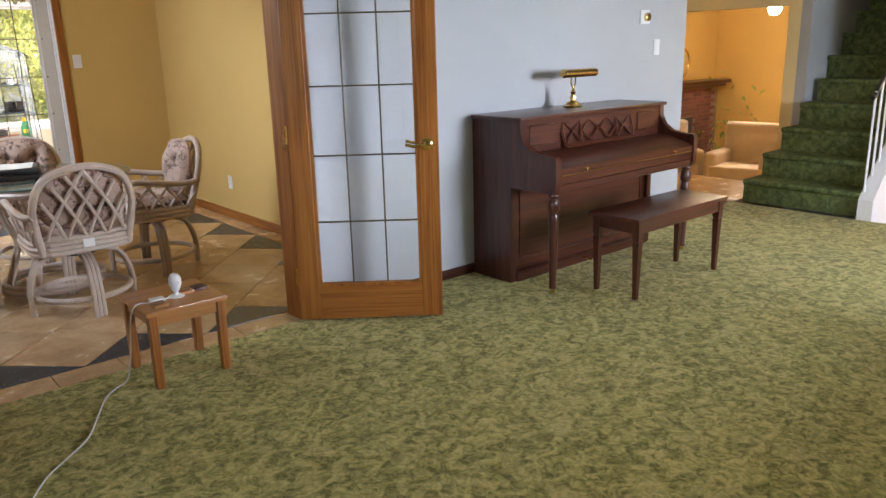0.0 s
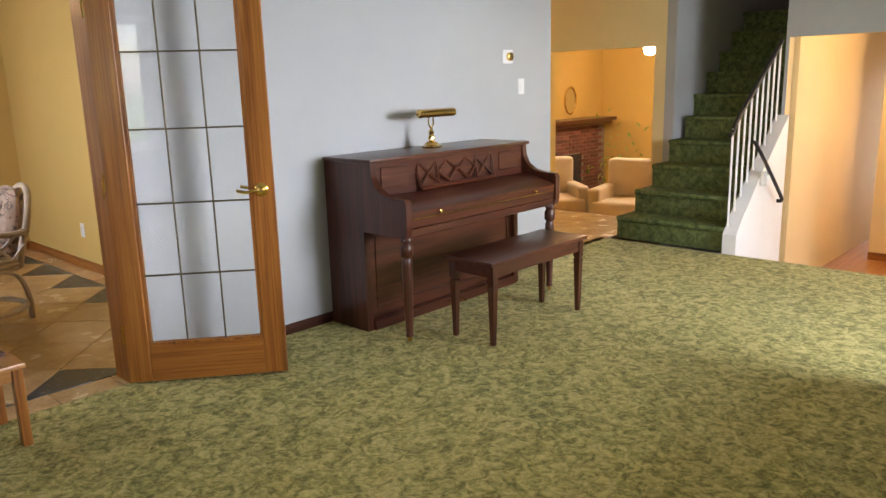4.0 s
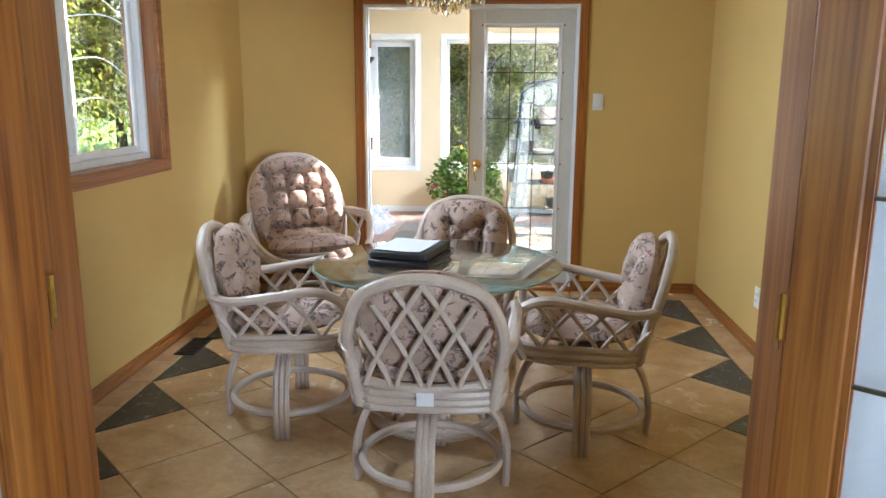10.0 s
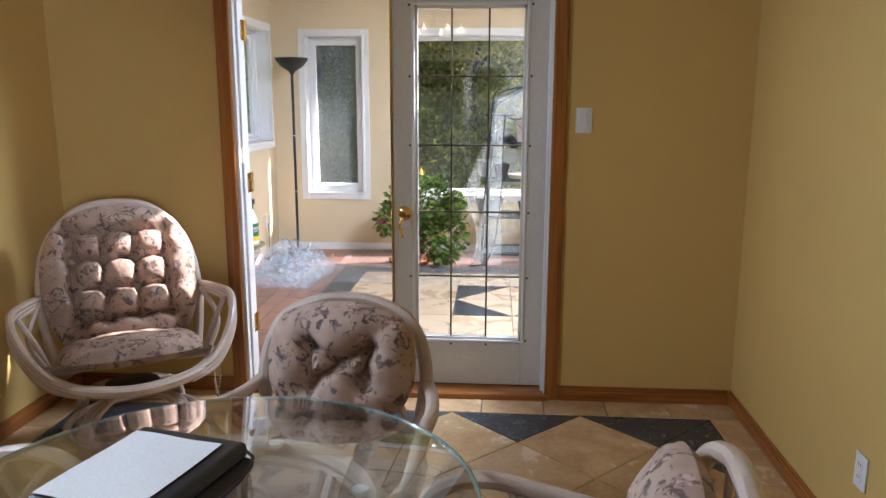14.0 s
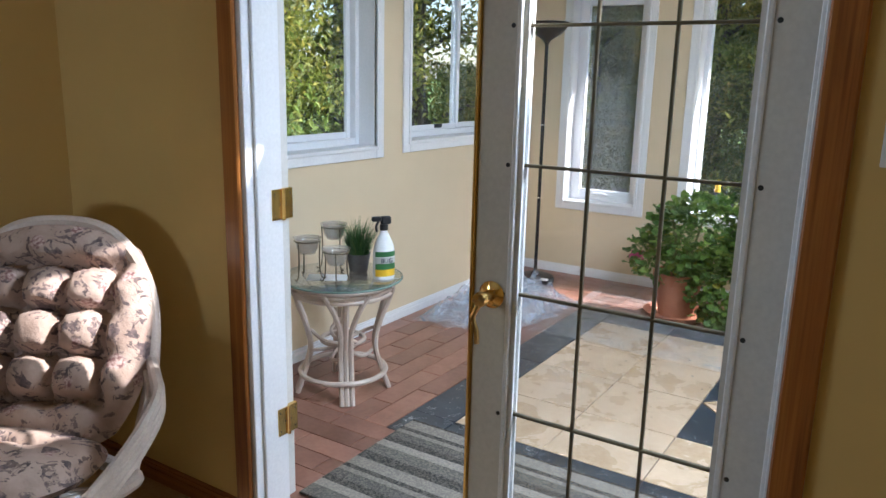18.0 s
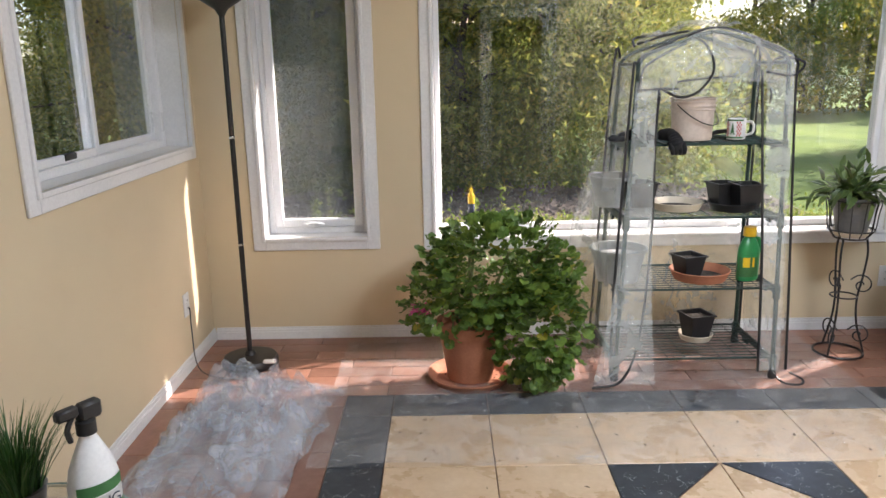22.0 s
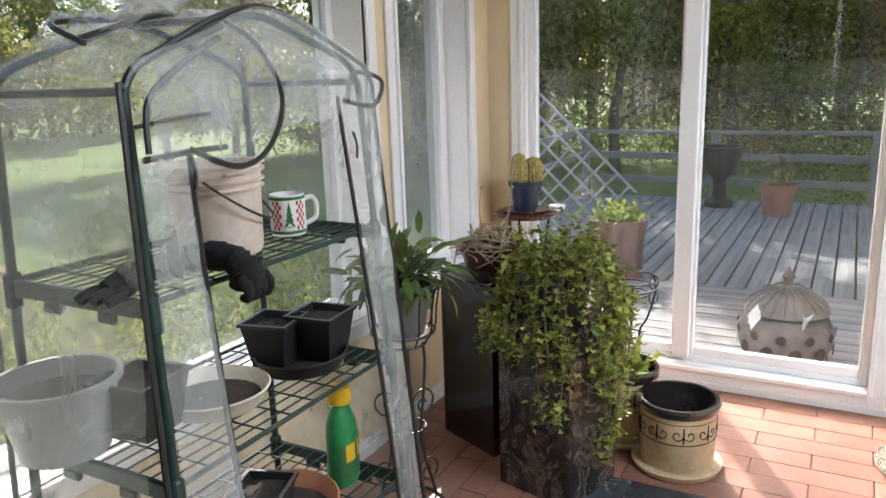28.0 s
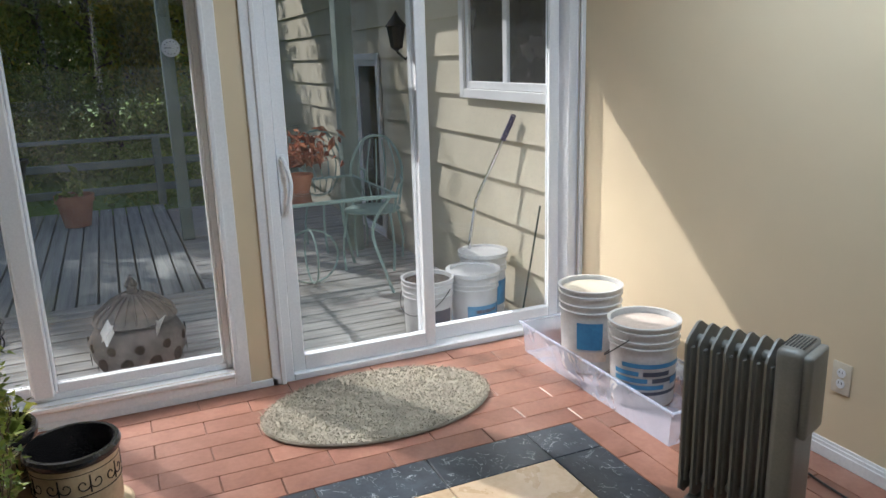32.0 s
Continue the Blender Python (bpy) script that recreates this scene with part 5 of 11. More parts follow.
for k, (x, y, rz) in enumerate(((9.2, 4.62, 100), (8.9, 5.6, 140))):
    ec = thing("easy_chair", pose(x, y, -0.55, 0, 0, rz), "cream upholstered easy chair", "armchair", "cream chairs by the fireplace")
    bm = bmesh.new()
    box(bm, -0.36, -0.36, 0.08, 0.36, 0.36, 0.42, 0.05, 3)
    part("seat", bm, M["cream_fabric"], ec)
    bm = bmesh.new()
    box(bm, -0.37, -0.42, 0.10, 0.37, -0.22, 0.92, 0.06, 4)
    part("backrest", bm, M["cream_fabric"], ec)
    for sx in (-1, 1):
        bm = bmesh.new()
        box(bm, sx * 0.34 - 0.08, -0.34, 0.10, sx * 0.34 + 0.08, 0.34, 0.58, 0.05, 3)
        part("armrest", bm, M["cream_fabric"], ec)
lt = thing("low_table", pose(10.2, 5.1, -0.55), "dark low wooden table", "table")
bm = bmesh.new()
box(bm, -0.55, -0.3, 0.42, 0.55, 0.3, 0.47, 0.01)
part("tabletop", bm, MG, lt)
for sx in (-1, 1):
    for sy in (-1, 1):
        bm = bmesh.new()
        box(bm, sx * 0.48 - 0.03, sy * 0.24 - 0.03, 0, sx * 0.48 + 0.03, sy * 0.24 + 0.03, 0.42, 0.004)
        part("leg", bm, MG, lt)
# lights of the lower rooms; the family room globe is unseen, added to brighten it
M["lamp_glow"] = node_mat("lamp_glass")[0]
lb = M["lamp_glow"].node_tree.nodes["Principled BSDF"]
lb.inputs["Emission Color"].default_value = (1, 0.82, 0.55, 1)
lb.inputs["Emission Strength"].default_value = 14.0
for nm, x, y, z, e in (("ceiling_globe", 8.35, 0.62, 1.66, 2.6), ("ceiling_globe", 10.2, 4.9, 1.80, 26)):
    g = thing(nm, pose(x, y, z), "round glowing ceiling globe light", "ceiling light", "ceiling globes")
    bm = bmesh.new()
    lathe(bm, [(0, -0.09), (0.06, -0.07), (0.09, 0), (0.07, 0.06), (0.04, 0.08), (0, 0.085)], 20)
    o = part("globe", bm, M["lamp_glow"], g)
    o.visible_shadow = False
    bm = bmesh.new()
    lathe(bm, [(0.05, 0.08), (0.055, 0.10), (0.02, 0.12), (0.012, (2.1 if y < 2 else 1.95) - z), (0, (2.1 if y < 2 else 1.95) - z)], 16)
    part("canopy", bm, M["brass"], g)
    lamp = new("ceiling_globe_light", bpy.data.lights.new("ceiling_globe_light", 'POINT'))
    lamp.data.energy, lamp.data.color, lamp.data.shadow_soft_size = e, (1, 0.84, 0.6), 0.08
    lamp.location = (x, y, z)


# ---- dining room things ----
def swivel_base(t, mat, r=0.285, hub=0.34, start=0):
    for k in range(4):
        a = radians(start + 90 * k)
        d, s = Vector((math.cos(a), math.sin(a), 0)), Vector((-math.sin(a), math.cos(a), 0))
        bm = bmesh.new()
        for off in (-0.022, 0.0, 0.022):
            pts = [d * x + s * off + Vector((0, 0, z)) for x, z in ((0.03, hub), (r * 0.45, hub - 0.005), (r * 0.80, hub - 0.05), (r * 0.98, hub * 0.45), (r * 0.98, 0.0))]
            tube(bm, smooth_line(pts, 5), 0.0135, 7)
        part("leg", bm, mat, t)
    bm = bmesh.new()
    tube(bm, arc((0, 0, 0.105), r * 0.90, 0, 360, 32)[:-1], 0.017, 8, closed=True)
    part("foot_ring", bm, mat, t)
    bm = bmesh.new()
    lathe(bm, [(0, hub - 0.012), (0.11, hub - 0.012), (0.115, hub + 0.02), (0.06, hub + 0.03), (0, hub + 0.03)], 20)
    part("swivel_plate", bm, M["black_metal"], t, "dark steel swivel plate")


def rattan_chair(m):
    """A swivel rattan dining chair; it faces +y."""
    R = M["rattan"]
    t = thing("rattan_chair", m, "whitewashed rattan swivel chair with floral tufted cushions", "chair", "chairs round the glass table")
    swivel_base(t, R)
    bm = bmesh.new()
    for z, g in ((0.385, 0.0), (0.412, 0.006), (0.438, 0.0)):
        hoop = smooth_line([(-0.23 - g, -0.20, z), (-0.26 - g, 0.02, z), (-0.235 - g, 0.22, z), (-0.10, 0.275 + g, z), (0.10, 0.275 + g, z), (0.235 + g, 0.22, z), (0.26 + g, 0.02, z), (0.23 + g, -0.20, z), (0.0, -0.235 - g, z)], 4, True)
        tube(bm, hoop, 0.0155, 7, closed=True)
    part("seat_frame", bm, R, t)
    bm = bmesh.new()
    hoop = [(-0.225, -0.205, 0.385), (-0.245, -0.235, 0.52), (-0.255, -0.275, 0.66), (-0.205, -0.31, 0.79), (-0.10, -0.33, 0.845), (0.0, -0.333, 0.858), (0.10, -0.33, 0.845), (0.205, -0.31, 0.79), (0.255, -0.275, 0.66), (0.245, -0.235, 0.52), (0.225, -0.205, 0.385)]
    tube(bm, smooth_line(hoop, 5), 0.021, 9)
    part("back_frame", bm, R, t)
    bm = bmesh.new()
    tube(bm, smooth_line([(-0.235, -0.215, 0.475), (0, -0.255, 0.465), (0.235, -0.215, 0.475)], 6), 0.016, 8)
    part("crossbar", bm, R, t)

    def on_back(x, z):
        return Vector((x, -0.245 - (z - 0.47) * 0.22 - 0.018 + abs(x) * 0.08, z))

    def width(z):
        f = min(1, max(0, (z - 0.47) / 0.37))
        return 0.228 * math.sqrt(max(0.02, 1 - f ** 3.2))

    for x0 in (-0.21, -0.105, 0.0, 0.105, 0.21):
        for s in (-1, 1):
            pts = []
            for q in range(15):
                f = q / 14
                z = 0.475 + 0.37 * f
                x = x0 + s * (0.011 + 0.205 * f ** 1.25)
                if abs(x) > width(z) + 0.012:
                    break
                pts.append(on_back(x, z))
            if len(pts) > 3:
                bm = bmesh.new()
                tube(bm, pts, 0.0098, 7)
                part("back_lattice", bm, R, t)
    for sx in (-1, 1):
        bm = bmesh.new()
        arm = [(0.256 * sx, -0.275, 0.615), (0.285 * sx, -0.18, 0.60), (0.305 * sx, 0.0, 0.625), (0.305 * sx, 0.14, 0.645), (0.295 * sx, 0.245, 0.61), (0.275 * sx, 0.285, 0.53), (0.25 * sx, 0.265, 0.44), (0.235 * sx, 0.24, 0.385)]
        line = smooth_line(arm, 5)
        tube(bm, line, 0.020, 9)
        part("armrest", bm, R, t)
        for y0 in (-0.17, -0.055, 0.06, 0.175):
            for lean in (-1, 1):
                pts = []
                for q in range(11):
                    f = q / 10
                    y = y0 + lean * (0.009 + 0.13 * f ** 1.2)
                    if not -0.262 < y < 0.262:
                        break
                    top = min(line[:30], key=lambda p: abs(p.y - y))
                    pts.append(Vector((0.252 * sx + (top.x - 0.252 * sx) * f, y, 0.442 + (top.z - 0.448) * f)))
                if len(pts) > 3:
                    bm = bmesh.new()
                    tube(bm, pts, 0.009, 7)
                    part("side_lattice", bm, R, t)
    bm = bmesh.new()
    cushion(bm, (0, 0.015, 0.475), (1, 0, 0), (0, 1, 0), (0, 0, 1), 0.475, 0.47, 0.068, [(0, 0), (-.36, -.3), (.36, -.3), (-.36, .36), (.36, .36)])
    part("seat_cushion", bm, M["floral"], t, "tufted floral cotton seat cushion")
    bm = bmesh.new()
    cushion(bm, (0, -0.225, 0.685), (1, 0, 0), (0, -0.19, 0.98), (0, 0.98, 0.19), 0.46, 0.37, 0.088, [(-.40, .30), (.40, .30), (-.36, -.34), (.36, -.34), (0, .02)], 32, 2.4)
    part("back_cushion", bm, M["floral"], t, "tufted floral cotton back cushion")
    bm = bmesh.new()
    box(bm, -0.03, -0.262, 0.405, 0.03, -0.256, 0.455, 0.001)
    part("label_tag", bm, M["plastic_white"], t, "white fabric label", smooth=False)
    return t


rc = rattan_chair(pose(1.155, 4.44, 0))
copy_thing(rc, pose(0.47, 5.0, 0, 0, 0, -84))
copy_thing(rc, pose(1.765, 4.95, 0, 0, 0, 84))
copy_thing(rc, pose(1.205, 5.66, 0, 0, 0, 178))

# lounge chair in the corner
R = M["rattan"]
lc = thing("rattan_armchair", pose(0.12, 6.70, 0, 0, 0, 211) @ Matrix.Scale(0.97, 4), "large rattan lounge chair with thick floral tufted cushion", "armchair")
swivel_base(lc, R, 0.31, 0.26, 45)
bm = bmesh.new()
for g in (0.0, 0.03):
    hoop = [(-0.33 - g, 0.10, 0.40), (-0.26 - g, -0.12, 0.33), (0, -0.24 - g, 0.31), (0.26 + g, -0.12, 0.33), (0.33 + g, 0.10, 0.40), (0.22, 0.33 + g, 0.40), (0, 0.39 + g, 0.385), (-0.22, 0.33 + g, 0.40)]
    tube(bm, smooth_line(hoop, 5, True), 0.019, 8, closed=True)
part("seat_frame", bm, R, lc)
bm = bmesh.new()
tube(bm, smooth_line([(-0.30, -0.10, 0.35), (-0.335, -0.20, 0.62), (-0.30, -0.30, 0.85), (-0.17, -0.37, 1.00), (0, -0.385, 1.035), (0.17, -0.37, 1.00), (0.30, -0.30, 0.85), (0.335, -0.20, 0.62), (0.30, -0.10, 0.35)], 6), 0.021, 9)
part("back_frame", bm, R, lc)
for sx in (-1, 1):
    for g in (0.0, 0.032, 0.064):
        bm = bmesh.new()
        tube(bm, smooth_line([(0.325 * sx, -0.22, 0.655 - g * 0.4), (0.40 * sx, -0.08, 0.655 - g * 0.5), (0.445 * sx, 0.03, 0.635 - g * 0.8), (0.41 * sx, 0.16, 0.545 - g * 0.8), (0.32 * sx, 0.27, 0.44 - g * 0.6), (0.20 * sx, 0.36, 0.40 - g * 0.3)], 6), 0.0165, 8)
        part("armrest", bm, R, lc)
    bm = bmesh.new()
    tube(bm, smooth_line([(0.42 * sx, 0.0, 0.625), (0.36 * sx, 0.0, 0.5), (0.32 * sx, 0.02, 0.40)], 5), 0.012, 7)
    tube(bm, smooth_line([(0.34 * sx, -0.16, 0.64), (0.39 * sx, -0.04, 0.52), (0.33 * sx, 0.08, 0.42)], 5), 0.012, 7)
    part("arm_brace", bm, R, lc)
bm = bmesh.new()
cushion(bm, (0, -0.225, 0.71), (1, 0, 0), (0, -0.46, 0.89), (0, 0.89, 0.46), 0.67, 0.71, 0.105, [(u, v + 0.04 * abs(u)) for v in (.60, .22, -.16, -.54) for u in (-.60, -.20, .20, .60)], 52, 2.3)
part("back_cushion", bm, M["floral"], lc, "thick button-tufted floral back cushion")
bm = bmesh.new()
cushion(bm, (0, 0.105, 0.455), (1, 0, 0), (0, 0.98, 0.16), (0, -0.16, 0.98), 0.585, 0.50, 0.085, [(-.38, -.2), (0, -.2), (.38, -.2)], 32, 2.4)
part("seat_cushion", bm, M["floral"], lc, "thick floral seat cushion")
bm = bmesh.new()
tube(bm, smooth_line([(-0.335, 0.10, 0.40), (-0.36, 0.12, 0.30), (-0.345, 0.11, 0.20), (-0.37, 0.13, 0.16)], 4), 0.005, 5)
tube(bm, smooth_line([(-0.335, 0.11, 0.40), (-0.33, 0.15, 0.28), (-0.35, 0.16, 0.14)], 4), 0.005, 5)
part("tie_cord", bm, M["floral"], lc)

# round glass table on a rattan drum
gt = thing("glass_table", pose(1.13, 5.01, 0), "round glass table on a whitewashed rattan pedestal", "table")
bm = bmesh.new()
lathe(bm, [(0, 0.700), (0.522, 0.700), (0.530, 0.704), (0.530, 0.709), (0.522, 0.713), (0, 0.713)], 72)
o = part("tabletop", bm, M["glass_green"], gt, "clear glass top with a rounded green edge")
o.visible_shadow = False
bm = bmesh.new()
tube(bm, arc((0, 0, 0.7065), 0.530, 0, 360, 72)[:-1], 0.0055, 6, closed=True)
part("edge", bm, M["glass_edge"], o, "polished green glass edge")
bm = bmesh.new()
for z, r in ((0.675, 0.33), (0.645, 0.335)):
    tube(bm, arc((0, 0, z), r, 0, 360, 40)[:-1], 0.024, 8, closed=True)
part("top_ring", bm, R, gt)
bm = bmesh.new()
for z in (0.03, 0.06):
    tube(bm, arc((0, 0, z), 0.29, 0, 360, 40)[:-1], 0.018, 8, closed=True)
part("foot_ring", bm, R, gt)
for k in range(8):
    a = radians(45 * k + 10)
    c, s = math.cos(a), math.sin(a)
    bm = bmesh.new()
    for off in (-0.02, 0.02):
        tube(bm, smooth_line([(0.31 * c - off * s, 0.31 * s + off * c, 0.65), (0.22 * c - off * s, 0.22 * s + off * c, 0.42), (0.19 * c - off * s, 0.19 * s + off * c, 0.30), (0.28 * c - off * s, 0.28 * s + off * c, 0.04)], 6), 0.013, 7)
    part("post", bm, R, gt)
bm = bmesh.new()
for k in range(6):
    a = radians(60 * k + 20)
    lathe(bm, [(0, 0.690), (0.016, 0.690), (0.018, 0.6985), (0, 0.6995)], 12, at=(0.30 * math.cos(a), 0.30 * math.sin(a), 0))
part("bumper", bm, M["plastic_white"], gt, "clear round bumper pads")

# zipped binder with a sheet of paper
bd2 = thing("zip_binder", pose(1.015, 5.01, 0.7135, 0, 0, -14), "black leather zip binder lying on the glass", "binder")
for z, w in ((0.0, 0.0), (0.036, 0.006)):
    bm = bmesh.new()
    box(bm, -0.135 + w, -0.165 + w, z, 0.135 - w, 0.165 - w, z + 0.034, 0.014, 3)
    part("cover", bm, M["plastic_black"], bd2)
bm = bmesh.new()
tube(bm, smooth_line([(-0.137, -0.16, 0.035), (-0.137, 0.16, 0.035), (0.137, 0.16, 0.035), (0.137, -0.16, 0.035)], 6, True), 0.004, 6, closed=True)
part("zip", bm, M["black_metal"], bd2)
pp = thing("paper_sheet", pose(1.0, 5.0, 0.7865, 0, 0, -14), "white sheet of paper lying on the binder", "paper")
bm = bmesh.new()
vs = [[bm.verts.new((-0.105 + 0.21 * i / 6, -0.135 + 0.27 * j / 6, 0.0015 + 0.0012 * math.sin(i * 1.3 + j))) for j in range(7)] for i in range(7)]
for i in range(6):
    for j in range(6):
        bm.faces.new((vs[i][j], vs[i + 1][j], vs[i + 1][j + 1], vs[i][j + 1]))
part("sheet", bm, M["plastic_white"], pp)

# crystal chandelier over the table
cd = thing("chandelier", pose(1.16, 5.0, 0), "brass chandelier with candle arms and crystal drops", "chandelier")
bm = bmesh.new()
lathe(bm, [(0, 1.82), (0.02, 1.83), (0.035, 1.86), (0.02, 1.89), (0.03, 1.93), (0.045, 1.98), (0.02, 2.03), (0.012, 2.10), (0.012, 2.49), (0.05, 2.495), (0.05, 2.50), (0, 2.50)], 16)
part("stem", bm, M["brass"], cd)
M["crystal"] = glass_mat("cut_crystal", (1, 0.98, 0.94))
M["bulb"] = node_mat("candle_bulb")[0]
bb = M["bulb"].node_tree.nodes["Principled BSDF"]
bb.inputs["Emission Color"].default_value = (1, 0.75, 0.42, 1)
bb.inputs["Emission Strength"].default_value = 9.0


bm = bmesh.new()
lathe(bm, [(0, 0), (0.009, -0.016), (0.011, -0.028), (0.007, -0.042), (0, -0.05)], 6)
DROP = finish(bm, "crystal_drop", M["crystal"])


def drop(x, y, z, s=1.0):
    o = new("crystal_drop", DROP)
    o.parent = cd
    o.location = (x, y, z)
    o.scale = (s, s, s)
    o.visible_shadow = False


for k in range(8):
    a = radians(45 * k + 12)
    c, s = math.cos(a), math.sin(a)
    bm = bmesh.new()
    tube(bm, smooth_line([(0.02 * c, 0.02 * s, 1.88), (0.09 * c, 0.09 * s, 1.835), (0.18 * c, 0.18 * s, 1.835), (0.235 * c, 0.235 * s, 1.88), (0.235 * c, 0.235 * s, 1.905)], 5), 0.006, 6)
    lathe(bm, [(0, 0), (0.03, 0.004), (0.034, 0.012), (0.012, 0.012)], 12, at=(0.235 * c, 0.235 * s, 1.905))
    arm = part("arm", bm, M["brass"], cd)
    bm = bmesh.new()
    lathe(bm, [(0.010, 0), (0.010, 0.07), (0, 0.07)], 10, at=(0.235 * c, 0.235 * s, 1.915))
    part("candle", bm, M["plastic_white"], arm)
    bm = bmesh.new()
    lathe(bm, [(0.006, 0), (0.013, 0.015), (0.010, 0.035), (0, 0.055)], 10, at=(0.235 * c, 0.235 * s, 1.985))
    part("bulb", bm, M["bulb"], arm, "small glowing flame bulb")
    for q in range(4):
        a2 = a + q * 1.57
        drop(0.235 * c + 0.03 * math.cos(a2), 0.235 * s + 0.03 * math.sin(a2), 1.903)
    drop(0.15 * c, 0.15 * s, 1.828, 1.15)
    drop(0.09 * c, 0.09 * s, 1.83, 1.3)
for k in range(10):
    a = radians(36 * k)
    drop(0.05 * math.cos(a), 0.05 * math.sin(a), 1.81, 1.4)
drop(0, 0, 1.815, 1.8)

# floor register by the wall
vr = thing("floor_register", pose(-0.335, 5.83, 0.0005), "dark metal floor register by the baseboard", "vent")
bm = bmesh.new()
tube(bm, [(-0.055, -0.14, 0.002), (0.055, -0.14, 0.002), (0.055, 0.14, 0.002), (-0.055, 0.14, 0.002)], 0.005, 4, closed=True)
part("frame", bm, M["black_metal"], vr)
for k in range(12):
    bm = bmesh.new()
    box(bm, -0.05, -0.13 + 0.0225 * k, 0.0, 0.05, -0.118 + 0.0225 * k, 0.004)
    part("slat", bm, M["black_metal"], vr, smooth=False)

# small pine table with a camera on it
st = thing("side_table", pose(1.21, 3.14, 0), "small orange-stained pine side table", "side table")
bm = bmesh.new()
box(bm, -0.185, -0.185, 0.338, 0.185, 0.185, 0.360, 0.006, 2)
part("tabletop", bm, M["stool_wood"], st)
for sx in (-1, 1):
    for sy in (-1, 1):
        bm = bmesh.new()
        box(bm, sx * 0.155 - 0.019, sy * 0.155 - 0.019, 0.0, sx * 0.155 + 0.019, sy * 0.155 + 0.019, 0.338, 0.003)
        part("leg", bm, M["oak_z"], st)
for a in range(4):
    bm = bmesh.new()
    box(bm, -0.135, 0.147, 0.285, 0.135, 0.163, 0.3375, 0.002)
    turned(bm, Matrix.Rotation(radians(90 * a), 4, 'Z'))
    part("apron", bm, M["stool_wood"], st)
wc = thing("baby_monitor_camera", pose(1.215, 3.10, 0.3605), "small white egg-shaped camera on a round foot", "camera")
bm = bmesh.new()
lathe(bm, [(0, 0), (0.034, 0), (0.036, 0.004), (0.012, 0.014), (0.010, 0.022), (0, 0.022)], 24)
part("base", bm, M["plastic_white"], wc)
bm = bmesh.new()
lathe(bm, [(0.008, 0.02), (0.018, 0.035), (0.028, 0.062), (0.028, 0.085), (0.018, 0.105), (0, 0.112)], 24)
part("body", bm, M["plastic_white"], wc)
bm = bmesh.new()
tube(bm, arc((0, -0.0275, 0.07), 0.006, 0, 360, 14, 'xz')[:-1], 0.0012, 5, closed=True)
part("lens_ring", bm, M["chrome"], wc)
for nm, x, y, mat, z in (("coaster", 1.265, 3.13, "stool_wood", 0.3605), ("coaster", 1.335, 3.14, "mahogany", 0.3605), ("coaster", 1.105, 3.02, "stool_wood", 0.3605)):
    c = thing(nm, pose(x, y, z, 0, 0, 4), "square wooden coaster with a carved ring", "coaster", "coasters on the pine table")
    bm = bmesh.new()
    box(bm, -0.032, -0.032, 0, 0.032, 0.032, 0.016, 0.002)
    part("block", bm, M[mat], c)
    bm = bmesh.new()
    tube(bm, arc((0, 0, 0.0163), 0.021, 0, 360, 20)[:-1], 0.0016, 5, closed=True)
    part("carved_ring", bm, M["black_metal"], c)
ad = thing("power_adapter", pose(1.115, 3.07, 0.3605, 0, 0, -5), "white plastic power adapter with its cord", "adapter")
bm = bmesh.new()
box(bm, -0.032, -0.022, 0, 0.032, 0.022, 0.024, 0.005, 2)
part("body", bm, M["plastic_white"], ad)
cb = thing("white_cord", Matrix(), "thin white power cord trailing over the carpet", "cord")
bm = bmesh.new()
tube(bm, smooth_line([(1.20, 3.11, 0.364), (1.15, 3.085, 0.366), (1.085, 3.075, 0.368), (1.03, 3.09, 0.366), (1.005, 3.11, 0.30), (0.985, 3.13, 0.10), (0.96, 3.14, 0.012), (0.90, 3.10, 0.008), (0.83, 3.02, 0.008), (0.75, 2.86, 0.008), (0.67, 2.71, 0.008), (0.56, 2.60, 0.008), (0.46, 2.49, 0.008), (0.30, 2.20, 0.008), (0.05, 1.7, 0.008), (-0.6, 1.1, 0.008)], 6), 0.0035, 6)
part("cable", bm, M["plastic_white"], cb)


# ---- sunroom materials ----
def film_mat(name, haze, tint, scale, wrinkle, rough=0.12):
    """Clear plastic sheet: mostly seen through, milky in patches, with glossy wrinkles."""
    m, t, b = node_mat(name)
    v = coords(t)
    n1 = noise_fac(t, v, scale, 5, 0.65, 1.2)
    n2 = noise_fac(t, v, scale * 4, 4, 0.6, 1.5)
    b.inputs["Base Color"].default_value = (*tint, 1)
    b.inputs["Roughness"].default_value = rough
    b.inputs["Specular IOR Level"].default_value = 0.9
    p = bump(t, b, n1, wrinkle, 0.05)
    bump(t, b, n2, wrinkle * 0.6, 0.012, p)
    tr = t.nodes.new("ShaderNodeBsdfTransparent")
    mr = t.nodes.new("ShaderNodeMapRange")
    mr.inputs["From Min"].default_value, mr.inputs["From Max"].default_value = 0.35, 0.72
    mr.inputs["To Min"].default_value, mr.inputs["To Max"].default_value = haze[0], haze[1]
    t.links.new(n1, mr.inputs["Value"])
    mx = t.nodes.new("ShaderNodeMixShader")
    t.links.new(mr.outputs[0], mx.inputs[0])
    t.links.new(tr.outputs[0], mx.inputs[1])
    t.links.new(b.outputs[0], mx.inputs[2])
    t.links.new(mx.outputs[0], t.nodes["Material Output"].inputs[0])
    return m


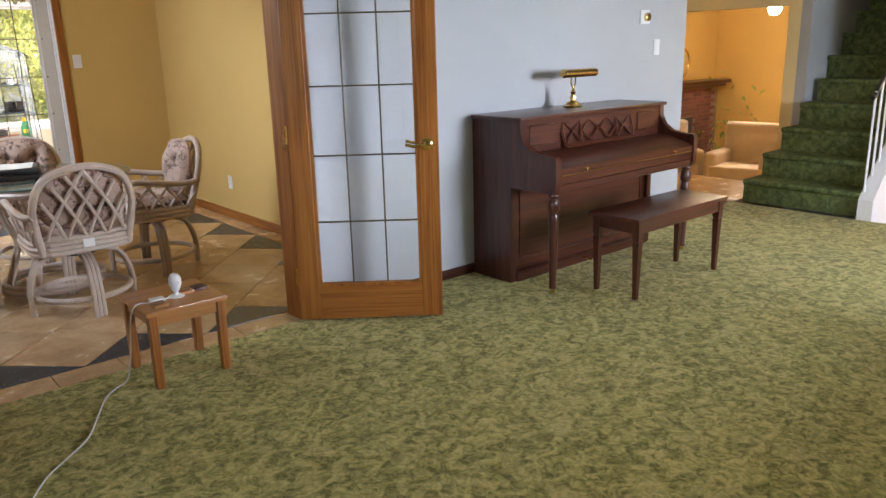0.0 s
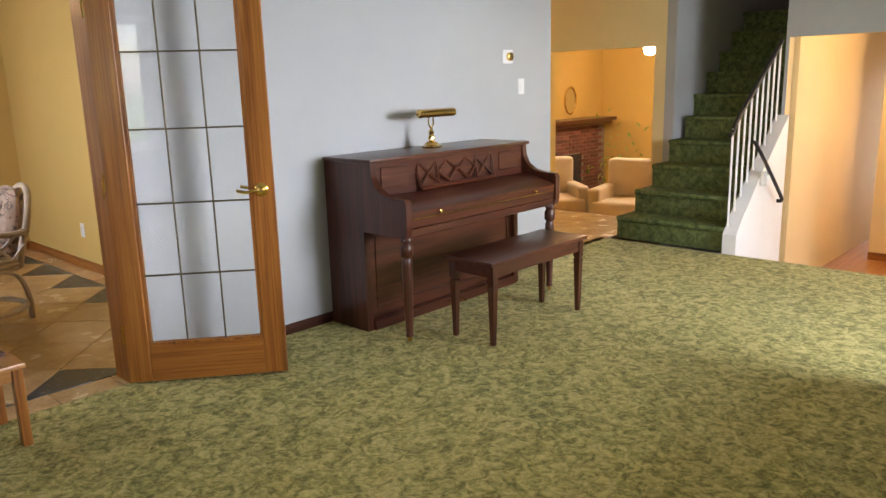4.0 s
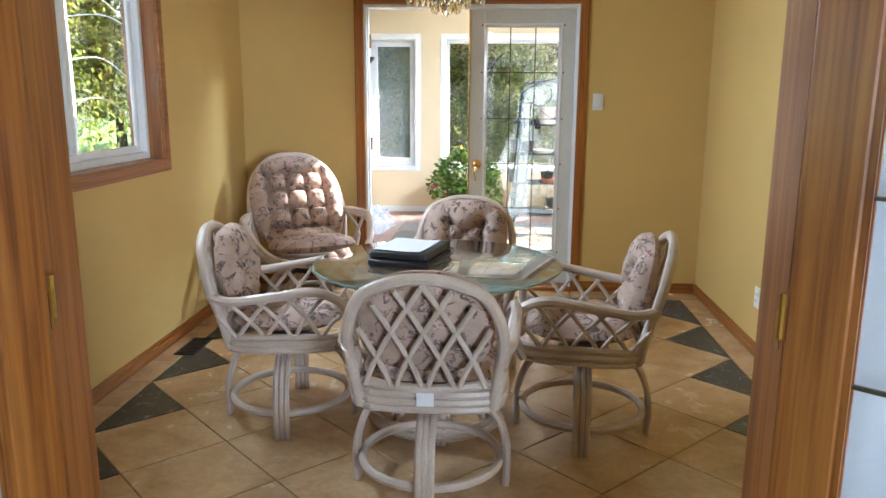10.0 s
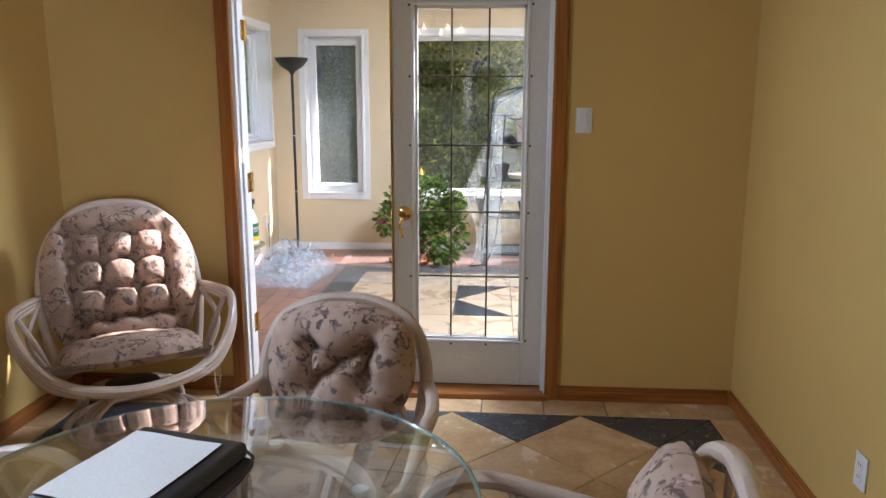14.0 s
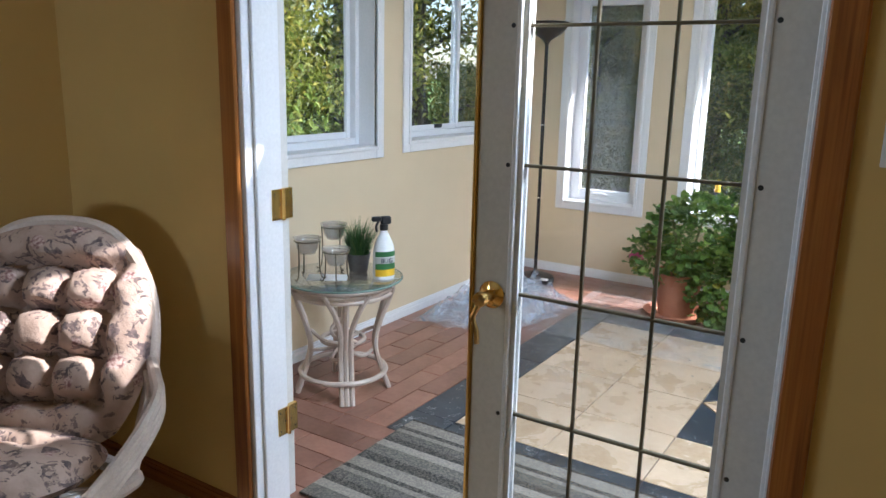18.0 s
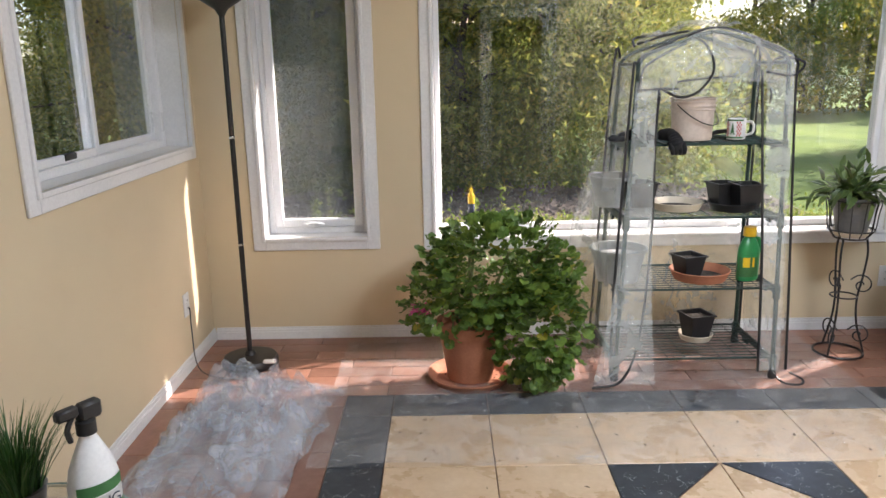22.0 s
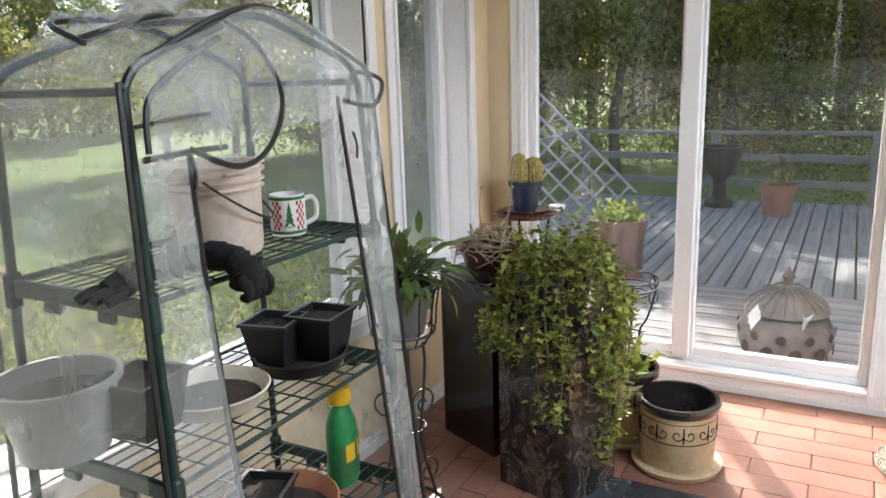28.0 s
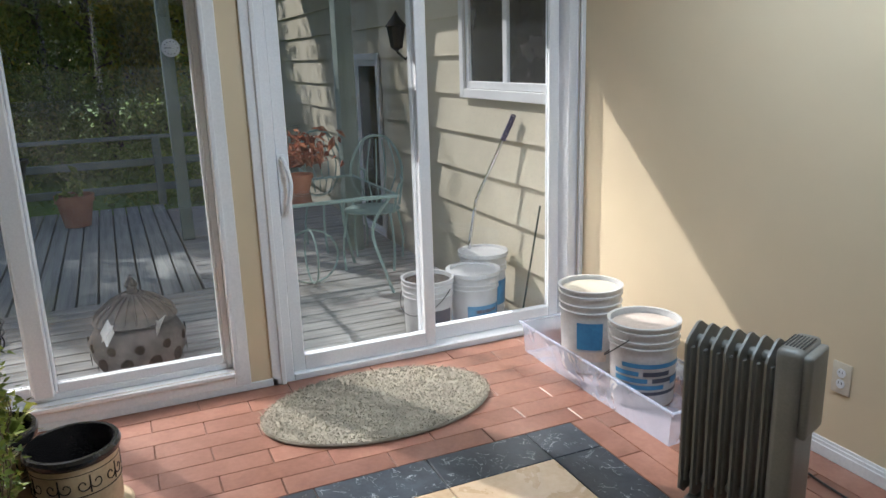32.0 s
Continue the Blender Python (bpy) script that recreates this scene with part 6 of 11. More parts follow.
def plant_mat(name, stops, rough=0.45, through_light=0.3):
    """Leaves that differ one from another."""
    m, t, b = node_mat(name)
    oi = t.nodes.new("ShaderNodeObjectInfo")
    g = t.nodes.new("ShaderNodeNewGeometry")
    ad = t.nodes.new("ShaderNodeMath")
    ad.operation = 'ADD'
    fr = t.nodes.new("ShaderNodeMath")
    fr.operation = 'FRACT'
    t.links.new(oi.outputs["Random"], ad.inputs[0])
    t.links.new(g.outputs["Random Per Island"], ad.inputs[1])
    t.links.new(ad.outputs[0], fr.inputs[0])
    col = ramp(t, fr.outputs[0], stops)
    n = noise_fac(t, coords(t), 70, 3)
    col = mix(t, 0.3, col, ramp(t, n, [(0.3, stops[0][1]), (0.7, stops[-2][1])]))
    t.links.new(col, b.inputs["Base Color"])
    b.inputs["Roughness"].default_value = rough
    bump(t, b, n, 0.3, 0.004)
    tr = t.nodes.new("ShaderNodeBsdfTranslucent")
    t.links.new(col, tr.inputs[0])
    mx = t.nodes.new("ShaderNodeMixShader")
    mx.inputs[0].default_value = through_light
    t.links.new(b.outputs[0], mx.inputs[1])
    t.links.new(tr.outputs[0], mx.inputs[2])
    t.links.new(mx.outputs[0], t.nodes["Material Output"].inputs[0])
    return m


M["film"] = film_mat("clear_plastic_cover", (0.14, 0.40), (0.86, 0.90, 0.88), 5, 0.7, 0.08)
M["film_crumpled"] = film_mat("crumpled_plastic", (0.08, 0.50), (0.76, 0.82, 0.90), 9, 1.0, 0.06)
M["film_floor"] = film_mat("floor_plastic", (0.05, 0.34), (0.82, 0.82, 0.82), 6, 1.0, 0.06)
M["tray_plastic"] = film_mat("clear_tray_plastic", (0.30, 0.45), (0.66, 0.70, 0.84), 3, 0.1, 0.2)
M["votive_glass"] = film_mat("smoked_votive_glass", (0.35, 0.5), (0.42, 0.37, 0.31), 5, 0.1, 0.12)
M["geranium"] = plant_mat("geranium_leaves", [(0.0, (0.04, 0.09, 0.02)), (0.45, (0.09, 0.19, 0.035)), (0.85, (0.19, 0.31, 0.055)), (0.965, (0.26, 0.36, 0.06)), (0.985, (0.48, 0.40, 0.05))])
M["vine"] = plant_mat("vine_leaves", [(0.0, (0.05, 0.09, 0.015)), (0.3, (0.12, 0.17, 0.025)), (0.6, (0.24, 0.30, 0.045)), (0.88, (0.42, 0.43, 0.08)), (1.0, (0.30, 0.20, 0.07))])
M["cactus_leaf"] = plant_mat("christmas_cactus_leaves", [(0.0, (0.03, 0.07, 0.02)), (0.6, (0.08, 0.14, 0.035)), (0.95, (0.15, 0.2, 0.05)), (1.0, (0.3, 0.2, 0.1))], 0.35, 0.15)
M["grass_blade"] = plant_mat("grass_blades", [(0.0, (0.02, 0.07, 0.02)), (0.5, (0.05, 0.14, 0.035)), (0.9, (0.09, 0.2, 0.05)), (1.0, (0.2, 0.27, 0.08))])
M["stem"] = surf("plant_stems", (0.10, 0.13, 0.04), (0.20, 0.20, 0.08), 20, 90, 0.7, 0.2)
M["vine_stem"] = surf("brown_vine_stems", (0.10, 0.065, 0.035), (0.24, 0.17, 0.09), 20, 90, 0.8, 0.2)
M["dry_root"] = surf("dry_roots", (0.20, 0.14, 0.09), (0.42, 0.33, 0.24), 20, 120, 0.85, 0.3)
M["petal"] = surf("pink_petals", (0.62, 0.05, 0.24), (0.75, 0.14, 0.36), 40, 150, 0.5, 0.1)
M["cactus_body"] = surf("cactus_skin_with_spines", (0.16, 0.15, 0.03), (0.48, 0.38, 0.14), 60, 190, 0.7, 0.9)
M["pail_dirty"] = surf("dirty_pinkish_plastic", (0.52, 0.42, 0.35), (0.70, 0.60, 0.53), 7, 60, 0.5, 0.1)
M["pail_white"] = surf("scuffed_white_plastic", (0.47, 0.465, 0.46), (0.62, 0.61, 0.60), 5, 70, 0.42, 0.08)
M["jug_green"] = surf("green_plastic", (0.01, 0.20, 0.06), (0.02, 0.30, 0.09), 6, 80, 0.3, 0.03)
M["yellow"] = surf("yellow_plastic", (0.72, 0.42, 0.01), (0.80, 0.52, 0.03), 6, 80, 0.35, 0.03)
M["blue_label"] = surf("blue_label", (0.03, 0.16, 0.34), (0.06, 0.26, 0.46), 5, 60, 0.5, 0.03)
M["dark_label"] = surf("dark_print", (0.03, 0.04, 0.06), (0.06, 0.07, 0.10), 5, 60, 0.5, 0.03)
M["green_label"] = surf("green_label", (0.03, 0.12, 0.04), (0.05, 0.2, 0.06), 8, 60, 0.5, 0.03)
M["red_print"] = surf("red_print", (0.45, 0.03, 0.02), (0.55, 0.05, 0.03), 8, 60, 0.4, 0.03)
M["navy_pot"] = surf("dark_blue_plastic", (0.012, 0.02, 0.05), (0.02, 0.035, 0.075), 6, 80, 0.3, 0.03)
M["grey_pot"] = surf("grey_plastic_pot", (0.10, 0.10, 0.105), (0.17, 0.165, 0.16), 7, 80, 0.5, 0.05)
M["glazed_cream"] = surf("glazed_cream_clay", (0.42, 0.30, 0.17), (0.60, 0.46, 0.29), 6, 60, 0.25, 0.05, coat=0.4)
M["glazed_black"] = surf("glazed_black_clay", (0.012, 0.011, 0.012), (0.03, 0.026, 0.024), 6, 90, 0.18, 0.05, coat=0.5)
M["black_gloss"] = surf("black_marble", (0.008, 0.008, 0.009), (0.02, 0.018, 0.017), 3, 60, 0.14, 0.02, coat=0.4)
M["heater"] = surf("grey_enamel", (0.19, 0.178, 0.155), (0.25, 0.235, 0.205), 3, 120, 0.38, 0.03)
M["shag"] = surf("shag_mat", (0.32, 0.285, 0.225), (0.40, 0.36, 0.285), 9, 150, 0.95, 0.6)
M["purple"] = surf("purple_grip", (0.03, 0.022, 0.07), (0.06, 0.045, 0.12), 6, 80, 0.5, 0.05)
M["black_cloth"] = surf("black_knit", (0.006, 0.006, 0.007), (0.016, 0.015, 0.016), 20, 200, 0.95, 0.5)
M["grey_cloth"] = surf("faded_black_knit", (0.02, 0.02, 0.022), (0.06, 0.06, 0.062), 20, 200, 0.95, 0.5)
M["tub_grey"] = surf("cloudy_grey_plastic", (0.30, 0.31, 0.30), (0.42, 0.43, 0.42), 5, 60, 0.4, 0.05)
M["debris"] = surf("dead_leaves", (0.03, 0.02, 0.012), (0.12, 0.07, 0.04), 40, 90, 0.9, 0.4)


def marble_mat():
    """Black marble run through with pale, cloudy veins."""
    m, t, b = node_mat("veined_marble")
    v = coords(t)
    n = noise_fac(t, v, 4.5, 6, 0.7, 2.2)
    col = ramp(t, n, [(0.42, (0.012, 0.010, 0.010)), (0.50, (0.045, 0.036, 0.032)), (0.53, (0.17, 0.14, 0.12)), (0.555, (0.05, 0.04, 0.036)), (0.66, (0.02, 0.017, 0.016))])
    t.links.new(col, b.inputs["Base Color"])
    b.inputs["Roughness"].default_value = 0.13
    b.inputs["Coat Weight"].default_value = 0.3
    return m


M["marble"] = marble_mat()


def stripe_mat():
    """Woven rug with bands of grey, black and beige across its length."""
    m, t, b = node_mat("striped_rug")
    v = coords(t)
    sp = t.nodes.new("ShaderNodeSeparateXYZ")
    t.links.new(v, sp.inputs[0])
    ml = t.nodes.new("ShaderNodeMath")
    ml.operation = 'MULTIPLY'
    ml.inputs[1].default_value = 2.7
    t.links.new(sp.outputs[1], ml.inputs[0])
    fr = t.nodes.new("ShaderNodeMath")
    fr.operation = 'FRACT'
    t.links.new(ml.outputs[0], fr.inputs[0])
    r = t.nodes.new("ShaderNodeValToRGB")
    r.color_ramp.interpolation = 'CONSTANT'
    el = r.color_ramp.elements
    for k, (pos, c) in enumerate([(0.0, 0.24), (0.17, 0.02), (0.32, 0.11), (0.5, 0.30), (0.62, 0.02), (0.72, 0.08), (0.86, 0.22), (0.93, 0.025)]):
        e = el[k] if k < 2 else el.new(pos)
        e.position = pos
        e.color = (c * 1.1, c * 0.96, c * 0.80, 1)
    t.links.new(fr.outputs[0], r.inputs[0])
    n = noise_fac(t, v, 120, 3, 0.7)
    col = mix(t, 0.30, r.outputs[0], ramp(t, n, [(0.42, (0.03, 0.027, 0.024)), (0.60, (0.42, 0.36, 0.28))]))
    t.links.new(col, b.inputs["Base Color"])
    b.inputs["Roughness"].default_value = 0.95
    bump(t, b, n, 0.5, 0.006)
    return m


M["striped"] = stripe_mat()


def shared(name, me, parent, m):
    """One more piece on mesh data that alike pieces share."""
    ob = new(name, me)
    ob.parent = parent
    ob.matrix_local = m
    return ob


def leaf_mesh(name, mat, r, kind):
    """One leaf lying in xy with its stalk at the origin, about r long."""
    bm = bmesh.new()
    if kind == 'round':
        c = bm.verts.new((r * 0.5, 0, -r * 0.10))
        inner, ring = [], []
        for k in range(19):
            a = radians(-168 + 336 * k / 18)
            q = r * 0.55 * (1.0 + (0.07 if k % 2 else -0.05))
            inner.append(bm.verts.new((r * 0.5 + q * 0.55 * math.cos(a), q * 0.55 * math.sin(a), -r * 0.02 + r * 0.03 * math.sin(a * 5))))
            ring.append(bm.verts.new((r * 0.5 + q * math.cos(a), q * math.sin(a), r * 0.02 + r * 0.09 * math.sin(a * 4 + 0.6))))
        for k in range(18):
            bm.faces.new((c, inner[k], inner[k + 1]))
            bm.faces.new((inner[k], ring[k], ring[k + 1], inner[k + 1]))
    elif kind == 'lobed':
        c = bm.verts.new((r * 0.4, 0, -r * 0.06))
        ring = []
        for k, q in enumerate((0.25, 0.55, 0.36, 0.62, 0.36, 0.55, 0.25)):
            a = radians(-150 + 50 * k)
            ring.append(bm.verts.new((r * 0.4 + r * q * math.cos(a), r * q * math.sin(a), r * 0.05)))
        for a, b in zip(ring, ring[1:]):
            bm.faces.new((c, a, b))
    else:
        mid, left, right = [], [], []
        for k in range(6):
            s = k / 5
            w = r * 0.13 * (math.sin(math.pi * min(1, s * 0.9 + 0.08)) + (0.25 if k % 2 else 0))
            z = r * (0.22 * s - 0.38 * s * s)
            mid.append(bm.verts.new((r * s, 0, z)))
            left.append(bm.verts.new((r * s, w, z - 0.012 * r)))
            right.append(bm.verts.new((r * s, -w, z - 0.012 * r)))
        for i in range(5):
            bm.faces.new((mid[i], mid[i + 1], left[i + 1], left[i]))
            bm.faces.new((right[i], right[i + 1], mid[i + 1], mid[i]))
    return finish(bm, name, mat, True)


def foliage(parent, meshes, places, rng, size=(0.75, 1.3), limit=290):
    """Leaves at (place, outward): the first ones are parts of their own, the rest joined."""
    rest = None
    for i, (p, out) in enumerate(places):
        me = rng.choice(meshes)
        q = Vector(out).normalized().to_track_quat('X', 'Z').to_matrix().to_4x4()
        m = Matrix.Translation(p) @ q @ Euler((rng.uniform(-0.7, 0.7), rng.uniform(-0.5, 0.9), rng.uniform(-0.5, 0.5))).to_matrix().to_4x4() @ Matrix.Scale(rng.uniform(*size), 4)
        if i < limit:
            shared("leaf", me, parent, m)
        else:
            rest = rest or bmesh.new()
            n0 = len(rest.verts)
            rest.from_mesh(me)
            rest.verts.ensure_lookup_table()
            for v in rest.verts[n0:]:
                v.co = m @ v.co
    if rest:
        ob = part("leaves", rest, meshes[0].materials[0], parent, "the rest of the small leaves", smooth=False)
        tagged(ob, "the rest of the small leaves", kind="stuff")


def square_pot(m, label, w=0.105, h=0.095):
    t = thing("square_pot", m, label, "plant pot", "square seedling pots")
    bm = bmesh.new()
    a, b = w * 0.36, w * 0.5
    rings = []
    for half, z in ((a, 0.0), (b, h), (b + 0.006, h), (b + 0.006, h + 0.008), (b - 0.003, h + 0.008), (b - 0.006, h - 0.015)):
        rings.append([bm.verts.new((sx * half, sy * half, z)) for sx, sy in ((-1, -1), (1, -1), (1, 1), (-1, 1))])
    bm.faces.new(list(reversed(rings[0])))
    for p, q in zip(rings, rings[1:]):
        for k in range(4):
            bm.faces.new((p[k], p[(k + 1) % 4], q[(k + 1) % 4], q[k]))
    part("body", bm, M["plastic_black"], t, smooth=False)
    bm = bmesh.new()
    n = 7
    g = [[bm.verts.new(((2 * i / n - 1) * (b - 0.006), (2 * j / n - 1) * (b - 0.006), h - 0.012 + 0.008 * noise.noise((i * 1.7, j * 1.3, w * 30)))) for j in range(n + 1)] for i in range(n + 1)]
    for i in range(n):
        for j in range(n):
            bm.faces.new((g[i][j], g[i + 1][j], g[i + 1][j + 1], g[i][j + 1]))
    part("earth", bm, M["soil"], t)
    return t


def saucer(m, r, mat, label, h=0.035, dirt=True):
    t = thing("plant_saucer", m, label, "saucer")
    bm = bmesh.new()
    lathe(bm, [(0, 0), (r * 0.84, 0), (r * 0.97, h * 0.9), (r, h), (r * 0.97, h + 0.003), (r * 0.93, h * 0.9), (r * 0.81, 0.006), (0, 0.006)], 36)
    part("dish", bm, mat, t)
    if dirt:
        bm = bmesh.new()
        lathe(bm, [(r * 0.82, 0.010), (r * 0.4, 0.013), (0, 0.012)], 24)
        part("earth", bm, M["soil"], t)
    return t


def pail(m, label, mat, r=0.15, h=0.36, fill=None, bands=(), lid=False, bail=True, depth=0.9):
    """A plastic pail with a ribbed collar and printed bands (z0, z1, from angle, to angle, material)."""
    t = thing("plastic_pail", m, label, "pail", "plastic pails")
    rb = r * 0.88
    bm = bmesh.new()
    prof = [(0, 0), (rb, 0), (rb + 0.004, 0.01)]
    for k, z in enumerate((0.72, 0.725, 0.74, 0.745, 0.80, 0.805, 0.82, 0.825, 0.90, 0.905, 0.93, 0.935)):
        prof.append((rb + (r - rb) * z + (0.008 if k % 4 in (1, 2) else 0.0), h * z))
    prof += [(r, h * 0.985), (r + 0.008, h * 0.985), (r + 0.008, h), (r - 0.006, h), (r - 0.008, h * 0.97), (rb - 0.004, 0.01), (0, 0.008)]
    lathe(bm, prof, 44)
    part("body", bm, mat, t)
    for z0, z1, a0, a1, mt in bands:
        bm = bmesh.new()
        n = 14
        rows = []
        for z in (z0, z1):
            rows.append([bm.verts.new(((rb + (r - rb) * z / h + 0.0045) * math.cos(radians(a0 + (a1 - a0) * k / n)), (rb + (r - rb) * z / h + 0.0045) * math.sin(radians(a0 + (a1 - a0) * k / n)), z)) for k in range(n + 1)])
        for k in range(n):
            bm.faces.new((rows[0][k], rows[0][k + 1], rows[1][k + 1], rows[1][k]))
        part("label", bm, M[mt], t, "printed label band")
    if bail:
        bm = bmesh.new()
        pts = [Vector((0, (r + 0.014) * math.cos(radians(a)), 0)) + Vector(((r + 0.016) * math.sin(radians(a)) , 0, h * 0.86 - (r * 0.95) * math.sin(radians(a)))) for a in range(0, 181, 10)]
        tube(bm, pts, 0.0028, 6)
        part("bail", bm, M["black_metal"], t, "thin wire bail hanging down")
    if fill:
        bm = bmesh.new()
        lathe(bm, [((rb + (r - rb) * depth) - 0.009, h * depth), (r * 0.5, h * depth + 0.008), (0, h * depth)], 30)
        part("filling", bm, fill, t)
    if lid:
        bm = bmesh.new()
        lathe(bm, [(r + 0.013, h - 0.02), (r + 0.014, h + 0.004), (r * 0.93, h + 0.008), (r * 0.9, h - 0.006), (0, h - 0.004)], 40)
        part("lid", bm, mat, t, "white snap-on lid")
    return t


# ---- greenhouse rack ----
GX0, GX1, GY0, GY1 = 1.63, 2.285, 10.38, 10.84
SHELVES = (0.10, 0.43, 0.76, 1.09)
rack = thing("greenhouse_rack", Matrix(), "four-tier wire plant rack under an open clear plastic greenhouse cover", "plant rack")
for x in (GX0, GX1):
    for y in (GY0, GY1):
        bm = bmesh.new()
        tube(bm, [(x, y, 0.03), (x, y, 1.44)], 0.0095, 10)
        up = part("upright", bm, M["green_metal"], rack)
        bm = bmesh.new()
        lathe(bm, [(0, 0), (0.016, 0), (0.018, 0.012), (0.015, 0.04), (0.0115, 0.05), (0, 0.05)], 14, (x, y, 0))
        part("foot", bm, M["plastic_black"], up, "black plastic foot")
        for z in SHELVES:
            bm = bmesh.new()
            box(bm, x - 0.014, y - 0.014, z - 0.055, x + 0.014, y + 0.014, z + 0.018, 0.006)
            part("connector", bm, M["green_metal"], up)
for y in (GY0, GY1):
    bm = bmesh.new()
    tube(bm, smooth_line([(GX0, y, 1.43), (GX0 + 0.015, y, 1.465), (GX0 + 0.06, y, 1.495), (GX0 + 0.18, y, 1.535), (1.955, y, 1.575), (GX1 - 0.18, y, 1.535), (GX1 - 0.06, y, 1.495), (GX1 - 0.015, y, 1.465), (GX1, y, 1.43)], 6), 0.0085, 9)
    part("roof_bow", bm, M["green_metal"], rack)
for x, z in ((GX0, 1.44), (1.957, 1.575), (GX1, 1.44)):
    bm = bmesh.new()
    tube(bm, [(x, GY0, z), (x, GY1, z)], 0.008, 8)
    part("roof_rod", bm, M["green_metal"], rack)
wire_x = bmesh.new()
tube(wire_x, [(-(GX1 - GX0) / 2, 0, 0), ((GX1 - GX0) / 2, 0, 0)], 0.0024, 5)
wire_x = finish(wire_x, "wire", M["green_metal"], True)
wire_y = bmesh.new()
tube(wire_y, [(0, -(GY1 - GY0) / 2, 0), (0, (GY1 - GY0) / 2, 0)], 0.0022, 5)
wire_y = finish(wire_y, "wire", M["green_metal"], True)
for z in SHELVES:
    bm = bmesh.new()
    tube(bm, [(GX0, GY0, z), (GX1, GY0, z), (GX1, GY1, z), (GX0, GY1, z)], 0.006, 7, closed=True)
    sh = part("wire_shelf", bm, M["green_metal"], rack)
    for x in (GX0, GX1):
        bm = bmesh.new()
        box(bm, x - 0.006, GY0, z - 0.03, x + 0.006, GY1, z + 0.004, 0.003)
        for y in (GY0 + 0.14, GY1 - 0.14):
            box(bm, x - 0.007, y - 0.025, z - 0.05, x + 0.007, y + 0.025, z - 0.028, 0.004)
        part("end_rail", bm, M["green_metal"], sh)
    for k in range(1, 12):
        shared("wire", wire_x, sh, Matrix.Translation(((GX0 + GX1) / 2, GY0 + (GY1 - GY0) * k / 12, z)))
    for k in range(1, 9):
        shared("wire", wire_y, sh, Matrix.Translation((GX0 + (GX1 - GX0) * k / 9, (GY0 + GY1) / 2, z + 0.004)))


def sheet(name, fn, nu, nv, mat, parent, label=""):
    bm = bmesh.new()
    g = [[bm.verts.new(fn(i / nu, j / nv)) for j in range(nv + 1)] for i in range(nu + 1)]
    for i in range(nu):
        for j in range(nv):
            bm.faces.new((g[i][j], g[i + 1][j], g[i + 1][j + 1], g[i][j + 1]))
    ob = part(name, bm, M[mat], parent, label)
    ob.visible_shadow = False
    return ob


def ripple(x, y, z, a=0.012, s=5.0):
    return a * noise.noise((x * s, y * s, z * s)) + a * 0.5 * noise.noise((x * s * 3, y * s * 3, z * s * 3))


def side_x(v, z):
    """How far the left side of the cover bulges where things push it out."""
    return 0.17 * math.exp(-((z - 0.66) / 0.36) ** 2) * math.exp(-((v - 0.55) / 0.50) ** 2) + 0.06 * max(0, 0.5 - z)


XL, XR, YF, YB = 1.605, 2.31, 10.355, 10.865
sheet("side_cover", lambda u, v: Vector((XL - side_x(u, 0.02 + 1.44 * v) + ripple(0, u, v, 0.02), YF + (YB - YF) * u, 0.02 + 1.44 * v)), 14, 30, "film", rack)
sheet("side_cover", lambda u, v: Vector((XR + 0.02 * (1 - v) + ripple(3, u, v, 0.016), YF + (YB - YF) * u, 0.04 + 1.42 * v)), 14, 30, "film", rack)
sheet("back_cover", lambda u, v: Vector((XL + (XR - XL) * u, YB + ripple(u, 5, v, 0.012), 0.04 + (1.42 + 0.13 * (1 - (2 * u - 1) ** 2)) * v)), 16, 30, "film", rack)


def roof_z(u):
    return 1.465 + 0.125 * (1 - abs(2 * u - 1) ** 1.7)


sheet("roof_cover", lambda u, v: Vector((XL + (XR - XL) * u, YF + (YB - YF) * v, roof_z(u) + ripple(u, v, 2, 0.014))), 20, 14, "film", rack)
sheet("front_panel", lambda u, v: Vector((XL + 0.012 + (0.10 + 0.05 * (1 - v) ** 2) * u - 0.10 * (1 - v) ** 3 * (1 - u), YF - 0.015 - 0.08 * (1 - v) ** 2 + ripple(u, 7, v, 0.012), 0.03 + 1.34 * v)), 6, 30, "film", rack, "unzipped front edge of the clear cover")
sheet("front_panel", lambda u, v: Vector((XR - 0.012 - (0.085 + 0.03 * v) * u, YF - 0.012 + ripple(u, 9, v, 0.012), 0.05 + 1.36 * v)), 6, 30, "film", rack, "unzipped front edge of the clear cover")
# the front flap, thrown back over the roof and hanging in a loop below its edge
sheet("flap", lambda u, v: Vector((XL + 0.02 + 0.30 * u, YF - 0.012 - 0.05 * math.sin(v * 3.14), 1.30 + (roof_z(0.05 + 0.42 * u) - 1.30) * v - 0.02 * math.sin(u * 3.14))), 12, 10, "film", rack, "clear front flap hanging in a loop")
sheet("flap", lambda u, v: Vector((XR - 0.02 - 0.36 * u, YF - 0.012 - 0.03 * math.sin(v * 3.14), 1.36 + (roof_z(0.97 - 0.5 * u) - 1.36) * v)), 12, 10, "film", rack, "clear front flap hanging in a loop")
sheet("flap", lambda u, v: Vector((XL + 0.05 + 0.42 * u, YF + 0.05 + 0.42 * v, roof_z(0.07 + 0.6 * u) + 0.035 + ripple(u, v, 11, 0.05, 4))), 18, 12, "film", rack, "flap thrown back over the roof")
